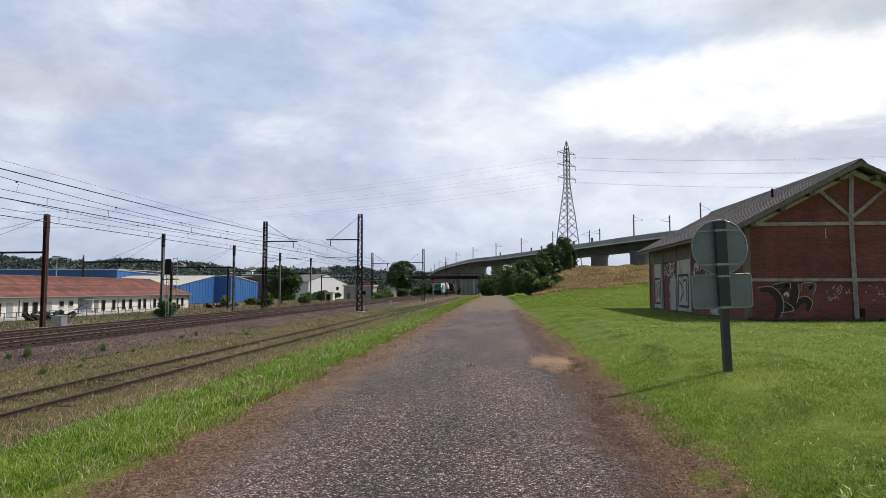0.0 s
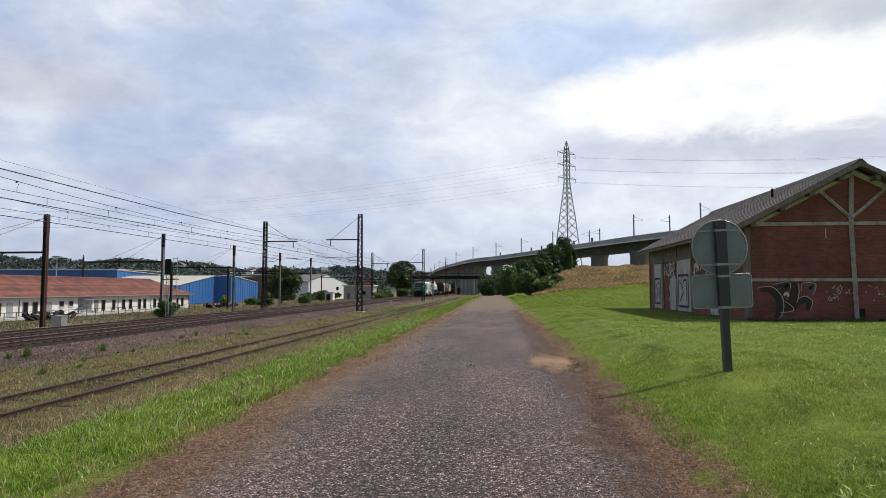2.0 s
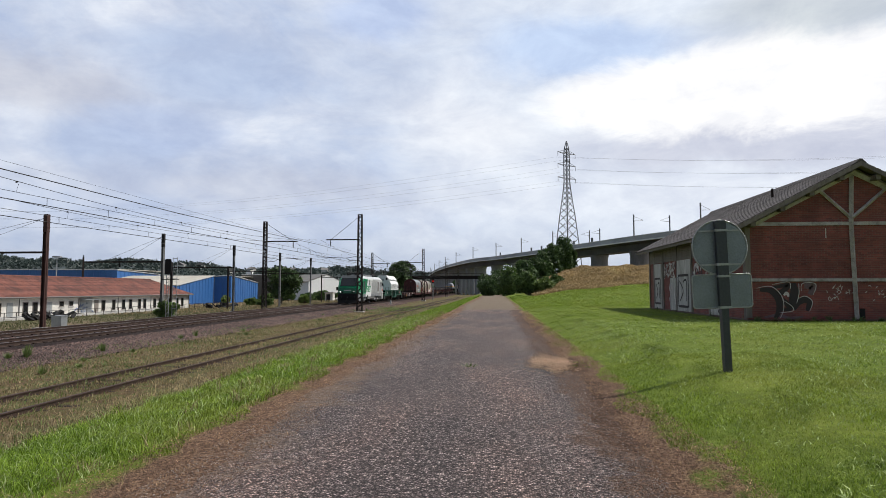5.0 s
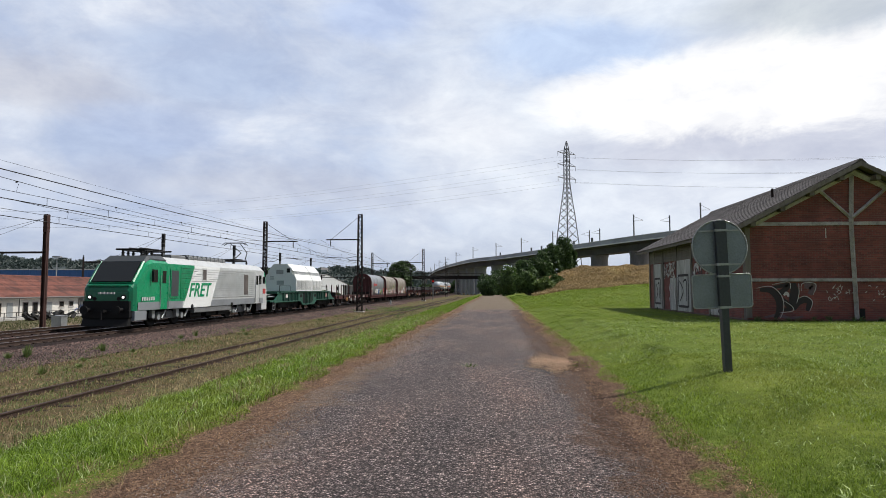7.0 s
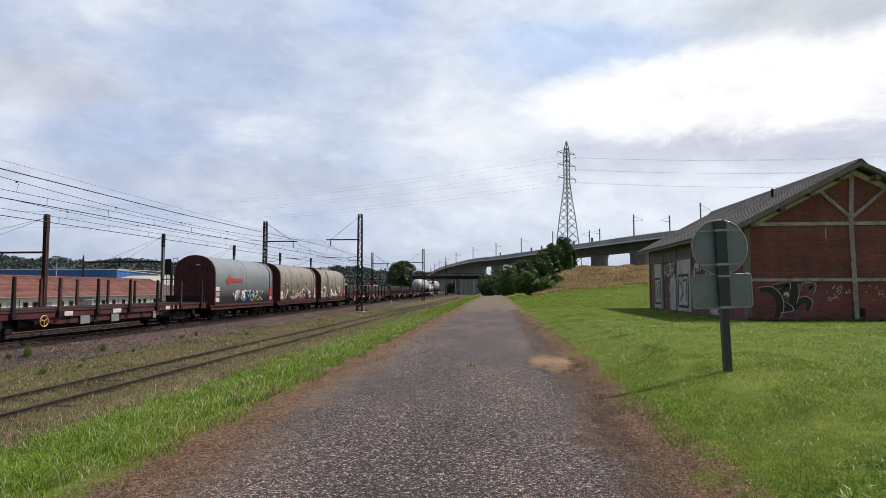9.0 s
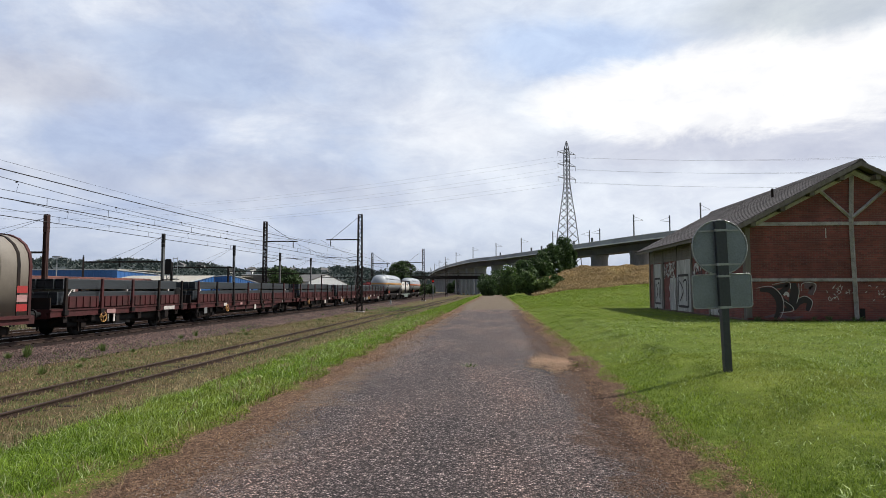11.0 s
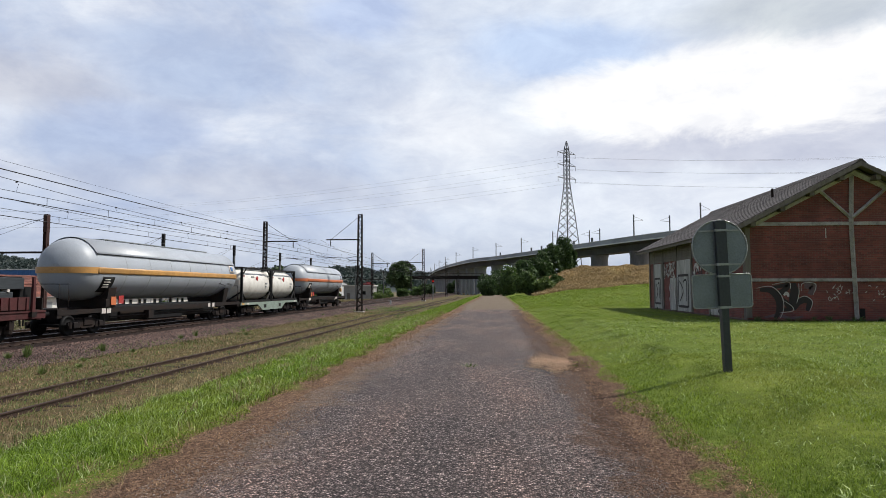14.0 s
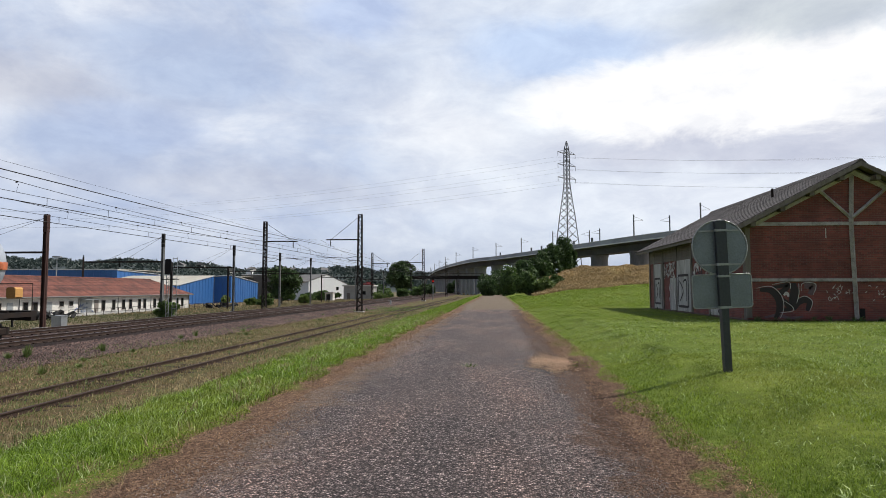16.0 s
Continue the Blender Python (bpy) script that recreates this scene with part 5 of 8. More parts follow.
def tank_wagon(s, ln, t0, t1, stripe, label, end_mat):
    v = vehicle("tank_wagon", label, "tank wagon", s, "pressure gas tank wagons")
    # Black boxes close the view below the tank and put shade there.
    part("gear_shade_block", Shape().box(-0.85, 0.85, 3.6, ln - 3.6, 0.5, 1.28, 0.06).box(-1.1, 1.1, ln / 2 - 2.2, ln / 2 + 1.6, 0.45, 0.95, 0.06), M_BLACK, v, "black boxes for brake gear and the shade under the floor")
    r, zc = 1.50, 3.08
    prof = [(t0 + 0.0, 0.25), (t0 + 0.05, 0.6), (t0 + 0.2, 0.98), (t0 + 0.45, 1.28), (t0 + 0.75, 1.43), (t0 + 1.05, r), (t1 - 1.05, r), (t1 - 0.75, 1.43), (t1 - 0.45, 1.28), (t1 - 0.2, 0.98), (t1 - 0.05, 0.6), (t1, 0.25)]
    part("tank_barrel", Shape().lathe(prof, "y", (0, 0, zc), 40), M_TANK, v, "grey welded pressure tank")
    def arc(a0, a1, y0, y1, rr, n=10):
        sh, vv = Shape(), []
        for q in (rr, rr + 0.02):
            for i in range(n + 1):
                a = radians(a0 + (a1 - a0) * i / n)
                for y in (y0, y1):
                    vv.append((q * math.cos(a), y, zc + q * math.sin(a)))
        k = 2 * (n + 1)
        f = []
        for i in range(n):
            f += [(k + 2 * i, k + 2 * i + 2, k + 2 * i + 3, k + 2 * i + 1), (2 * i, 2 * i + 1, 2 * i + 3, 2 * i + 2), (2 * i, 2 * i + 2, k + 2 * i + 2, k + 2 * i), (2 * i + 1, k + 2 * i + 1, k + 2 * i + 3, 2 * i + 3)]
        f += [(0, k, k + 1, 1), (2 * n, 2 * n + 1, k + 2 * n + 1, k + 2 * n)]
        return sh.add(vv, f, True)
    part("sun_shield", arc(28, 152, t0 + 0.95, t1 - 0.95, r + 0.03, 24), M_TANK, v, "grey sun shield over the barrel")
    for a in (27.2, 152):
        part("shield_edge", arc(a, a + 0.9, t0 + 0.95, t1 - 0.95, r + 0.045, 2), M_STEEL_DARK, v)
    for a0 in (-8.5, 177):
        part("hazard_stripe", arc(a0, a0 + 11.5, t0 + 0.9, t1 - 0.9, r + 0.004, 4), stripe, v, "painted hazard band round the barrel")
    def dome_band(stations):
        """The hazard band carried round a domed end."""
        sh, vv = Shape(), []
        ring = [(y, q, 1) for y, q in stations] + [(y, q, -1) for y, q in stations[::-1]]
        for y, q, sd in ring:
            for dz in (-0.215, -0.07, 0.08):
                vv.append((sd * math.sqrt(max(0.0, (q + 0.03) ** 2 - dz * dz)), y + (0.03 if y > ln / 2 else -0.03), zc + dz))
        return sh.add(vv, [(3 * i + e, 3 * i + 1 + e, 3 * i + 4 + e, 3 * i + 3 + e) for i in range(len(ring) - 1) for e in (0, 1)], True)
    part("hazard_stripe", dome_band(prof[5::-1]), stripe, v)
    part("hazard_stripe", dome_band(prof[6:12]), stripe, v)
    if stripe is M_ORANGE:
        part("end_valve", Shape().box(0.55, 0.95, ln - 0.75, ln - 0.35, 1.75, 2.2, 0.06), M_YELLOW, v, "yellow end valve cover")
    for k in range(1, 7):
        y = t0 + 1 + k * (t1 - t0 - 2) / 7
        part("weld_seam", arc(-60, 27, y - 0.012, y + 0.012, r - 0.012, 12), M_GALV, v)
    for q in range(5):
        part("writing_bar", arc(-24 - 3 * (q % 3), -22.5 - 3 * (q % 3), t1 - 3.4 + 0.45 * q, t1 - 3.05 + 0.45 * q, r + 0.002, 2), M_STEEL_DARK, v)
    part("logo_patch", arc(6, 27, t1 - 1.95, t1 - 1.2, r + 0.006, 4), M_PALE, v, "white and blue logo patch")
    part("logo_mark", arc(11, 22, t1 - 1.78, t1 - 1.45, r + 0.03, 4), M_BLUE, v)
    part("data_panel", arc(-46, -14, t0 + 1.35, t0 + 2.25, r + 0.008, 6), M_BLACK, v, "black data panel on the barrel")
    for q in range(4):
        part("writing_bar", arc(-20 - 5 * q, -18 - 5 * q, t0 + 1.5, t0 + 1.9 + 0.1 * (q % 2), r + 0.03, 2), M_PALE, v)
    part("warning_card", Shape().box(1.45, 1.47, t0 + 2.0, t0 + 2.4, 1.35, 1.75), M_ORANGE, v, "orange warning card")
    part("warning_card", Shape().box(1.45, 1.47, t0 + 2.6, t0 + 3.0, 1.4, 1.8), M_RED, v, "red warning card")
    part("walkway", Shape().box(-0.3, 0.3, t0 + 3, t1 - 3, zc + r + 0.05, zc + r + 0.1), M_GALV, v)
    part("valve_box", Shape().box(0.9, 1.40, t0 + 1.7, t0 + 2.5, 1.25, 1.65, 0.03), M_STEEL_DARK, v, "valve cabinet under the barrel")
    part("underframe", Shape().box(-0.35, 0.35, 0, ln, 0.9, 1.25).box(-1.3, 1.3, 0, 0.3, 0.85, 1.25).box(-1.3, 1.3, ln - 0.3, ln, 0.85, 1.25).box(-1.32, -1.22, 0, ln, 1.0, 1.2).box(1.22, 1.32, 0, ln, 1.0, 1.2), M_STEEL_DARK, v)
    for y in (t0 + 2.2, t1 - 2.2):
        part("saddle", Shape().prism([(-1.25, 1.2), (1.25, 1.2), (1.4, 2.2), (0.9, 1.8), (0, 1.6), (-0.9, 1.8), (-1.4, 2.2)], y - 0.3, y + 0.3), M_STEEL_DARK, v)
    sh = Shape()
    for y in (0.15, 0.75, ln - 0.2):
        sh.path([(1.25, y, 1.2), (1.25, y, 2.35), (-1.25, y, 2.35), (-1.25, y, 1.2)], 0.022)
    part("end_platform_rail", sh, M_STEEL_DARK, v)
    part("gear_shade_block", Shape().box(-1.0, 1.0, 5.0, ln - 5.0, 0.6, 1.05).tube((1.1, 4, 0.75), (1.1, ln - 4, 0.75), 0.04).box(0.9, 1.3, ln / 2 - 2.4, ln / 2 - 1.9, 0.55, 1.0), M_STEEL_DARK, v)
    for y in (3.0, 3.4, ln - 5, ln - 4.4):
        plate(v, "data_plate", 1.33, y, y + 0.3, 0.95, 1.2, M_PALE)
    bogie(v, 2.4)
    bogie(v, ln - 2.4)
    buffers(v, 0.05, ln - 0.05)


def container_wagon():
    v = vehicle("container_wagon", "faded pale green skeletal container wagon", "freight wagon", 197.0)
    ln = 13.6
    part("underframe", Shape().box(-1.25, 1.25, 0, ln, 1.0, 1.12).box(-0.3, 0.3, 0.2, ln - 0.2, 0.7, 1.0), M_STEEL_DARK, v)
    for sd in (-1, 1):
        part("side_frame", Shape().prism_x([(0.3, 0.9), (3.6, 0.9), (4.6, 0.42), (9.0, 0.42), (10.0, 0.9), (ln - 0.3, 0.9), (ln - 0.3, 1.08), (0.3, 1.08)], *sorted((sd * 1.26, sd * 1.32))), M_PALEGREEN, v, "faded pale green fish-bellied side frame")
        for y in (4.9, 8.3):
            part("lightening_hole", Shape().box(*sorted((sd * 1.32, sd * 1.328)), y, y + 0.5, 0.6, 0.88), M_BLACK, v)
        for y in (0.5, 1.4, 12.4):
            plate(v, "data_plate", sd * 1.32, y, y + 0.4, 0.92, 1.06, M_YELLOW if y < 1 else M_PALE)
    for y in (2.3, ln - 2.3):
        bogie(v, y)
    buffers(v, 0.05, ln - 0.05)
    for k, y0 in enumerate((0.7, 6.86)):
        c = vehicle("tank_container", "white tank container in a dark steel frame on the wagon", "tank container", 197.0 + y0, "tank containers")
        n = 6.06
        for x in (-1.14, 1.14):
            for y in (0.08, n - 0.08):
                part("corner_post", Shape().box(x - 0.08, x + 0.08, y - 0.08, y + 0.08, 1.12, 3.78), M_BLACK, c)
        for x in (-1.14, 1.14):
            part("top_rail", Shape().box(x - 0.06, x + 0.06, 0, n, 3.66, 3.78), M_BLACK, c)
            part("bottom_rail", Shape().box(x - 0.06, x + 0.06, 0, n, 1.12, 1.26), M_BLACK, c)
            d = 0.05
            for ya, yb in ((0.1, 0.9), (n - 0.1, n - 0.9)):
                part("knee_brace", Shape().bar((x, ya, 1.9), (x, yb, 1.22), 0.09).bar((x, ya, 3.1), (x, yb, 3.7), 0.09), M_BLACK, c)
        for y in (0.06, n - 0.06):
            part("end_frame", Shape().bar((-1.14, y, 3.72), (1.14, y, 3.72), 0.12).bar((-1.14, y, 1.2), (1.14, y, 1.2), 0.12).bar((-1.1, y, 1.9), (0, y, 1.2), 0.08).bar((1.1, y, 1.9), (0, y, 1.2), 0.08), M_BLACK, c)
        r = 1.19
        part("tank_barrel", Shape().lathe([(0.10, 0.3), (0.12, 0.8), (0.18, 1.0), (0.28, 1.12), (0.42, r), (n - 0.42, r), (n - 0.28, 1.12), (n - 0.18, 1.0), (n - 0.12, 0.8), (n - 0.10, 0.3)], "y", (0, 0, 2.45), 36), M_TANKWHITE, c, "white insulated tank barrel")
        part("walkway", Shape().box(-0.4, 0.4, 0.3, n - 0.3, 3.62, 3.68), M_GALV, c)
        for q, (y, z, w, mt) in enumerate(((2.9, 2.95, 0.28, M_RED), (2.1, 2.98, 0.5, M_GALV), (4.7, 2.5, 0.4, M_GALV), (4.7, 2.25, 0.3, M_GALV), (0.6, 3.05, 0.25, M_PINK))):
            xx = math.sqrt(max(0.05, (r + 0.01) ** 2 - min(abs(z - (0.2 if mt is M_RED else 0) - 2.45), abs(z + 0.1 - 2.45)) ** 2))
            part("hazard_mark" if mt is M_RED else "writing_bar", Shape().prism_x([(y, z), (y + w, z), (y + w, z + 0.13), (y, z + 0.13)] if mt is not M_RED else [(y, z), (y + 0.16, z - 0.2), (y + 0.32, z), (y + 0.16, z + 0.2)], xx - 0.06, xx + 0.02), mt, c)
        ld = Shape()
        for x in (-0.25, 0.2):
            ld.tube((x - 0.7, 0.02, 1.2), (x - 0.7, 0.02, 3.7), 0.022, n=6)
        for z in range(8):
            ld.tube((-0.95, 0.02, 1.4 + z * 0.3), (-0.5, 0.02, 1.4 + z * 0.3), 0.018, n=5)
        part("ladder", ld, M_GALV, c)


locomotive()
canopy_wagon()
stake_wagon(41.0, 19.6, False, True, 1)
hood_wagon(61.7, 10.8, M_HOODGREY, "coil wagon with a grey tarpaulin hood and dark red ends", 2)
hood_wagon(74.3, 10.8, M_HOODBEIGE, "coil wagon with a stained beige hood and graffiti", 3)
hood_wagon(86.9, 10.8, M_HOODBEIGE, "coil wagon with a stained beige hood and graffiti", 4)
stake_wagon(98.9, 11.6, True, False, 5)
stake_wagon(111.0, 20.0, True, True, 6)
stake_wagon(131.5, 13.6, True, False, 7)
stake_wagon(145.6, 13.2, True, False, 8)
stake_wagon(159.3, 17.9, True, True, 9)
tank_wagon(178.0, 19.0, 1.5, 18.8, M_YELLOW, "grey pressure tank wagon with a yellow band", M_STEEL_DARK)
container_wagon()
tank_wagon(211.0, 18.2, 1.3, 17.0, M_ORANGE, "grey pressure tank wagon with an orange band", M_ORANGE)


# ---- brick goods shed ----
def brick_material():
    m, t, p = nodes_of("weathered_red_brick")
    tc = t.nodes.new("ShaderNodeTexCoord")
    sep = t.nodes.new("ShaderNodeSeparateXYZ")
    t.links.new(tc.outputs["Object"], sep.inputs[0])
    cmb = t.nodes.new("ShaderNodeCombineXYZ")
    t.links.new(math_node(t, "ADD", sep.outputs["X"], sep.outputs["Y"]), cmb.inputs[0])
    t.links.new(sep.outputs["Z"], cmb.inputs[1])
    b = put(t, "ShaderNodeTexBrick", Scale=1.0, Mortar_Size=0.007, Mortar_Smooth=0.3, Brick_Width=0.23, Row_Height=0.072)
    b.inputs["Color1"].default_value, b.inputs["Color2"].default_value, b.inputs["Mortar"].default_value = (0.225, 0.066, 0.056, 1), (0.140, 0.048, 0.045, 1), (0.175, 0.105, 0.093, 1)
    t.links.new(cmb.outputs[0], b.inputs["Vector"])
    c = blend(t, 1.0, b.outputs["Color"], ramp(t, grain(t, 0.7, 6, 0.7), [(0.3, (0.65, 0.62, 0.62)), (0.7, (1.3, 1.25, 1.2))]), "MULTIPLY")
    c = blend(t, ramp(t, grain(t, 2.4, 6, 0.75), [(0.60, (0, 0, 0)), (0.78, (0.4,) * 3)]), c, (0.26, 0.20, 0.18))
    t.links.new(c, p.inputs["Base Color"])
    p.inputs["Roughness"].default_value = 0.93
    relief(t, p, b.outputs["Fac"], -0.5, 0.02)
    return m


M_BRICKWALL = brick_material()
M_PLINTH = surface("mossy_brick_plinth", (0.12, 0.075, 0.058), 0.95, 0, (0.05, 0.05, 0.03), 0.8, 1.6, 18, 0.6)
M_PLANK = surface("grey_weathered_planks", (0.175, 0.152, 0.132), 0.9, 0, (0.09, 0.07, 0.055), 0.6, 1.4, 40, 0.4, (6, 6, 0.5), 0.15)
M_DOORGREY = surface("grey_whitewashed_door", (0.50, 0.49, 0.47), 0.85, 0, (0.16, 0.13, 0.11), 0.6, 1.4, 30, 0.3, (3, 3, 0.6), 0.1)
M_SPRAY_BLACK = surface("black_spray_paint", (0.028, 0.019, 0.020), 0.7, bump=0)
M_SPRAY_GREY = surface("faded_purple_grey_spray", (0.15, 0.10, 0.105), 0.8, 0, (0.09, 0.05, 0.05), 0.5, 4, bump=0)


def curve_points(pts, n=6):
    """Points of a smooth curve through the given ones."""
    P = [Vector(p) for p in pts]
    out = []
    for k in range(len(P) - 1):
        a, b, c, d = P[max(0, k - 1)], P[k], P[k + 1], P[min(len(P) - 1, k + 2)]
        for i in range(n):
            u = i / n
            out.append(0.5 * ((2 * b) + (c - a) * u + (2 * a - 5 * b + 4 * c - d) * u * u + (3 * b - a - 3 * c + d) * u ** 3))
    return out + [P[-1]]


def stroke(pts, w, plane, d, taper=0.5, smooth=True):
    """A flat painted stroke through (along, height) points on a wall: plane 'y' is the gable, 'x' the side wall."""
    P = curve_points(pts) if smooth else [Vector(p) for p in pts]
    s, v, n = Shape(), [], len(P)
    for k, p in enumerate(P):
        t = (P[min(k + 1, n - 1)] - P[max(k - 1, 0)]).normalized()
        h = w / 2 * (taper + (1 - taper) * math.sin(math.pi * (k + 0.5) / n))
        for e in (-1, 1):
            q = p + Vector((-t.y, t.x)) * h * e
            v.append((q.x, -d, q.y) if plane == "y" else (-d, q.x, q.y))
    return s.add(v, [(2 * k, 2 * k + 1, 2 * k + 3, 2 * k + 2) for k in range(n - 1)])


def goods_shed():
    sh = thing("goods_shed", "old red brick goods shed with pale timber framing and graffiti", "shed", pose(10.0, 25.56, 0.40))
    W, D, E, A = 8.3, 15.5, 3.86, 6.02
    gable = [(0, -0.6), (W, -0.6), (W, E), (W / 2, A), (0, E)]
    part("gable_wall", Shape().prism(gable, 0, 0.3), M_BRICKWALL, sh, "red brick gable wall")
    part("gable_wall", Shape().prism(gable, D - 0.3, D), M_BRICKWALL, sh)
    part("side_wall", Shape().box(0, 0.3, 0.3, D - 0.3, -0.6, E), M_BRICKWALL, sh, "brick and plank side wall")
    part("side_wall", Shape().box(W - 0.3, W, 0.3, D - 0.3, -0.6, E), M_BRICKWALL, sh)
    part("plinth", Shape().box(-0.04, W + 0.04, -0.05, D, -0.6, 0.10, 0.03), M_PLINTH, sh, "mossy brown brick plinth")
    # timber frame on the gable
    for z, h in ((3.80, 0.14), (1.58, 0.12)):
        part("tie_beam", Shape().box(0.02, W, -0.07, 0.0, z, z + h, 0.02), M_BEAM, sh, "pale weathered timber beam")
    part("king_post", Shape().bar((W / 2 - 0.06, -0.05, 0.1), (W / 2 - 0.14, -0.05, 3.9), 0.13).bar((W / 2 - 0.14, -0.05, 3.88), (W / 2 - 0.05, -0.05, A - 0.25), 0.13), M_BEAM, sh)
    part("corner_post", Shape().box(-0.06, 0.14, -0.07, 0.1, 0.14, E), M_PLANK, sh)
    for d in (-1, 1):
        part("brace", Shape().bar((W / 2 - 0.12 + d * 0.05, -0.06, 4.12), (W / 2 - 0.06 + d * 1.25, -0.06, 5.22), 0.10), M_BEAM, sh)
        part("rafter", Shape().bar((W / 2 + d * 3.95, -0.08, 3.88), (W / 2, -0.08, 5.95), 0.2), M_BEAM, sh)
        for k in range(4):
            u = (k + 0.6) / 4
            part("purlin_end", Shape().box(W / 2 + d * 4.5 * u - 0.09, W / 2 + d * 4.5 * u + 0.09, -0.55, 0.0, 6.1 - 2.38 * u - 0.22, 6.1 - 2.38 * u - 0.02), M_PLANK, sh)
    # roof: overlapping courses on both slopes
    slope = 2.55 / 4.85
    for d in (-1, 1):
        part("roof_deck", Shape().prism([(W / 2, 6.16), (W / 2 + d * 4.85, 6.16 - 2.55), (W / 2 + d * 4.85, 6.22 - 2.55), (W / 2, 6.22)][::d], -0.6, D + 0.4), M_PLANK, sh, "dark boarded roof deck")
        n = 22
        for k in range(n):
            a, b = k * 4.9 / n, (k + 1) * 4.9 / n + 0.06
            q = [(W / 2 + d * a, 6.235 - slope * a), (W / 2 + d * b, 6.26 - slope * b), (W / 2 + d * b, 6.285 - slope * b), (W / 2 + d * a, 6.26 - slope * a)]
            part("roof_course", Shape().prism(q[::d], -0.62, D + 0.42), M_ROOF, sh)
        part("verge_board", Shape().prism([(W / 2, 6.06), (W / 2 + d * 4.9, 6.06 - 2.58), (W / 2 + d * 4.9, 6.24 - 2.58), (W / 2, 6.24)][::d], -0.66, -0.61), M_PLANK, sh)
        part("eaves_board", Shape().box(*sorted((W / 2 + d * 4.86, W / 2 + d * 4.9)), -0.6, D + 0.4, 3.50, 3.66), M_PLANK, sh)
    part("ridge_cap", Shape().prism([(W / 2 - 0.22, 6.17), (W / 2 + 0.22, 6.17), (W / 2 + 0.05, 6.34), (W / 2 - 0.05, 6.34)], -0.64, D + 0.44), M_ROOF, sh)
    part("vent_pipe", Shape().tube((2.6, 3.5, 5.2), (2.6, 3.5, 5.85), 0.06), M_STEEL_DARK, sh)
    # side wall: posts, plank bands, doors
    for y in (0.15, 4.3, 6.85, 9.4, 12.2, 14.3, 15.4):
        part("wall_post", Shape().box(-0.06, 0.0, y - 0.08, y + 0.08, 0.1, E), M_PLANK, sh)
    for k in range(6):
        z = 2.85 + k * 0.165
        part("plank", Shape().box(-0.035, 0, 0.25, D - 0.1, z, z + 0.155), M_PLANK, sh)
    for y0, y1, z1 in ((12.45, 14.1, 2.8), (7.0, 9.25, 2.83), (9.6, 10.7, 1.9), (2.5, 4.1, 2.1)):
        dr = part("plank_door", Shape().box(-0.05, 0, y0, y1, 0.1, z1), M_DOORGREY, sh, "grey whitewashed plank door")
        n = int((y1 - y0) / 0.2)
        for k in range(n):
            w = (y1 - y0) / n
            part("door_plank", Shape().box(-0.068, -0.05, y0 + k * w + 0.006, y0 + (k + 1) * w - 0.006, 0.12, z1 - 0.02), M_DOORGREY, dr)
    rng = random.Random(4)
    for (y0, y1, z0, z1, mt, n, w, d) in ((9.9, 10.9, 0.4, 1.9, M_SPRAY_BLACK, 0, 0.12, 0.085), (5.7, 7.05, 0.35, 2.0, M_SPRAY_BLACK, 0, 0.13, 0.085), (7.6, 9.4, 1.95, 2.75, M_PALE, 22, 0.10, 0.02), (7.6, 9.4, 1.95, 2.75, M_SPRAY_BLACK, 10, 0.05, 0.03), (7.5, 8.4, 0.4, 1.8, M_PALE, 9, 0.09, 0.085),
                                         (3.6, 5.2, 1.3, 2.5, M_PALE, 14, 0.12, 0.02), (3.6, 5.2, 1.3, 2.5, M_SPRAY_BLACK, 7, 0.06, 0.03), (1.9, 3.2, 0.2, 1.1, M_SPRAY_BLACK, 7, 0.14, 0.085), (1.0, 3.2, 0.4, 1.5, M_PALE, 12, 0.13, 0.02)):
        y0, y1 = y0 * 1.28, y1 * 1.28
        if n == 0:
            ym = (y0 + y1) / 2
            for pts, ww in (([(y0, z0), (y0, z1)], 1), ([(y0, z1), (y1, z1)], 1), ([(y1, z1), (y1, z0)], 1), ([(y1, z0), (y0, z0)], 1), ([(y0 + 0.3, z0 + 0.3), (y0 + 0.32, z1 - 0.3), (ym, z1 - 0.35)], 0.8), ([(y1 - 0.25, z1 - 0.3), (ym, (z0 + z1) / 2), (y1 - 0.3, z0 + 0.3)], 0.8)):
                part("graffiti_stroke", stroke(pts, w * ww, "x", d, 0.9), mt, sh)
        for _ in range(n):
            a, z = rng.uniform(y0, y1), rng.uniform(z0, z1)
            pts = [(a, z)]
            for _k in range(3):
                pts.append((min(y1, max(y0, pts[-1][0] + rng.uniform(-0.3, 0.3))), min(z1, max(z0, pts[-1][1] + rng.uniform(-0.4, 0.4)))))
            part("graffiti_stroke", stroke(pts, w, "x", d + rng.uniform(0, 0.006)), mt, sh)
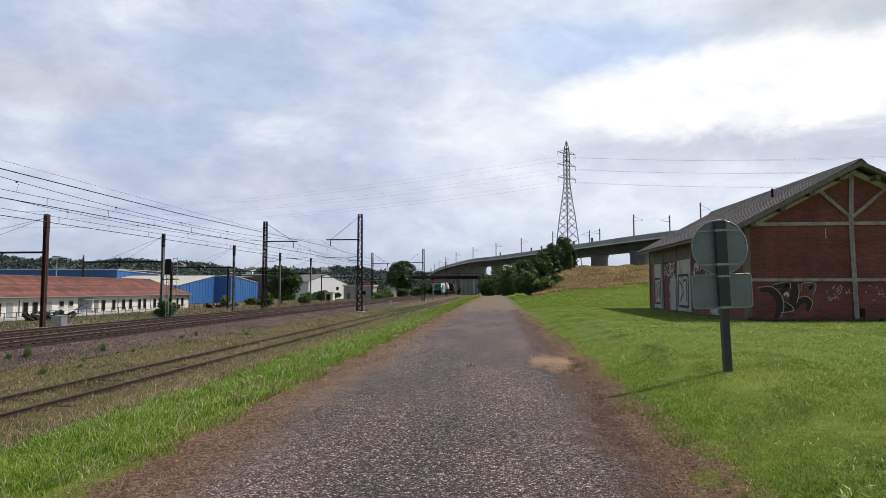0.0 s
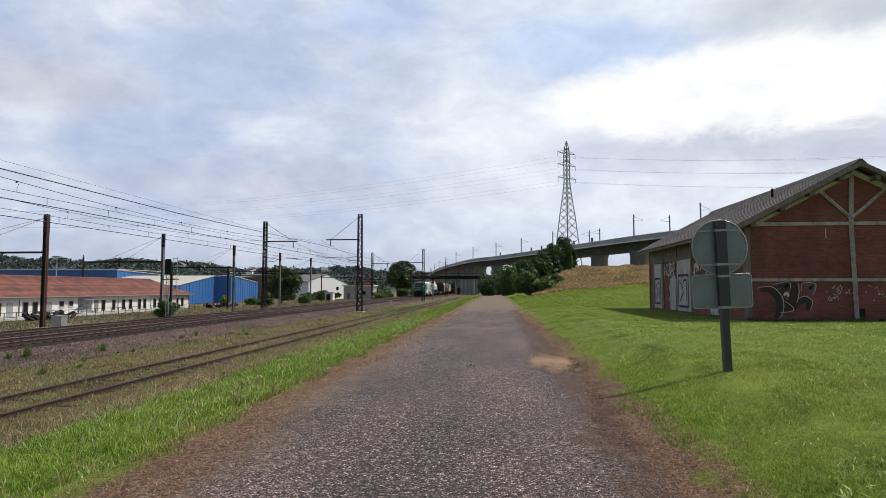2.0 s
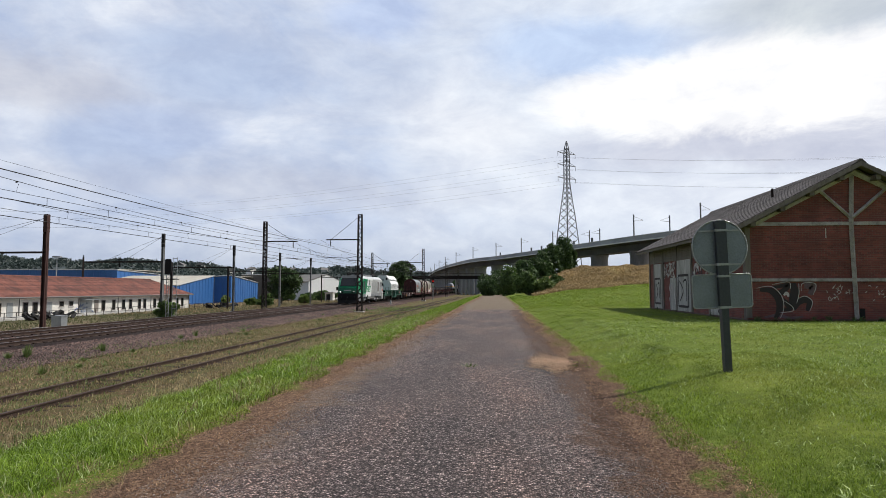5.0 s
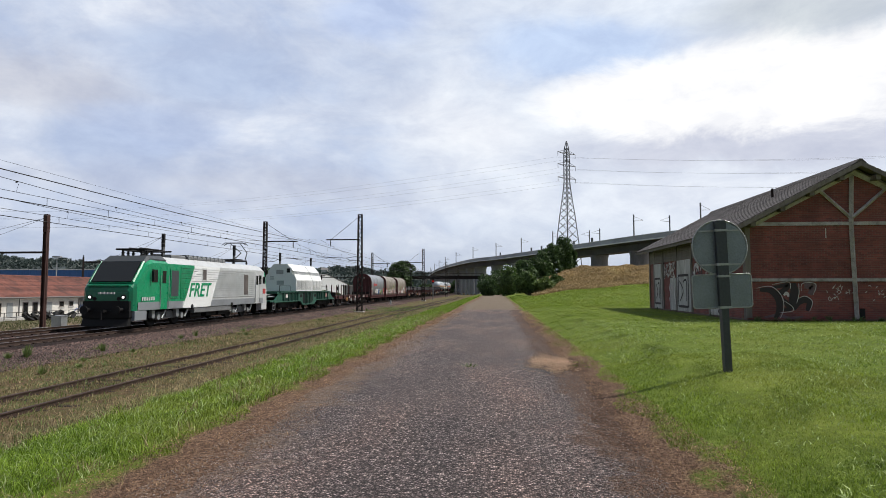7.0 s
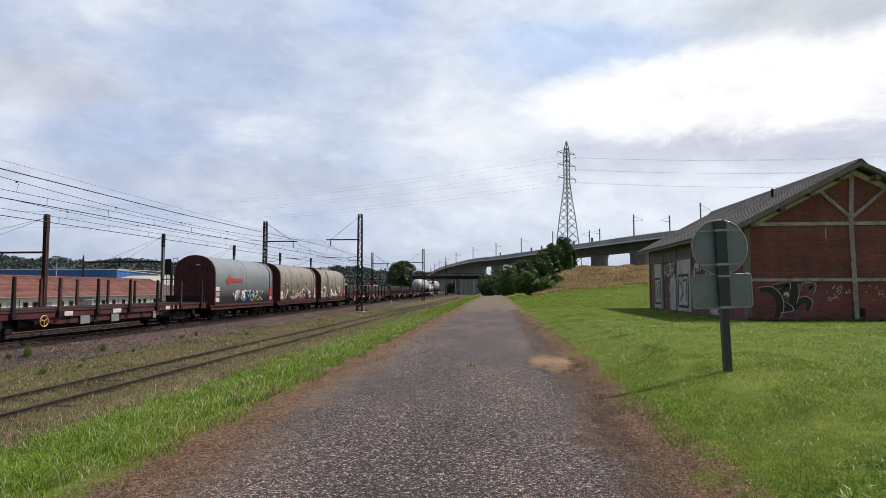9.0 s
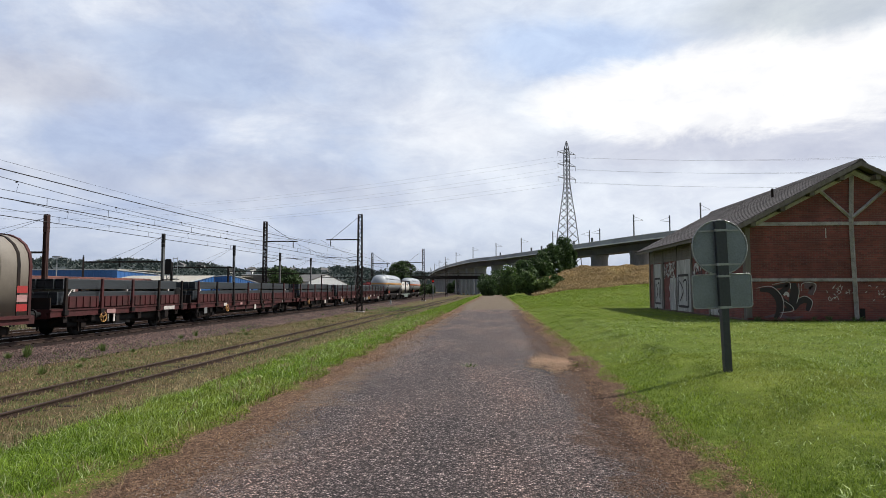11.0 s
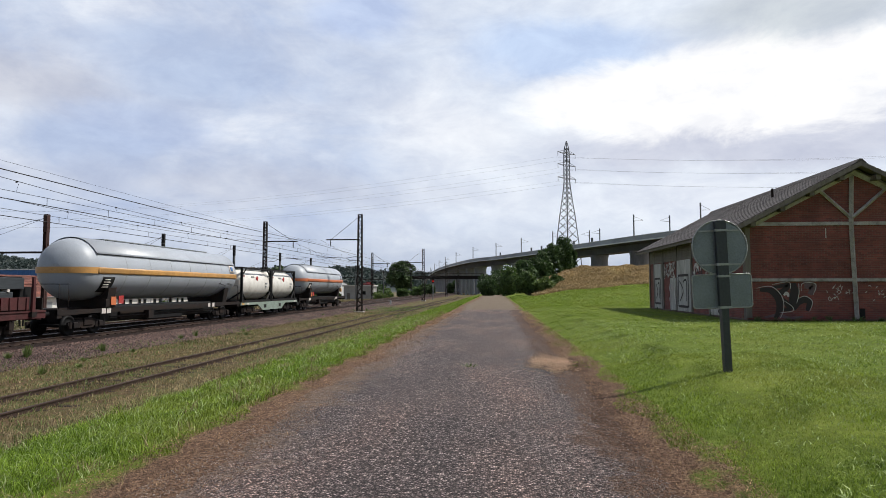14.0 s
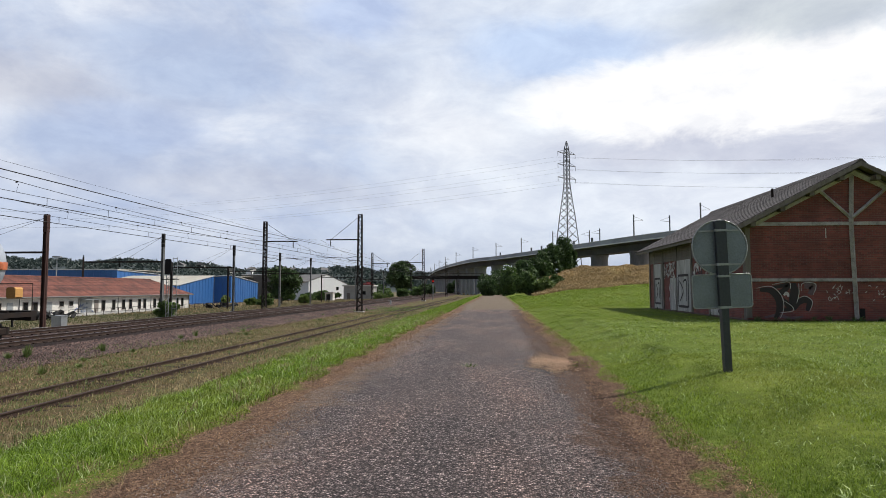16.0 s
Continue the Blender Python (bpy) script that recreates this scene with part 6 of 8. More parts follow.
    # the large dark piece on the gable
    for pts, w, mt, d in (([(0.48, 1.25), (0.88, 1.22), (1.16, 0.92), (1.20, 0.50), (1.04, 0.12)], 0.27, M_SPRAY_BLACK, 0.008),
                          ([(1.00, 1.34), (1.56, 1.44), (1.36, 1.20), (1.14, 1.02), (1.46, 0.72), (1.60, 0.50), (1.24, 0.46)], 0.23, M_SPRAY_BLACK, 0.010),
                          ([(1.74, 1.52), (1.80, 1.15), (1.74, 0.85), (1.68, 0.48)], 0.36, M_SPRAY_BLACK, 0.012),
                          ([(1.74, 0.46), (1.92, 0.74), (2.16, 0.86), (2.34, 0.74), (2.24, 0.42)], 0.26, M_SPRAY_BLACK, 0.014),
                          ([(2.18, 1.40), (2.50, 1.38), (2.38, 1.06)], 0.30, M_SPRAY_GREY, 0.009),
                          ([(0.62, 0.16), (1.1, 0.24), (1.6, 0.14), (2.1, 0.20)], 0.12, M_SPRAY_GREY, 0.006),
                          ([(1.38, 1.03), (1.50, 1.12), (1.56, 0.98)], 0.12, M_PALE, 0.016)):
        part("graffiti_stroke", stroke(pts, w, "y", d, 0.45), mt, sh, "dark graffiti stroke on the brick")
    for pts in ([(0.36, 1.32), (0.92, 1.38), (1.30, 1.0), (1.36, 0.5), (1.2, 0.1)], [(0.95, 1.46), (1.58, 1.56), (1.64, 1.3)], [(1.30, 0.86), (1.66, 0.62), (1.70, 0.42), (1.2, 0.34)], [(1.96, 1.5), (1.96, 1.1), (1.86, 0.72)], [(1.92, 0.9), (2.2, 1.0), (2.46, 0.78), (2.34, 0.4)], [(2.05, 1.2), (2.1, 1.5), (2.6, 1.48), (2.5, 1.05)]):
        part("graffiti_stroke", stroke(pts, 0.028, "y", 0.018, 0.4), M_PALE, sh, "thin pale graffiti outline")
    for k in range(34):
        a = rng.choice((2.95, 3.3, 4.45, 4.6, 5.2)) + rng.uniform(0, 0.7)
        z = rng.choice((0.9, 1.15, 1.35)) + rng.uniform(-0.06, 0.06)
        part("graffiti_stroke", stroke([(a, z), (a + rng.uniform(-0.08, 0.1), z + rng.uniform(-0.1, 0.1)), (a + rng.uniform(-0.12, 0.15), z + rng.uniform(-0.14, 0.14))], 0.022, "y", 0.006), M_PALE, sh)
    part("wall_hatch", Shape().box(4.22, 4.42, -0.012, 0, 0.14, 0.52), M_BLACK, sh)
    part("pale_drip", Shape().box(3.05, 3.08, -0.008, 0, 3.3, 3.7), M_PALE, sh)


goods_shed()


# ---- road sign seen from behind ----
M_SIGNBACK = surface("grey_green_sign_back", (0.205, 0.235, 0.25), 0.5, 0.2, (0.09, 0.10, 0.10), 0.35, 2.0, 40, 0.05)
M_SIGNRIM = surface("pale_sign_rim", (0.36, 0.38, 0.37), 0.45, 0.4, bump=0)


def road_sign():
    sg = thing("road_sign", "round road sign and panel seen from behind on a leaning post", "road sign", pose(3.70, 10.32, 0.30, 0, -1.9, 4))
    part("post", Shape().box(-0.055, 0.055, -0.055, 0.055, 0, 1.15, 0.012).box(-0.085, 0.085, -0.075, 0.0, 1.1, 2.50, 0.015), M_POST, sg, "dark grey steel post")
    d = part("disc", Shape().lathe([(0.02, 0.425), (0.035, 0.445), (0.05, 0.445)], "y", (0, 0, 2.07), 48), M_SIGNBACK, sg, "grey back of a round sign")
    rim = Shape()
    for k in range(48):
        a, b = 2 * math.pi * k / 48, 2 * math.pi * (k + 1) / 48
        rim.tube((0.442 * math.cos(a), 0.02, 2.07 + 0.442 * math.sin(a)), (0.442 * math.cos(b), 0.02, 2.07 + 0.442 * math.sin(b)), 0.011, n=6)
    part("rim", rim, M_SIGNRIM, d)
    for z, w in ((2.34, 0.34), (1.79, 0.33)):
        part("stiffener", Shape().box(-w, w, -0.0, 0.022, z - 0.012, z + 0.012), M_SIGNRIM, d)
        part("clamp", Shape().box(-0.1, 0.1, -0.085, 0.0, z - 0.018, z + 0.018), M_SIGNRIM, d)
    r = 0.05
    def rounded(w, h, zc):
        pts = []
        for cx, cz, a0 in ((w - r, -h + r, -90), (w - r, h - r, 0), (-w + r, h - r, 90), (-w + r, -h + r, 180)):
            for k in range(5):
                a = radians(a0 + k * 22.5)
                pts.append((cx + r * math.cos(a), zc + cz + r * math.sin(a)))
        return pts
    pr = rounded(0.475, 0.27, 1.36)
    p = part("panel", Shape().prism(pr, 0.02, 0.045), M_SIGNBACK, sg, "grey back of a rectangular panel")
    rim = Shape()
    for a, b in zip(pr, pr[1:] + pr[:1]):
        rim.tube((a[0], 0.02, a[1]), (b[0], 0.02, b[1]), 0.011, n=6)
    part("rim", rim, M_SIGNRIM, p)
    for z in (1.10, 1.60):
        part("clamp", Shape().box(-0.1, 0.1, -0.085, 0.0, z - 0.018, z + 0.018), M_SIGNRIM, p)


road_sign()


# ---- buildings beyond the tracks ----
M_RENDER = surface("dirty_white_render", (0.62, 0.60, 0.56), 0.9, 0, (0.33, 0.29, 0.25), 0.5, 0.35, 5, 0.15)
M_TILE = surface("red_brown_roof_tiles", (0.185, 0.066, 0.046), 0.9, 0, (0.045, 0.028, 0.028), 1.0, 0.9, 4, 0.7, (0.5, 1, 1), 0.3)
M_BLUEWALL = surface("blue_corrugated_cladding", (0.035, 0.13, 0.36), 0.45, 0.1, (0.03, 0.08, 0.2), 0.3, 0.3, 8, 0.05)
M_BEIGEROOF = surface("pale_beige_sheet_roof", (0.42, 0.39, 0.33), 0.6, 0, (0.28, 0.25, 0.2), 0.4, 0.1)
M_DULLROOF = surface("dull_grey_roof", (0.14, 0.135, 0.13), 0.8, 0, (0.08, 0.075, 0.07), 0.5, 0.15)
M_SHUTTER = surface("grey_brown_shutter", (0.15, 0.13, 0.115), 0.8, 0, (0.06, 0.05, 0.045), 0.5, 2, vary=0.3)


M_BLUEGREY = surface("blue_grey_spray", (0.18, 0.22, 0.33), 0.8, bump=0)


def long_depot():
    b = thing("depot_building", "long low white rendered depot with a red tiled hipped roof", "building", pose(-53.7, -4.6, -2.1))
    y0, y1, dp, ez, rz = 38, 109, 9.6, 2.78, 5.3
    part("wall", Shape().box(-0.3, 0, y0, y1, -0.4, ez).box(-dp, -dp + 0.3, y0, y1, -0.4, ez).box(-dp + 0.3, -0.3, y1 - 0.3, y1, -0.4, ez).box(-dp + 0.3, -0.3, y0, y0 + 0.3, -0.4, ez), M_RENDER, b, "dirty white rendered wall")
    o = 0.5
    ym0, ym1 = y0 + 5, y1 - 4.2
    v = [(o, y0 - o, ez), (o, y1 + o, ez), (-dp - o, y1 + o, ez), (-dp - o, y0 - o, ez), (-dp / 2, ym0, rz), (-dp / 2, ym1, rz)]
    r = part("roof", Shape().add(v, [(0, 1, 5, 4), (1, 2, 5), (2, 3, 4, 5), (3, 0, 4), (3, 2, 1, 0)]), M_TILE, b, "weathered red-brown tiled roof")
    n = 26
    for k in range(n):
        u, w = k / n, (k + 1) / n
        x0, x1 = o + (-dp / 2 - o) * u, o + (-dp / 2 - o) * w
        z0, z1 = ez + (rz - ez) * u, ez + (rz - ez) * w
        ya, yb = y0 - o + (ym0 - y0 + o) * u, y1 + o + (ym1 - y1 - o) * u
        part("tile_course", Shape().prism([(x0 + 0.04, z0 + 0.02), (x0 + 0.04, z0 + 0.06), (x1, z1 + 0.03), (x1, z1 + 0.0)], ya, yb), M_TILE, r)
    part("ridge_tiles", Shape().tube((-dp / 2, ym0, rz + 0.03), (-dp / 2, ym1, rz + 0.03), 0.13), M_TILE, r)
    part("gutter", Shape().tube((o + 0.06, y0 - o, ez - 0.02), (o + 0.06, y1 + o, ez - 0.02), 0.09), M_DULLROOF, b)
    for y in (70.1, 80.1, 88.4, 96.8, 108.6):
        part("downpipe", Shape().tube((0.08, y, -0.2), (0.08, y, ez - 0.2), 0.05), M_DULLROOF, b)
    for y, kind in ((67.2, 0), (68.8, 1), (71.1, 0), (72.6, 0), (74.9, 1), (77.0, 2), (78.7, 2), (83.7, 3), (85.2, 0), (87.5, 0), (89.8, 0), (91.5, 0), (93.8, 0), (95.2, 0), (98.0, 0), (99.6, 0), (102.3, 0), (104.9, 0), (106.6, 0)):
        w = 0.42
        zb, zt = {0: (0.75, 2.25), 1: (0.0, 2.2), 2: (1.55, 2.25), 3: (0.1, 2.3)}[kind]
        if kind in (1, 3):
            part("door", Shape().box(0, 0.05, y - w, y + w, zb, zt), M_GALV if kind == 1 else M_SHUTTER, b, "grey door")
        else:
            wd = part("window", Shape().box(0, 0.04, y - w, y + w, zb, zt), M_SHUTTER, b, "grey shuttered window")
            part("sill", Shape().box(0, 0.1, y - w - 0.08, y + w + 0.08, zb - 0.1, zb), M_CONC, wd)
            part("pane", Shape().box(0.04, 0.05, y - w + 0.1, y + w - 0.1, zb + 0.1, zt - 0.1), M_GLASS_DARK, wd)
    part("porch", Shape().box(0, 0.9, 80.2, 82.9, 2.3, 2.4).box(0, 0.06, 80.4, 82.7, 0.7, 2.3), M_GALV, b, "small flat porch roof")
    rng = random.Random(7)
    for _ in range(12):
        y, z = rng.uniform(79.6, 82.8), rng.uniform(0.8, 2.0)
        part("graffiti_stroke", Shape().bar((0.09, y, z), (0.09, y + rng.uniform(-0.5, 0.5), z + rng.uniform(-0.5, 0.5)), 0.12), M_BLUEGREY, b)
    f = thing("railing", "rusty pipe railing before the depot", "railing", pose(-48.5, -4.2, -1.75))
    for k in range(34):
        part("post", Shape().tube((0, 60 + k * 1.55, 0), (0, 60 + k * 1.55, 1.05), 0.04, n=6), M_STEEL_DARK, f)
    for z in (0.55, 1.02):
        part("rail", Shape().tube((0, 60, z), (0, 111.2, z), 0.03, n=6), M_STEEL_DARK, f)
    ld = thing("loading_bank", "low pale concrete loading bank", "platform", pose(-50.2, -4.4, -1.75))
    part("slab", Shape().box(-3.2, 0, 45, 98, -0.3, 0.35), M_CONC, ld)
    rng = random.Random(9)
    for k in range(9):
        j = thing("scrap_heap", "dark heap of scrap beside the yard", "scrap", pose(-46.5 + rng.uniform(-0.6, 0.6), (63, 64.5, 66, 67.5, 102, 104, 106, 108, 110)[k] - 4, -1.6), group="scrap along the yard")
        s = Shape()
        for q in range(14):
            a = Vector((rng.uniform(-0.6, 0.6), rng.uniform(-0.9, 0.9), rng.uniform(0, 0.25)))
            s.bar(a, a + Vector((rng.uniform(-0.6, 0.6), rng.uniform(-1, 1), rng.uniform(0.1, 0.7))), rng.uniform(0.08, 0.35))
        part("heap", s, M_BLACK, j)


long_depot()


def clad_hall(name, label, pts, height_pts, wall, roof, depth):
    """A hall whose seen wall runs through (x, y) points with the roof heights given, drawn back by the depth vector."""
    h = thing(name, label, "building")
    pts = [(x, y + 0.085 * x) for x, y in pts]
    base = -2.6
    n = len(pts)
    s = Shape()
    for (a, b), (za, zb) in zip(zip(pts, pts[1:]), zip(height_pts, height_pts[1:])):
        d = Vector((depth[0], depth[1], 0)).normalized() * 0.3
        v = [(a[0], a[1], base), (b[0], b[1], base), (b[0], b[1], zb), (a[0], a[1], za)]
        v += [(x + d.x, y + d.y, z) for x, y, z in v]
        p = part("wall", Shape().add(v, [(0, 1, 2, 3), (7, 6, 5, 4), (0, 4, 5, 1), (1, 5, 6, 2), (2, 6, 7, 3), (3, 7, 4, 0)]), wall, h)
        ln = math.hypot(b[0] - a[0], b[1] - a[1])
        k = int(ln / 1.4)
        nx, ny = (b[1] - a[1]) / ln, -(b[0] - a[0]) / ln
        for i in range(1, k):
            u = i / k
            x, y, z = a[0] + (b[0] - a[0]) * u, a[1] + (b[1] - a[1]) * u, za + (zb - za) * u
            part("cladding_rib", Shape().bar((x + nx * 0.03, y + ny * 0.03, base), (x + nx * 0.03, y + ny * 0.03, z), 0.08), wall, p)
        part("edge_trim", Shape().bar((a[0] + nx * 0.05, a[1] + ny * 0.05, za), (b[0] + nx * 0.05, b[1] + ny * 0.05, zb), 0.22), M_GALV if wall is not M_RENDER else M_DULLROOF, p)
        v = [(a[0], a[1], za), (b[0], b[1], zb), (b[0] + depth[0], b[1] + depth[1], zb), (a[0] + depth[0], a[1] + depth[1], za)]
        v += [(x, y, z + 0.15) for x, y, z in v]
        part("roof", Shape().add(v, [(3, 2, 1, 0), (4, 5, 6, 7), (0, 1, 5, 4), (1, 2, 6, 5), (2, 3, 7, 6), (3, 0, 4, 7)]), roof, h)
    return h


clad_hall("blue_hall", "long dark blue clad warehouse behind the depot", [(-165, 150), (-91.5, 150)], [6.3, 6.3], M_BLUEWALL, M_BEIGEROOF, (0, 25))
clad_hall("blue_hall", "blue clad warehouse with a sloping pale roof edge", [(-91.5, 150), (-91, 175), (-95, 193)], [6.2, 5.2, 3.3], M_BLUEWALL, M_BEIGEROOF, (-30, 0))
clad_hall("blue_workshop", "bright blue clad workshop gable in the sun", [(-70, 136), (-69.8, 153.9)], [2.3, 4.8], M_BLUEWALL, M_BEIGEROOF, (-22, 0))
clad_hall("blue_workshop", "blue clad workshop with a shaded front", [(-69.8, 154.1), (-65.7, 154.1), (-65.5, 171)], [4.7, 5.0, 3.3], M_BLUEWALL, M_DULLROOF, (-6, 14))
clad_hall("beige_hall", "pale beige flat-roofed industrial hall", [(-112, 205), (-84, 205)], [5.2, 5.6], M_BEIGEROOF, M_BEIGEROOF, (0, 30))
clad_hall("grey_hall", "dull grey industrial hall with roof vents", [(-88, 215), (-70, 215), (-66, 240)], [6.6, 6.2, 5.2], M_DULLROOF, M_DULLROOF, (0, 30))
for x, y in ((-86, 214), (-79, 214)):
    vb = thing("roof_vent", "small white box on the hall roof", "vent", pose(x, y - 4.2, 6.5))
    part("box", Shape().box(-0.9, 0.9, -0.9, 0.9, 0, 1.1), M_WHITE, vb)


def white_house():
    h = thing("white_house", "white rendered house with a dark tiled roof", "house", pose(-55.6, 180, -2.2, 0, 0, 52))
    part("wall", Shape().prism([(0, 0), (14.4, 0), (14.4, 5.3), (6.6, 8.1), (0, 6.0)], 0, 12), M_WHITE, h, "white gable wall")
    for q in (((6.6, 8.12), (6.6, 8.35), (-0.6, 6.0), (-0.6, 5.78)), ((6.6, 8.12), (14.9, 5.05), (14.9, 5.25), (6.6, 8.35))):
        part("roof", Shape().prism(list(q), -0.05, 12.4), M_DULLROOF, h)
    part("window", Shape().box(10.2, 11.1, -0.05, 0, 3.4, 4.4), M_GLASS_DARK, h)
    part("annex", Shape().prism([(14.4, 0), (17.4, 0), (17.4, 2.6), (14.4, 4.4)], 1, 8), M_WHITE, h)
    g = thing("concrete_hut", "flat-roofed brown concrete lineside hut", "building", pose(-40.6, 162.5, -1.6))
    part("wall", Shape().box(0, 7.8, 0, 6, -0.4, 3.9), M_CONC, g)
    part("roof_slab", Shape().box(-0.4, 8.2, -0.4, 6.4, 3.9, 4.25), M_RENDER, g, "pale flat roof slab")
    part("door", Shape().box(0.9, 1.8, -0.06, 0, 0, 2.1), M_SHUTTER, g)
    part("window", Shape().box(5.0, 6.0, -0.06, 0, 1.7, 2.6), M_GLASS_DARK, g)
    k = thing("kiosk", "small white lineside kiosk with a dark door", "kiosk", pose(-42.5, 151.4, -1.6))
    part("wall", Shape().box(0, 1.9, 0, 2, -0.3, 2.2), M_RENDER, k)
    part("roof_slab", Shape().box(-0.2, 2.1, -0.2, 2.2, 2.2, 2.4), M_CONC, k)
    part("door", Shape().box(0.3, 1.3, -0.05, 0, 0, 1.9), M_BLACK, k)
    yp = thing("yard_pole", "dark steel pole behind the depot", "pole", pose(-70.5, 100, -2.2))
    part("pole", Shape().bar((0, 0, 0), (0, 0, 9.1), 0.26), M_STEEL_DARK, yp)
    part("insulator", Shape().lathe([(9.1, 0.06), (9.2, 0.16), (9.35, 0.08), (9.5, 0.14), (9.6, 0.05)], "z", (0, 0, 0), 8), M_BLACK, yp)
    lp = thing("floodlight_pole", "slim pale floodlight pole behind the depot", "lamp post", pose(-69.3, 92, -2.2))
    part("pole", Shape().tube((0, 0, 0), (0, 0, 8.9), 0.13, 0.08), M_GALV, lp)
    part("head", Shape().box(-0.7, 0.7, -0.2, 0.2, 8.8, 9.05, 0.05), M_GALV, lp)


white_house()


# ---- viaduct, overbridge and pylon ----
# Darkened to put the shade beneath the deck into the concrete's colour.
M_GIRDER = surface("shaded_stained_concrete", (0.10, 0.103, 0.112), 0.9, 0, (0.07, 0.07, 0.075), 0.5, 0.12, 2, 0.1)
M_PIER = surface("streaked_pier_concrete", (0.26, 0.265, 0.285), 0.9, 0, (0.11, 0.112, 0.12), 0.6, 0.35, 3, 0.1, (1, 1, 0.2))
M_PARAPET = surface("grey_concrete_parapet", (0.34, 0.355, 0.38), 0.9, 0, (0.13, 0.135, 0.15), 0.5, 0.15)
M_CORNICE = surface("pale_concrete_cornice", (0.72, 0.74, 0.76), 0.9, 0, (0.34, 0.35, 0.37), 0.4, 0.15)


def viaduct():
    line = [(90, 95), (66, 122), (49.7, 150), (40.6, 170.2), (24.1, 216.4), (5.6, 265.8), (-7.3, 297), (-27.4, 388.5), (-43.5, 488.7), (-63.2, 631)]
    pts = []
    P = [Vector(p) for p in line]
    for k in range(len(P) - 1):
        a, b, c, d = P[max(0, k - 1)], P[k], P[k + 1], P[min(len(P) - 1, k + 2)]
        for i in range(8):
            u = i / 8
            pts.append(0.5 * ((2 * b) + (c - a) * u + (2 * a - 5 * b + 4 * c - d) * u * u + (3 * b - a - 3 * c + d) * u ** 3))
    pts.append(P[-1])
    v = thing("railway_viaduct", "long curved concrete railway viaduct on round piers", "viaduct")
    top = 15.4
    def sweep(section):
        s, vv, n = Shape(), [], len(section)
        for k, p in enumerate(pts):
            t = (pts[min(k + 1, len(pts) - 1)] - pts[max(k - 1, 0)]).normalized()
            nx = Vector((t.y, -t.x))  # outward to the track's right
            for o, z in section:
                vv.append((p.x + nx.x * o, p.y + nx.y * o, z))
        f = []
        for k in range(len(pts) - 1):
            for i in range(n):
                j = (i + 1) % n
                f.append((k * n + i, (k + 1) * n + i, (k + 1) * n + j, k * n + j))
        return s.add(vv, f)
    part("girder", sweep([(-3.1, top - 1.7), (-2.5, top - 3.4), (2.5, top - 3.4), (3.1, top - 1.7)]), M_GIRDER, v, "stained concrete box girder, coloured dark for the shade under the deck")
    part("deck", sweep([(-6, top - 1.0), (-6, top - 1.45), (-3.2, top - 1.75), (3.2, top - 1.75), (6, top - 1.45), (6, top - 1.0)]), M_GIRDER, v, "concrete deck slab with cantilevers, coloured dark for underside shade")
    for o in (-6.08, 5.83):
        part("parapet", sweep([(o, top - 1.08), (o + 0.25, top - 1.08), (o + 0.25, top), (o, top)]), M_PARAPET, v, "pale concrete parapet")
        part("coping", sweep([(o - 0.06, top), (o + 0.31, top), (o + 0.31, top + 0.14), (o - 0.06, top + 0.14)]), M_CORNICE, v, "pale coping")
        part("edge_cornice", sweep([(o - 0.3, top - 1.45), (o + 0.55, top - 1.45), (o + 0.55, top - 1.14), (o - 0.3, top - 1.14)]), M_CORNICE, v, "pale projecting edge beam")
    cum = [0]
    for a, b in zip(pts, pts[1:]):
        cum.append(cum[-1] + (b - a).length)
    def at(d):
        i = max(i for i in range(len(cum)) if cum[i] <= d)
        i = min(i, len(pts) - 2)
        u = (d - cum[i]) / (cum[i + 1] - cum[i])
        return pts[i].lerp(pts[i + 1], u), (pts[i + 1] - pts[i]).normalized()
    d = 6.0
    while d < cum[-1]:
        p, t = at(d)
        ang = math.degrees(math.atan2(t.y, t.x))
        m = pose(p.x, p.y, 0, 0, 0, ang)
        sec = [(1.25 * math.cos(a), 2.9 * math.sin(a)) for a in (2 * math.pi * i / 16 for i in range(16))]
        s = Shape()
        vv = [(x, y, -1) for x, y in sec] + [(x, y, top - 4.6) for x, y in sec] + [(x * 1.15, y * 1.12, top - 3.4) for x, y in sec]
        n = 16
        s.add(vv, [(r * n + i, r * n + (i + 1) % n, (r + 1) * n + (i + 1) % n, (r + 1) * n + i) for r in range(2) for i in range(n)], True)
        part("pier", s, M_PIER, v, "round-ended concrete pier", m)
        d += 22.0
    # masts of the line on the deck: (along the deck, side)
    for d, o in ((65, -5.2), (87.5, 5.2), (88.5, -5.2), (125, 5.2), (132, 5.2), (138.5, -5.2), (166.5, -5.2), (194, -5.2), (220, -5.2), (265, -5.2), (312.5, -5.2), (357.5, -5.2), (417, -5.2), (509, -5.2)):
        p, t = at(d)
        nx = Vector((t.y, -t.x))
        a, b = p + nx * o, p + nx * o * 0.45
        part("line_mast", Shape().bar((a.x, a.y, top - 1), (a.x, a.y, top + 5.9), 0.26).bar((a.x, a.y, top + 4.2), (b.x, b.y, top + 4.4), 0.07).bar((a.x, a.y, top + 5.4), (b.x, b.y, top + 4.5), 0.05), M_POLE, v)
    for d, o in ((110, -5.6), (122, -5.6), (147, -5.6), (156, -5.6), (188, -5.6)):
        p, t = at(d)
        nx = Vector((t.y, -t.x))
        part("deck_cabinet", Shape().box(p.x + nx.x * o - 0.3, p.x + nx.x * o + 0.3, p.y + nx.y * o - 0.3, p.y + nx.y * o + 0.3, top - 1, top + 1.4), M_POLE, v)


viaduct()


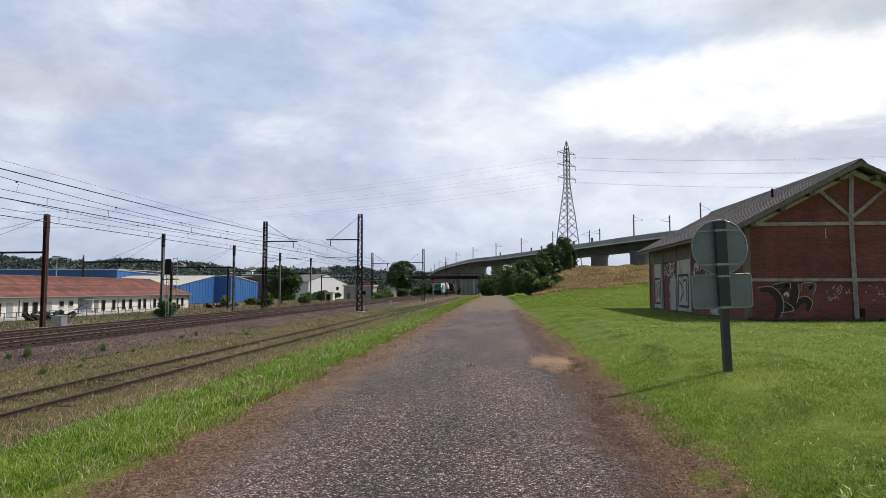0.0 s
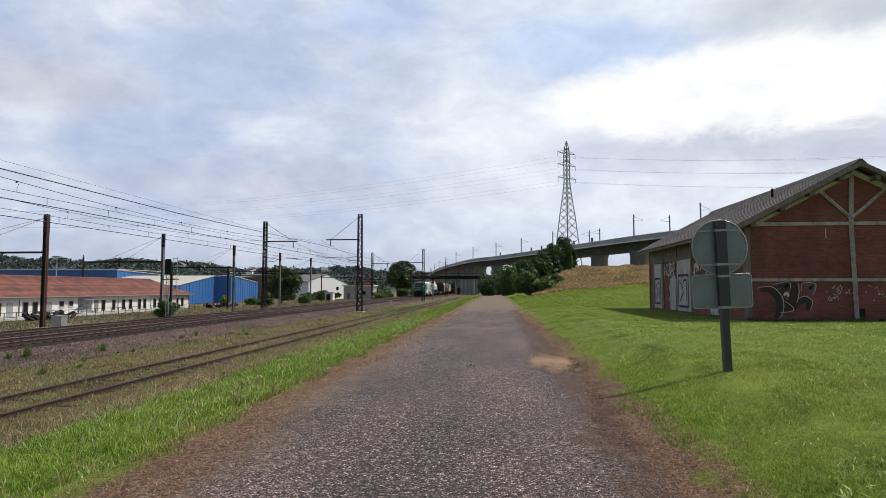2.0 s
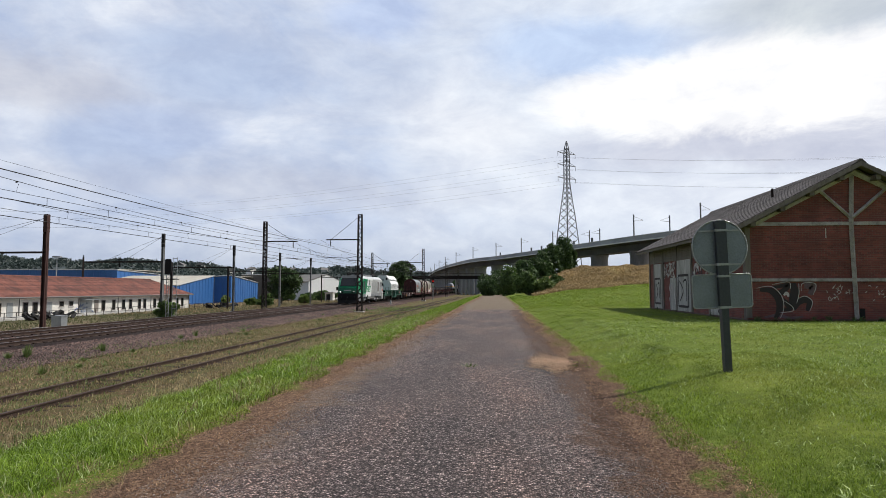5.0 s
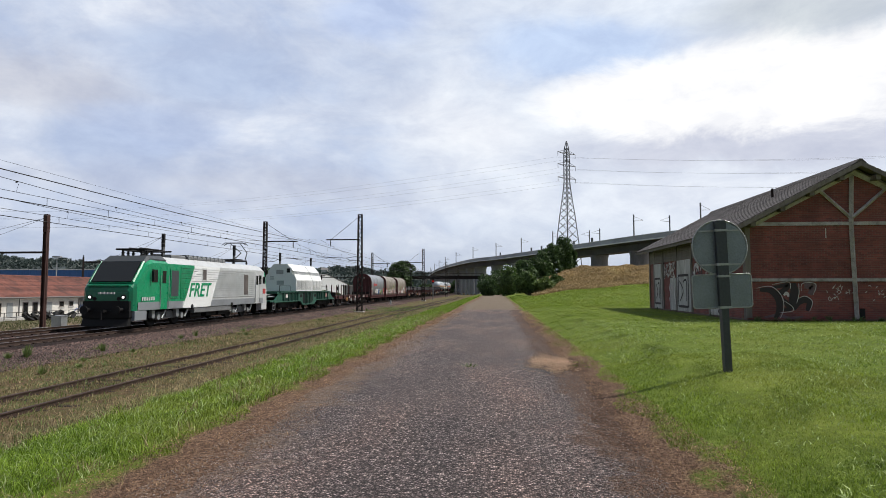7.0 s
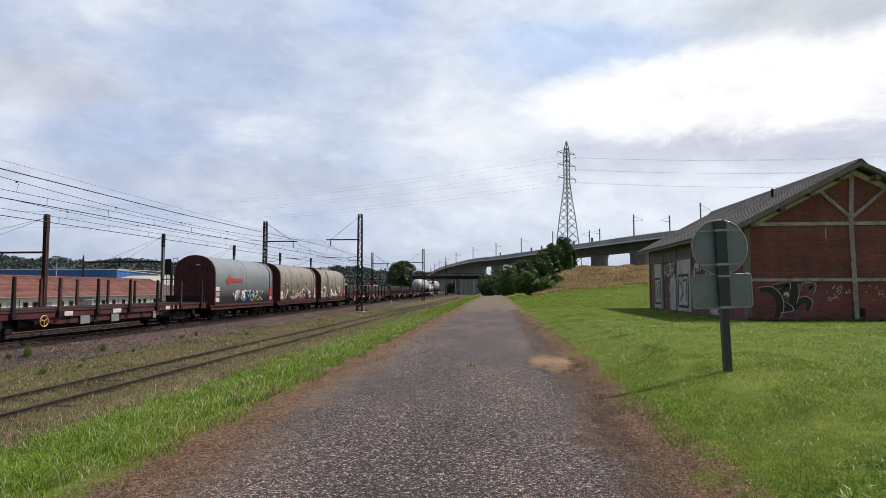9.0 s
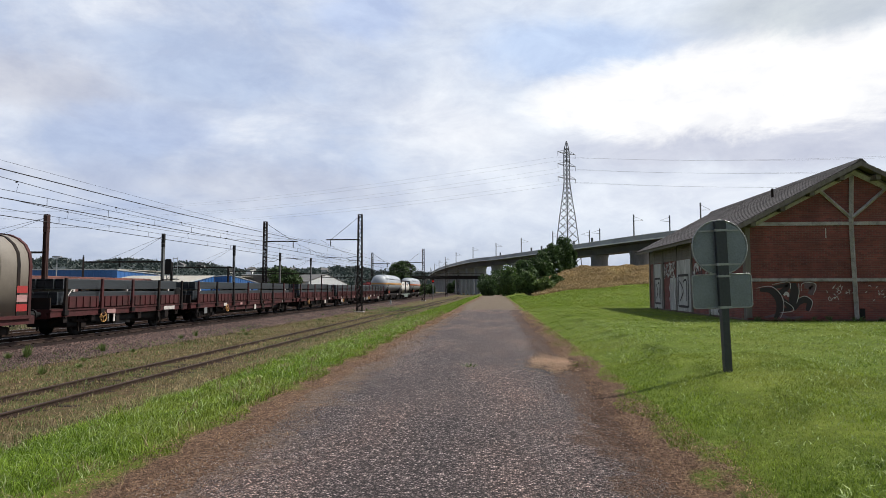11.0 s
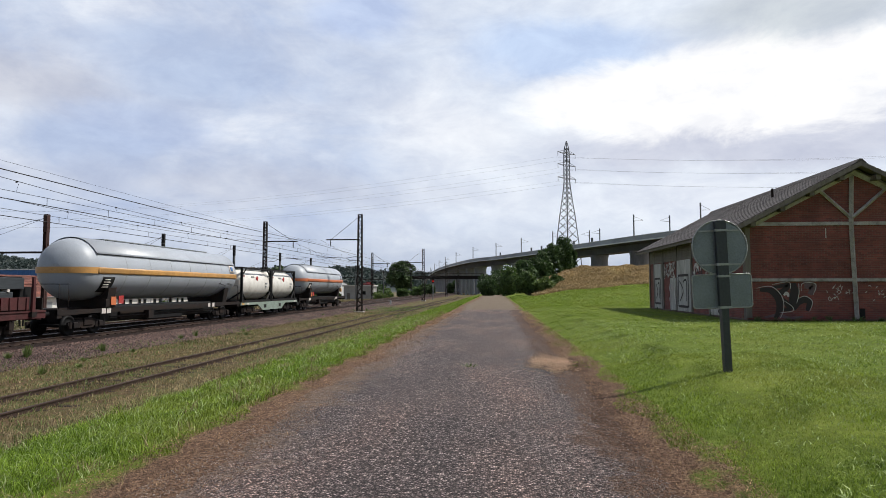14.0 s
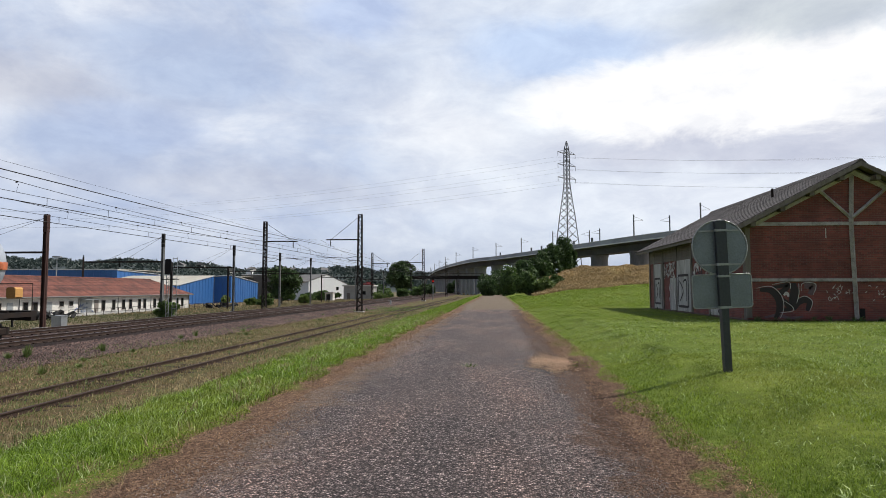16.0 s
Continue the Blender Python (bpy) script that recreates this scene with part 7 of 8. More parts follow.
def overbridge():
    b = thing("overbridge", "dark old girder bridge over the tracks", "bridge", pose(0, 262, 0))
    part("girder", Shape().box(-46, -5.2, -0.3, 0.3, 5.7, 7.1), M_STEEL_DARK, b, "dark riveted girder")
    part("girder", Shape().box(-46, -5.2, 5.0, 5.6, 5.7, 7.1), M_STEEL_DARK, b)
    part("deck", Shape().box(-46, -5.2, 0.3, 5.0, 5.7, 6.0), M_CONC, b)
    for k in range(28):
        part("stiffener", Shape().box(-45.5 + k * 1.45, -45.4 + k * 1.45, -0.4, -0.3, 5.7, 7.1), M_STEEL_DARK, b)
    for x in (-30, -27.3, -17.0, -14.6, -12.8, -11.2, -9.6, -8):
        part("column", Shape().box(x - 0.25, x + 0.25, 0, 5.2, -1.2, 5.7), M_GALV if x > -16 else M_CONC, b, "pale steel column")
    part("abutment", Shape().box(-6.8, -3.0, -0.2, 6, -1, 7.0).prism_x([(-14, -0.3), (0, -0.3), (0, 6.2), (-2, 6.2)], -6.4, -5.9), M_CONC, b, "grey concrete abutment")
    part("handrail", Shape().bar((-46, -0.2, 8.1), (-5, -0.2, 8.1), 0.1), M_STEEL_DARK, b)


overbridge()


def pylon():
    p = thing("power_pylon", "tall grey lattice electricity pylon behind the viaduct", "pylon", pose(27.3, 236, 0, 0, 0, 40))
    M = M_PYLON
    levels = [(0, 4.3), (9, 3.7), (17, 3.1), (24, 2.5), (30, 1.95), (35, 1.4), (39, 1.0), (42.5, 0.75), (46, 0.8), (49.5, 0.8), (53, 0.75), (55.5, 0.55), (58, 0.05)]
    for sx in (-1, 1):
        for sy in (-1, 1):
            s = Shape()
            for (z, w), (y, u) in zip(levels, levels[1:]):
                s.bar((sx * w, sy * w, z), (sx * u, sy * u, y), 0.24)
            part("leg", s, M, p)
    for (z, w), (y, u) in zip(levels[:-1], levels[1:-1]):
        s = Shape()
        for d in (0, 1):
            for e in (-1, 1):
                for (za, wa, zb, wb) in ((z, w, (z + y) / 2, (w + u) / 2), ((z + y) / 2, (w + u) / 2, y, u)):
                    c = [((-wa, e * wa, za), (wb, e * wb, zb)), ((wa, e * wa, za), (-wb, e * wb, zb))]
                    for a, b in c:
                        if d:
                            a, b = (a[1], a[0], a[2]), (b[1], b[0], b[2])
                        s.bar(a, b, 0.13)
        part("bracing", s, M, p)
    for z in (43.6, 48.6, 53.2):
        for d in (-1, 1):
            part("cross_arm", Shape().bar((d * 0.7, 0.7, z), (d * 4.8, 0, z + 0.2), 0.14).bar((d * 0.7, -0.7, z), (d * 4.8, 0, z + 0.2), 0.14).bar((d * 0.7, 0, z + 1.4), (d * 4.8, 0, z + 0.2), 0.12), M, p)
            part("insulator", Shape().tube((d * 4.7, 0, z + 0.2), (d * 4.7, 0, z - 1.4), 0.09, n=6), M_GLASS_DARK, p)
    for z in (42.3, 47.2, 51.8):
        for d in (-1, 1):
            q = thing("power_line", "thin high voltage conductor in the sky", "power line", None, "power lines from the pylon")
            for far in ((-420 + 9 * d, 395), (330 + 9 * d, 160)):
                pts = []
                for k in range(21):
                    u = k / 20
                    pts.append((27.3 + 4.6 * d + (far[0] - 27.3 - 4.6 * d) * u, 236 + d + (far[1] - 236 - d) * u, z + (8 * u) - 4 * 11 * u * (1 - u)))
                part("conductor", Shape().path(pts, 0.02, 4), M_PYLON, q)


M_PYLON = surface("pale_galvanised_lattice", (0.13, 0.14, 0.155), 0.7, 0.1, (0.09, 0.09, 0.09), 0.3, bump=0)
pylon()


# ---- vegetation ----
M_LEAF_DARK = leaf_paint("dark_tree_leaves", (0.022, 0.045, 0.015), (0.066, 0.112, 0.034))
M_LEAF = leaf_paint("bush_leaves", (0.035, 0.066, 0.018), (0.105, 0.165, 0.045))
M_LEAF_LIGHT = leaf_paint("light_bush_leaves", (0.06, 0.10, 0.025), (0.16, 0.22, 0.06))
M_LEAF_RED = leaf_paint("red_blossom", (0.09, 0.02, 0.02), (0.26, 0.05, 0.05))
# Bluish and nearly even: the haze of distance is put into this colour.
M_WOODS = leaf_paint("hazy_distant_woodland", (0.034, 0.050, 0.046), (0.044, 0.062, 0.055), 0.02)
M_BLADE = grass_paint("green_grass_blades", (0.100, 0.155, 0.016), (0.270, 0.365, 0.042), (0.34, 0.31, 0.085), 0.5)
M_VERGE = grass_paint("lush_verge_blades", (0.060, 0.105, 0.009), (0.225, 0.340, 0.030), (0.30, 0.265, 0.085), 0.5)
M_MOUND = leaf_paint("golden_dry_grass", (0.17, 0.115, 0.050), (0.44, 0.32, 0.155), 0.25)
# Paler than the other blades: the glints of bright grass put into colour.
M_GLINTBLADE = leaf_paint("pale_glint_grass_leaves", (0.20, 0.28, 0.07), (0.42, 0.50, 0.22), 0.6)
M_YARDGRASS = leaf_paint("olive_yard_grass", (0.030, 0.042, 0.014), (0.110, 0.120, 0.045), 0.3)
M_STRAW = leaf_paint("dry_straw", (0.13, 0.095, 0.046), (0.36, 0.28, 0.15), 0.5)
M_LITTER = leaf_paint("brown_leaf_litter", (0.045, 0.024, 0.016), (0.24, 0.135, 0.080), 0.8)
M_SAND = leaf_paint("tan_sand_and_straw", (0.40, 0.24, 0.145), (0.64, 0.45, 0.30), 0.8)
M_NEEDLE = leaf_paint("dead_orange_brown_straw", (0.11, 0.055, 0.030), (0.46, 0.30, 0.17), 1.2)
M_BARK = surface("grey_brown_bark", (0.10, 0.08, 0.06), 0.95, 0, (0.04, 0.03, 0.025), 0.5, 2, 20, 0.5)
M_CLOVER = leaf_paint("white_clover_heads", (0.45, 0.47, 0.42), (0.75, 0.76, 0.70))


def cloud_mesh(name, verts, per, material):
    """A mesh of many separate faces with per corners each, from an array of corners."""
    n = len(verts) // per
    me = bpy.data.meshes.new(name)
    me.vertices.add(len(verts))
    me.vertices.foreach_set("co", np.asarray(verts, np.float32).ravel())
    me.loops.add(n * per)
    me.loops.foreach_set("vertex_index", np.arange(n * per, dtype=np.int32))
    me.polygons.add(n)
    me.polygons.foreach_set("loop_start", np.arange(0, n * per, per, dtype=np.int32))
    me.materials.append(material)
    me.update()
    return me


def leaf_cards(centres, size, rng, flat=0.0):
    """Small four-cornered leaves or sprays at the centres, turned at random."""
    n = len(centres)
    a = rng.normal(size=(n, 3))
    a[:, 2] *= 1 - flat
    a /= np.linalg.norm(a, axis=1)[:, None]
    b = np.cross(a, rng.normal(size=(n, 3)))
    b /= np.linalg.norm(b, axis=1)[:, None]
    s = size * rng.uniform(0.55, 1.35, (n, 1))
    return np.stack([centres - a * s, centres - b * s * 0.45, centres + a * s, centres + b * s * 0.45], 1).reshape(-1, 3)


def lobes_points(lobes, n, rng):
    w = np.array([r[0] * r[1] * r[2] for _, r in lobes]) ** 0.67
    pick = rng.choice(len(lobes), n, p=w / w.sum())
    c = np.array([q for q, _ in lobes])[pick]
    r = np.array([q for _, q in lobes])[pick]
    d = rng.normal(size=(n, 3))
    d /= np.linalg.norm(d, axis=1)[:, None]
    return c + d * r * (rng.uniform(0.35, 1.06, (n, 1)) ** 0.5)


def crown_lobes(rng, cx, cy, base, w, h, k, deep=0.8):
    out = []
    for _ in range(k):
        u = rng.uniform(0, 1)
        ring = math.sqrt(max(0.0, 1 - (2 * u - 1) ** 2)) * 0.80
        a = rng.uniform(0, 2 * math.pi)
        rr = rng.uniform(0.2, 1) * ring
        s = rng.uniform(0.22, 0.36)
        out.append(((cx + math.cos(a) * rr * w / 2, cy + math.sin(a) * rr * w / 2 * deep, base + h * (0.16 + 0.68 * u)), (w * s * 0.62, w * s * deep * 0.62, h * s * 0.55)))
    return out


def tree(name, label, x, y, z, w, h, n, size, material, seed, trunk=0.25, k=16, group=""):
    rng = np.random.default_rng(seed)
    t = thing(name, label, "tree" if trunk else "bush", pose(x, y, z), group)
    lobes = crown_lobes(rng, 0, 0, h * (0.12 if trunk else -0.05), w, h * (0.9 if trunk else 1.05), k)
    s = Shape()
    if trunk:
        s.tube((0, 0, -0.3), (0.1, 0, h * 0.4), trunk, trunk * 0.6, 10)
    for (c, r) in lobes[:8]:
        s.tube((0.05, 0, h * 0.2 if trunk else 0), c, (trunk or 0.12) * 0.45, 0.03, 6)
    part("trunk", s, M_BARK, t)
    part("crown", cloud_mesh("crown", leaf_cards(lobes_points(lobes, n, rng), size, rng), 4, material), None, t)
    return t


tree("tree", "dense dark green tree beside the yard", -42.8, 120.4, -1.6, 8.6, 8.0, 9000, 0.27, M_LEAF_DARK, 1, 0.25, 24)
tree("tree", "large round dark tree by the line", -35.2, 229, -1.2, 11.0, 13.4, 11000, 0.42, M_LEAF_DARK, 2, 0.4, 34)
for k, (x, y, w, h, m) in enumerate(((-47, 128, 4, 2.4, M_LEAF), (-37.5, 122, 2.6, 1.6, M_LEAF_LIGHT), (-46, 172, 6, 3.2, M_LEAF), (-51.5, 180, 4, 2.8, M_LEAF), (-31, 172, 5, 2.6, M_LEAF), (-29, 196, 6, 3.6, M_LEAF_LIGHT), (-33, 188, 5, 3.0, M_LEAF_LIGHT), (-38, 200, 7, 4.6, M_LEAF_DARK),
                                   (-43, 205, 8, 5.2, M_LEAF_RED), (-50, 208, 8, 5.0, M_LEAF), (-27.5, 215, 5, 3.4, M_LEAF), (-24.5, 232, 5, 3.8, M_LEAF_DARK), (-30.2, 57, 2.2, 1.7, M_LEAF), (-31.2, 58.5, 1.6, 1.2, M_LEAF), (-61, 140, 2.4, 2.0, M_LEAF_LIGHT), (-41, 111, 3.2, 1.3, M_LEAF), (-46, 118, 4, 1.5, M_LEAF_LIGHT), (-29, 245, 6, 5, M_LEAF_DARK), (-20, 285, 7, 6, M_LEAF_DARK), (-25.5, 168, 4, 2.2, M_LEAF), (-27, 180, 5, 2.8, M_LEAF_DARK), (-24, 190, 5, 2.6, M_LEAF), (-30, 160, 4, 1.8, M_LEAF_LIGHT), (-47, 168, 4, 2.2, M_LEAF), (-52, 172, 4, 2.4, M_LEAF_DARK), (-49, 165, 4, 2.0, M_LEAF), (-35, 178, 6, 3.4, M_LEAF_DARK), (-56, 168, 4, 2.4, M_LEAF), (-60, 176, 5, 3.5, M_LEAF_DARK))):
    y += 0.085 * x
    tree("bush", "ragged green bush along the railway" if m is not M_LEAF_RED else "bush covered in dull red blossom", x, y, float(ground_z(x, y)), w, h, 1700, 0.2 + y / 900, m, 20 + k, 0, 9, "bushes along the railway")
for k, (x, y, w, h, m, n) in enumerate(((-1.6, 146, 6, 4.2, M_LEAF_DARK, 2600), (2.6, 138, 6, 7.0, M_LEAF, 3600), (6.4, 142, 7, 8.2, M_LEAF_DARK, 4200), (10.2, 144, 6.5, 8.0, M_LEAF_DARK, 4200), (13.4, 147, 6, 8.6, M_LEAF_DARK, 4800), (16.4, 150, 5.5, 8.9, M_LEAF_DARK, 5200), (18.4, 154, 3.6, 7.6, M_LEAF_DARK, 2600), (0.2, 160, 6, 6.0, M_LEAF_DARK, 3000), (5.6, 106, 5.6, 4.4, M_LEAF, 3600), (8.4, 104, 3.6, 2.4, M_LEAF_LIGHT, 1800), (6.2, 117, 5.0, 5.2, M_LEAF_DARK, 2600), (10.4, 108, 3.0, 1.8, M_LEAF, 1500), (-2.2, 175, 5, 5.5, M_LEAF_DARK, 2000), (-3.6, 215, 8, 7.5, M_LEAF_DARK, 2600), (2, 225, 10, 9, M_LEAF_DARK, 2600))):
    tree("bush", "tall leafy green bush below the viaduct", x, y, float(ground_z(x, y)) - 0.2, w, h, n, 0.30, m, 60 + k, 0, 20, "bushes below the viaduct")


def far_woods():
    """Wooded hills on the skyline, far past the yard."""
    rng = np.random.default_rng(77)
    def crest(x):
        u = np.interp(x, [-900, -720, -560, -430, -330, -230, -130, -60, 0, 200], [54, 50, 43, 36, 31, 27, 24, 20, 17, 14])
        return u + 3.2 * np.sin(x * 0.021) + 2.2 * np.sin(x * 0.055 + 1)
    xs = np.linspace(-1500, 300, 90)
    hill = Shape()
    v, rows = [], ((620, -2.4, 0), (760, 0, 0.62), (900, 0, 0.93), (1000, 0, 0.9), (1200, -3, 0))
    for y, b, s in rows:
        v += [(x * (y / 900), y, b + s * float(crest(x))) for x in xs]
    n = len(xs)
    hill.add(v, [(r * n + i, r * n + i + 1, (r + 1) * n + i + 1, (r + 1) * n + i) for r in range(len(rows) - 1) for i in range(n - 1)], True)
    whole("far_hill", hill, M_WOODS, "low green hills on the horizon", "hill", kind="structure")
    cs = []
    for k in range(2200):
        x = rng.uniform(-1000, 220)
        y = 630 + 290 * rng.uniform(0, 1) ** 0.8
        z = float(np.interp(y, [620, 760, 900], [-2.4, 0.62 * crest(x), 0.93 * crest(x)])) - 1
        r = rng.uniform(4, 9)
        d = rng.normal(size=(26, 3))
        d /= np.linalg.norm(d, axis=1)[:, None]
        d[:, 2] = np.abs(d[:, 2])
        cs.append(np.array([x * y / 900, y, z]) + d * np.array([r, r, r * rng.uniform(0.6, 1.1)]))
    me = cloud_mesh("far_woods", leaf_cards(np.concatenate(cs), 2.4, rng), 4, M_WOODS)
    tagged(new("far_woods", me), "dark belt of distant woodland on the hills", "woodland", kind="stuff")
    for k, (px, u) in enumerate(((-470, 0.5), (-440, 0.6), (-395, 0.55), (-360, 0.7), (-300, 0.6), (-250, 0.5))):
        y = 700 + 200 * u
        h = thing("distant_house", "small pale house on the wooded hill", "house", pose(px * y / 900, y - 12, float(crest(px)) * (0.45 + 0.55 * u), 0, 0, 20 * k), group="houses on the hill")
        part("wall", Shape().box(-6, 6, -4, 4, -6, 4), M_RENDER, h)
        part("roof", Shape().prism([(-6.5, 3.9), (6.5, 3.9), (0, 7)], -4.5, 4.5), M_DULLROOF, h)


far_woods()


def blades(name, label, boxes, n, lo, hi, width, material, seed, lean=0.5, keep=None, y_power=2.2, above=-0.01):
    """Grass blades: thin bent strips spread over boxes (x0, x1, y0, y1), denser towards y0."""
    rng = np.random.default_rng(seed)
    area = np.array([(b[1] - b[0]) for b in boxes])
    pick = rng.choice(len(boxes), n, p=area / area.sum())
    B = np.array(boxes)[pick]
    x = B[:, 0] + (B[:, 1] - B[:, 0]) * rng.uniform(0, 1, n)
    y = B[:, 2] + (B[:, 3] - B[:, 2]) * rng.uniform(0, 1, n) ** y_power
    patch = np.sin(x * 1.7 + 2.1 * np.sin(y * 0.9)) * np.sin(y * 1.3 + 1.3 * np.sin(x * 1.1))
    ok = patch > rng.uniform(-2.4, 0.2, n)
    if keep is not None:
        ok &= keep(x, y, rng)
    x, y, patch = x[ok], y[ok], patch[ok]
    m = len(x)
    z = ground_z(x, y) + above
    h = rng.uniform(lo, hi, m) * (1 + 0.25 * patch)
    a = rng.uniform(0, 2 * math.pi, m)
    wd = width * rng.uniform(0.4, 1.1, m) * (0.75 + y / 14)
    ln = h * lean * rng.uniform(0.2, 1.4, m)
    b = rng.uniform(0, 2 * math.pi, m)
    base = np.stack([x, y, z], -1)
    side = np.stack([np.cos(a), np.sin(a), np.zeros(m)], -1) * wd[:, None]
    over = np.stack([np.cos(b) * ln, np.sin(b) * ln, np.zeros(m)], -1)
    up = np.stack([np.zeros(m), np.zeros(m), h], -1)
    knee, tip = base + over * 0.3 + up * 0.72, base + over + up
    lower = np.stack([base - side, base + side, knee + side * 0.6, knee - side * 0.6], 1)
    upper = np.stack([knee - side * 0.6, knee + side * 0.6, tip + side * 0.08, tip - side * 0.08], 1)
    me = cloud_mesh(name, np.concatenate([lower, upper]).reshape(-1, 3), 4, material)
    return tagged(new(name, me), label, "grass", kind="stuff")


def off_shed(x, y, rng):
    return ~((x > 9.4) & (x < 19) & (y > 25.3) & (y < 42))


def ragged(x0, x1, s):
    return lambda x, y, rng: (x > x0 + s * np.sin(y * 1.9) * np.sin(y * 0.7 + 1)) & (x < x1 + s * np.sin(y * 2.3 + 2) * np.sin(y * 0.9))


def tuft_keep(step, share, seed):
    """Keeps the blades that stand in tufts, one to each square of the plan where one grows."""
    def keep(x, y, rng):
        q = np.random.default_rng(seed)
        tx, ty, tr, on = (q.uniform(0, 1, 4096) for _ in range(4))
        i = (np.floor(x / step).astype(int) * 73 + np.floor(y / step).astype(int) * 191) % 4096
        fx, fy = x / step - np.floor(x / step), y / step - np.floor(y / step)
        d = np.hypot(fx - 0.25 - 0.5 * tx[i], fy - 0.25 - 0.5 * ty[i])
        return (d < 0.1 + 0.16 * tr[i]) & (on[i] < share)
    return keep


blades("lawn_grass", "short sunlit green lawn grass beside the shed", [(1.65, 18, 2.8, 48)], 300000, 0.012, 0.045, 0.0050, M_BLADE, 1, 1.3, lambda x, y, r: off_shed(x, y, r) & ragged(1.95, 50, 0.3)(x, y, r))
blades("verge_grass", "tall bright green grass along the road", [(-6.9, -3.4, 2.5, 60)], 200000, 0.03, 0.085, 0.0048, M_VERGE, 2, 1.2, ragged(-6.4, -3.55, 0.35))
blades("dry_grass", "dry straw and sparse grass round the siding", [(-16, -6.2, 5, 70)], 60000, 0.03, 0.13, 0.006, M_STRAW, 3, 1.3)
blades("weed_grass", "green weeds in the dry siding grass", [(-17, -6.2, 6, 90)], 45000, 0.04, 0.15, 0.006, M_LEAF_LIGHT, 4, 0.9, lambda x, y, r: np.sin(x * 0.8 + np.sin(y * 0.31) * 2) * np.sin(y * 0.23 + x * 0.3) > r.uniform(-0.6, 0.6, len(x)))
blades("verge_straw", "dry straw lying along the road edges", [(1.55, 2.2, 3.5, 45), (-3.75, -2.85, 3.5, 45)], 40000, 0.008, 0.022, 0.0034, M_NEEDLE, 6, 4.0, None, 2.0, 0.03)
blades("edge_straw", "loose orange-brown straw strewn over the road edges", [(1.15, 2.1, 3.5, 30), (-3.2, -2.25, 3.5, 30)], 30000, 0.006, 0.018, 0.0034, M_NEEDLE, 8, 6.0, tuft_keep(0.45, 0.6, 9), 1.7, 0.068)
blades("mound_grass", "tall dry yellow grass on the mound", [(6, 45, 94, 130)], 120000, 0.12, 0.40, 0.012, M_MOUND, 7, 1.3, lambda x, y, r: y > 95.5 + 1.5 * np.sin(x * 0.7), 1.0)


def chips(name, label, boxes, n, size, material, seed, above=0.0, flat=0.5, power=2.0, category="gravel", keep=None):
    """Small loose stones or flakes: squashed eight-sided pieces."""
    rng = np.random.default_rng(seed)
    area = np.array([(b[1] - b[0]) for b in boxes])
    pick = rng.choice(len(boxes), n, p=area / area.sum())
    B = np.array(boxes)[pick]
    x = B[:, 0] + (B[:, 1] - B[:, 0]) * rng.uniform(0, 1, n)
    y = B[:, 2] + (B[:, 3] - B[:, 2]) * rng.uniform(0, 1, n) ** power
    if keep is not None:
        k = keep(x, y, rng)
        x, y = x[k], y[k]
    n = len(x)
    c = np.stack([x, y, ground_z(x, y) + above], -1)
    s = size * rng.uniform(0.5, 1.5, (n, 1))
    a = rng.uniform(0, 2 * math.pi, n)
    u = np.stack([np.cos(a), np.sin(a), rng.normal(0, 0.25, n)], -1) * s
    w = np.stack([-np.sin(a), np.cos(a), rng.normal(0, 0.25, n)], -1) * s * rng.uniform(0.5, 1, (n, 1))
    t = np.stack([rng.normal(0, 0.2, n), rng.normal(0, 0.2, n), np.ones(n)], -1) * s * flat
    P = np.stack([c + u, c + w, c - u, c - w, c + t, c - t], 1).reshape(-1, 3)
    F = np.array([(0, 1, 4), (1, 2, 4), (2, 3, 4), (3, 0, 4), (1, 0, 5), (2, 1, 5), (3, 2, 5), (0, 3, 5)])
    idx = (np.arange(n)[:, None, None] * 6 + F[None]).reshape(-1)
    me = bpy.data.meshes.new(name)
    me.vertices.add(n * 6)
    me.vertices.foreach_set("co", P.astype(np.float32).ravel())
    me.loops.add(len(idx))
    me.loops.foreach_set("vertex_index", idx.astype(np.int32))
    me.polygons.add(n * 8)
    me.polygons.foreach_set("loop_start", np.arange(0, n * 24, 3, dtype=np.int32))
    me.materials.append(material)
    me.update()
    return tagged(new(name, me), label, category, kind="stuff")


chips("ballast_stones", "brown-grey crushed stone ballast on the track shoulder", [(-18.4, -15.7, 12, 110), (-22.6, -21.0, 12, 110)], 75000, 0.053, M_STONE, 11, 0.0, 0.8, 1.6)
chips("road_edge_litter", "brown leaf litter and soil crumbs along the road edge", [(1.05, 2.15, 3.2, 40), (-3.6, -2.3, 3.2, 40)], 42000, 0.0075, M_LITTER, 12, 0.06, 0.35, 2.2, "leaf litter")
chips("loose_road_stones", "small pale loose stones on the asphalt", [(-3.0, 1.5, 3.2, 20)], 60000, 0.0048, M_CHIP, 13, 0.062, 0.5, 1.9)
chips("sand_patch", "spilled tan sand and straw on the road edge", [(0.3, 2.0, 11.8, 17.0)], 34000, 0.013, M_SAND, 14, 0.072, 0.22, 1.0, "sand", lambda x, y, r: (x < 1.74 + 0.08 * np.sin(y * 5)) & (((x - 1.25) / 0.55) ** 2 + ((y - 14.2) / 1.6) ** 2 + 0.35 * np.sin(x * 11 + y * 2.3) * np.sin(y * 4.1) < 0.35 + r.exponential(0.35, len(x))))


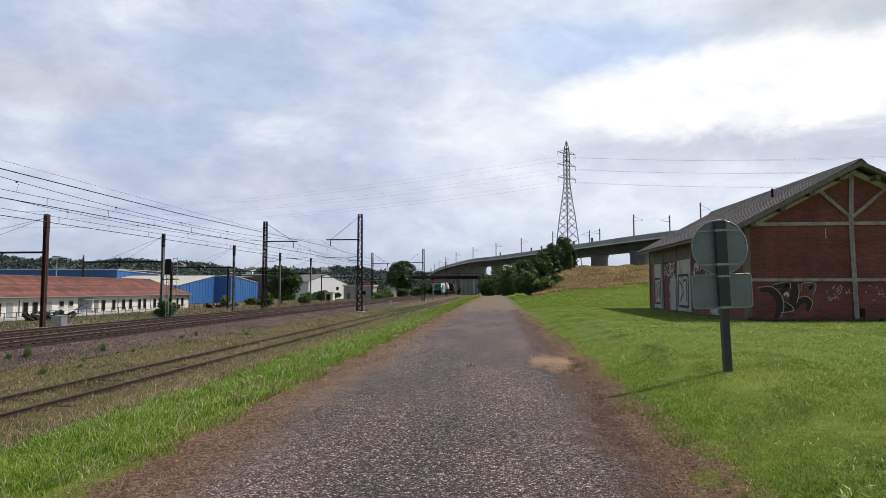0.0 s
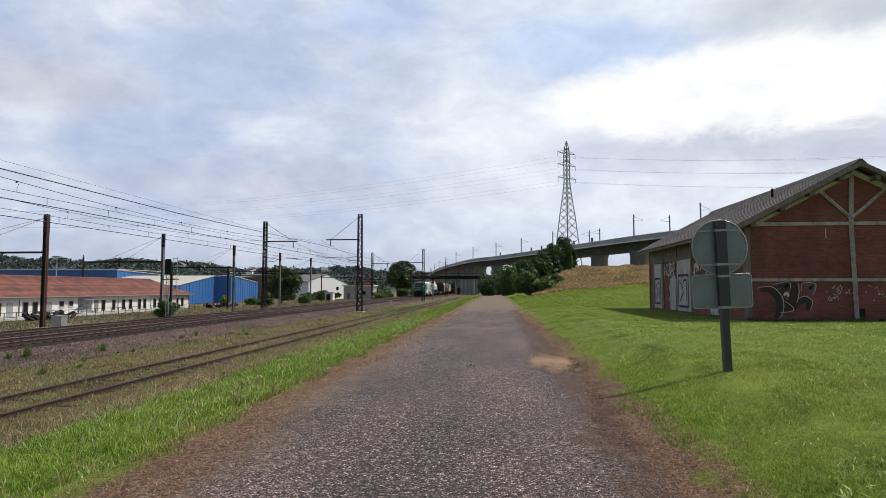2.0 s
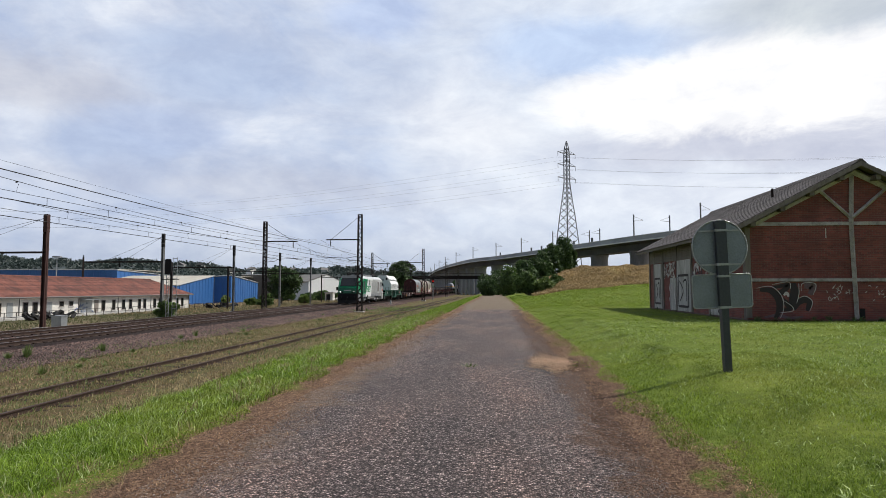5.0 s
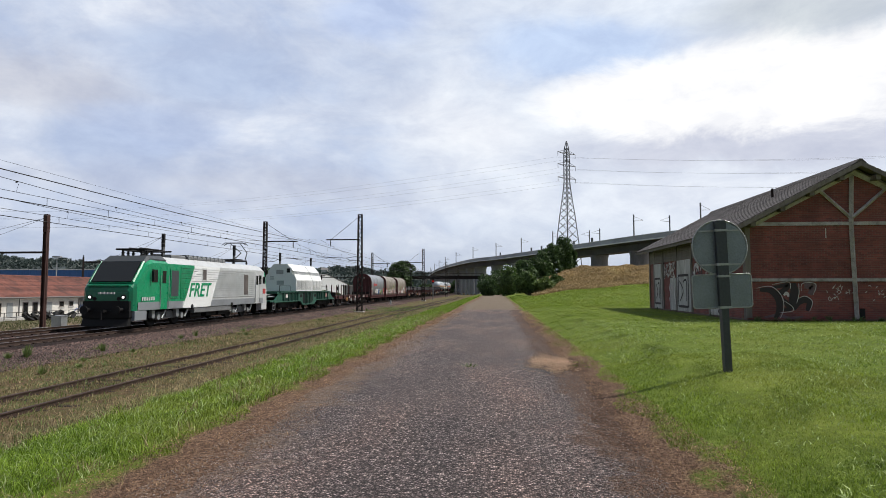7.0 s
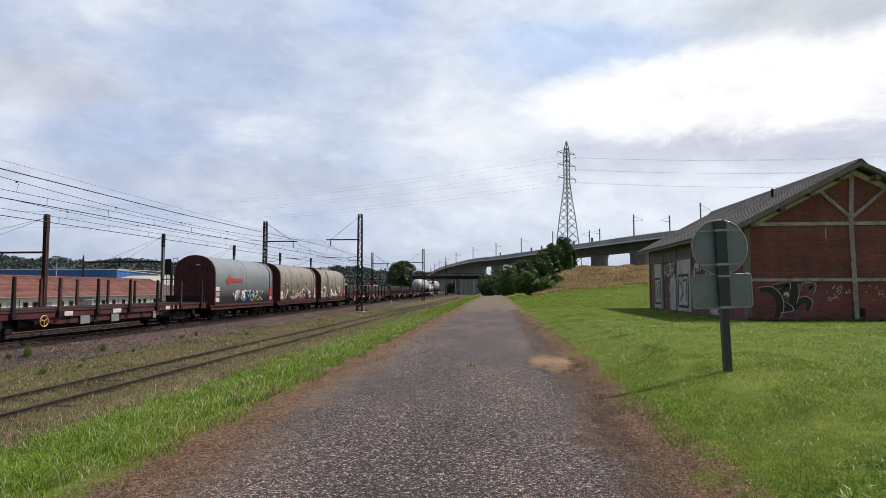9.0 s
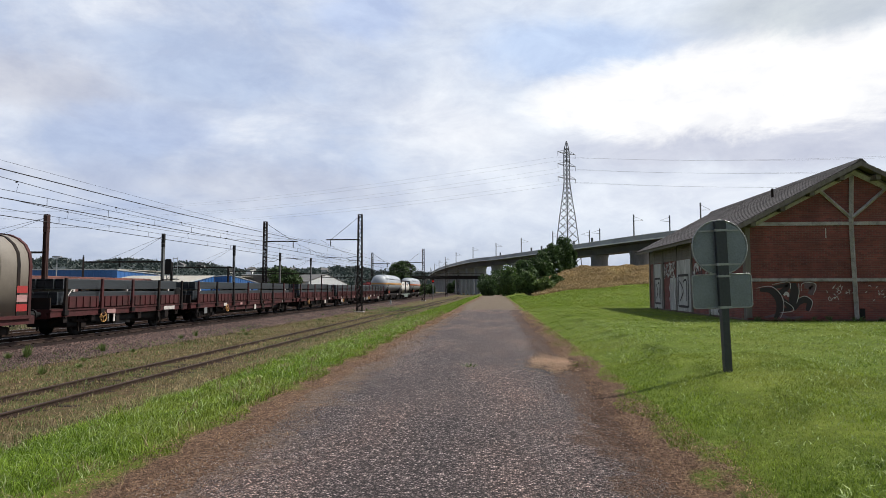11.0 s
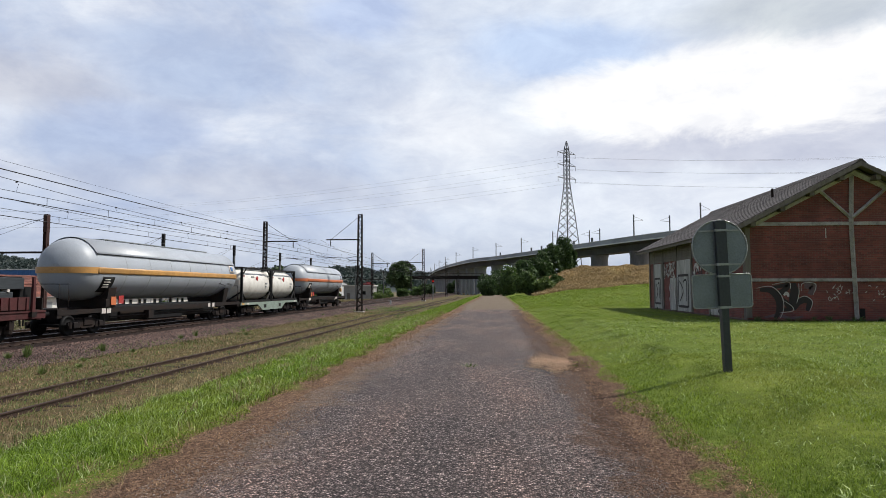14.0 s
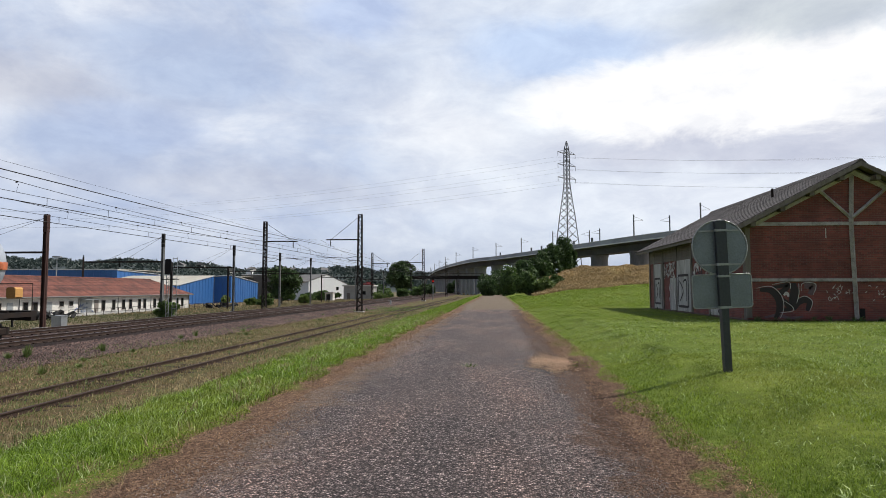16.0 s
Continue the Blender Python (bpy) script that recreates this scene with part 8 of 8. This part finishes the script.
chips("wall_foot_rubble", "crumbled brick and dead leaves at the foot of the shed wall", [(10.6, 12.8, 25.1, 25.5)], 2600, 0.045, M_LITTER, 15, 0.04, 0.6, 1.0, "rubble")
blades("wall_foot_weeds", "dark weeds along the foot of the shed", [(10.0, 18.4, 25.05, 25.5), (9.7, 9.98, 25.6, 41)], 7000, 0.06, 0.24, 0.006, M_LEAF, 51, 0.9, tuft_keep(0.5, 0.7, 12), 1.0)


def weed(x, y, h, seed):
    rng = np.random.default_rng(seed)
    w = thing("weed_tuft", "green weed tuft at the ballast edge", "weed", pose(x, y, float(ground_z(x, y))), "weeds along the ballast")
    n = 60
    a = rng.uniform(0, 2 * math.pi, n)
    r = rng.uniform(0, 0.17, n)
    base = np.stack([np.cos(a) * r * 0.4, np.sin(a) * r * 0.4, np.zeros(n)], -1)
    tip = np.stack([np.cos(a) * r * 1.6, np.sin(a) * r * 1.6, h * rng.uniform(0.4, 1.1, n)], -1)
    sd = np.stack([-np.sin(a), np.cos(a), np.zeros(n)], -1) * 0.02
    part("foliage", cloud_mesh("foliage", np.stack([base - sd, base + sd, tip], 1).reshape(-1, 3), 3, M_LEAF_LIGHT), None, w)


rw = random.Random(31)
for k in range(16):
    weed(rw.uniform(-17.4, -14.2), 18 + 60 * rw.random() ** 1.4, rw.uniform(0.15, 0.4), 200 + k)
weed(-17.1, 21.3, 0.5, 300)
weed(-17.3, 21.7, 0.45, 301)
weed(-0.55, 13.3, 0.14, 302)
blades("lawn_highlights", "broad grass leaves and clover in the lawn, coloured pale as glints", [(2.4, 16, 3.5, 26)], 22000, 0.03, 0.065, 0.0085, M_GLINTBLADE, 41, 1.8, lambda x, y, r: off_shed(x, y, r) & ragged(2.5, 50, 0.35)(x, y, r))
blades("verge_highlights", "bent grass leaves in the verge, coloured pale as glints", [(-6.4, -3.7, 2.5, 40)], 6000, 0.06, 0.15, 0.005, M_GLINTBLADE, 42, 1.8)
blades("far_lawn_grass", "green meadow grass rising to the mound", [(2.2, 34, 46, 96)], 90000, 0.04, 0.10, 0.006, M_BLADE, 43, 1.2, None, 1.3)
blades("far_verge_grass", "green grass along the far road edge", [(-6.3, -3.6, 50, 150), (2.4, 4.5, 90, 110)], 30000, 0.06, 0.18, 0.005, M_VERGE, 44, 0.8, None, 1.4)
blades("near_lawn_grass", "dense lawn grass at the road edge", [(1.7, 5.5, 2.8, 13)], 80000, 0.018, 0.06, 0.0036, M_BLADE, 45, 1.3, ragged(1.92, 50, 0.25), 1.5)
blades("yard_grass", "rough olive grass in the old yard", [(-52, -28.3, 38, 190)], 42000, 0.05, 0.17, 0.007, M_YARDGRASS, 46, 0.8, None, 1.2)
blades("yard_straw", "dry yellow grass in the old yard", [(-75, -28.3, 70, 200)], 30000, 0.06, 0.25, 0.008, M_STRAW, 47, 0.9, None, 1.0)


blades("verge_tufts", "taller bright grass tufts on the verge", [(-6.9, -3.6, 3, 45)], 170000, 0.06, 0.17, 0.0042, M_VERGE, 48, 1.4, tuft_keep(0.55, 0.55, 1), 1.9)
blades("verge_dry_tufts", "pale dead grass tufts on the verge", [(-8.5, -3.3, 3, 45)], 90000, 0.06, 0.24, 0.0045, M_STRAW, 49, 1.3, tuft_keep(0.7, 0.4, 2), 1.9)
blades("lawn_tufts", "slightly taller grass tufts in the lawn", [(2.1, 14, 3, 30)], 120000, 0.03, 0.085, 0.0042, M_BLADE, 50, 1.5, lambda x, y, r: off_shed(x, y, r) & tuft_keep(0.6, 0.45, 3)(x, y, r), 2.0)


def motions():
    for v, s in TRAIN:
        walk(v, [(t, pose(NEAR_X, FRONT + s - SPEED * t, RAIL_Z)) for t in range(17)])
    walk(SKY, [(t, Matrix.Rotation(radians(3.0 * t / 16), 4, "Z")) for t in range(17)])


motions()
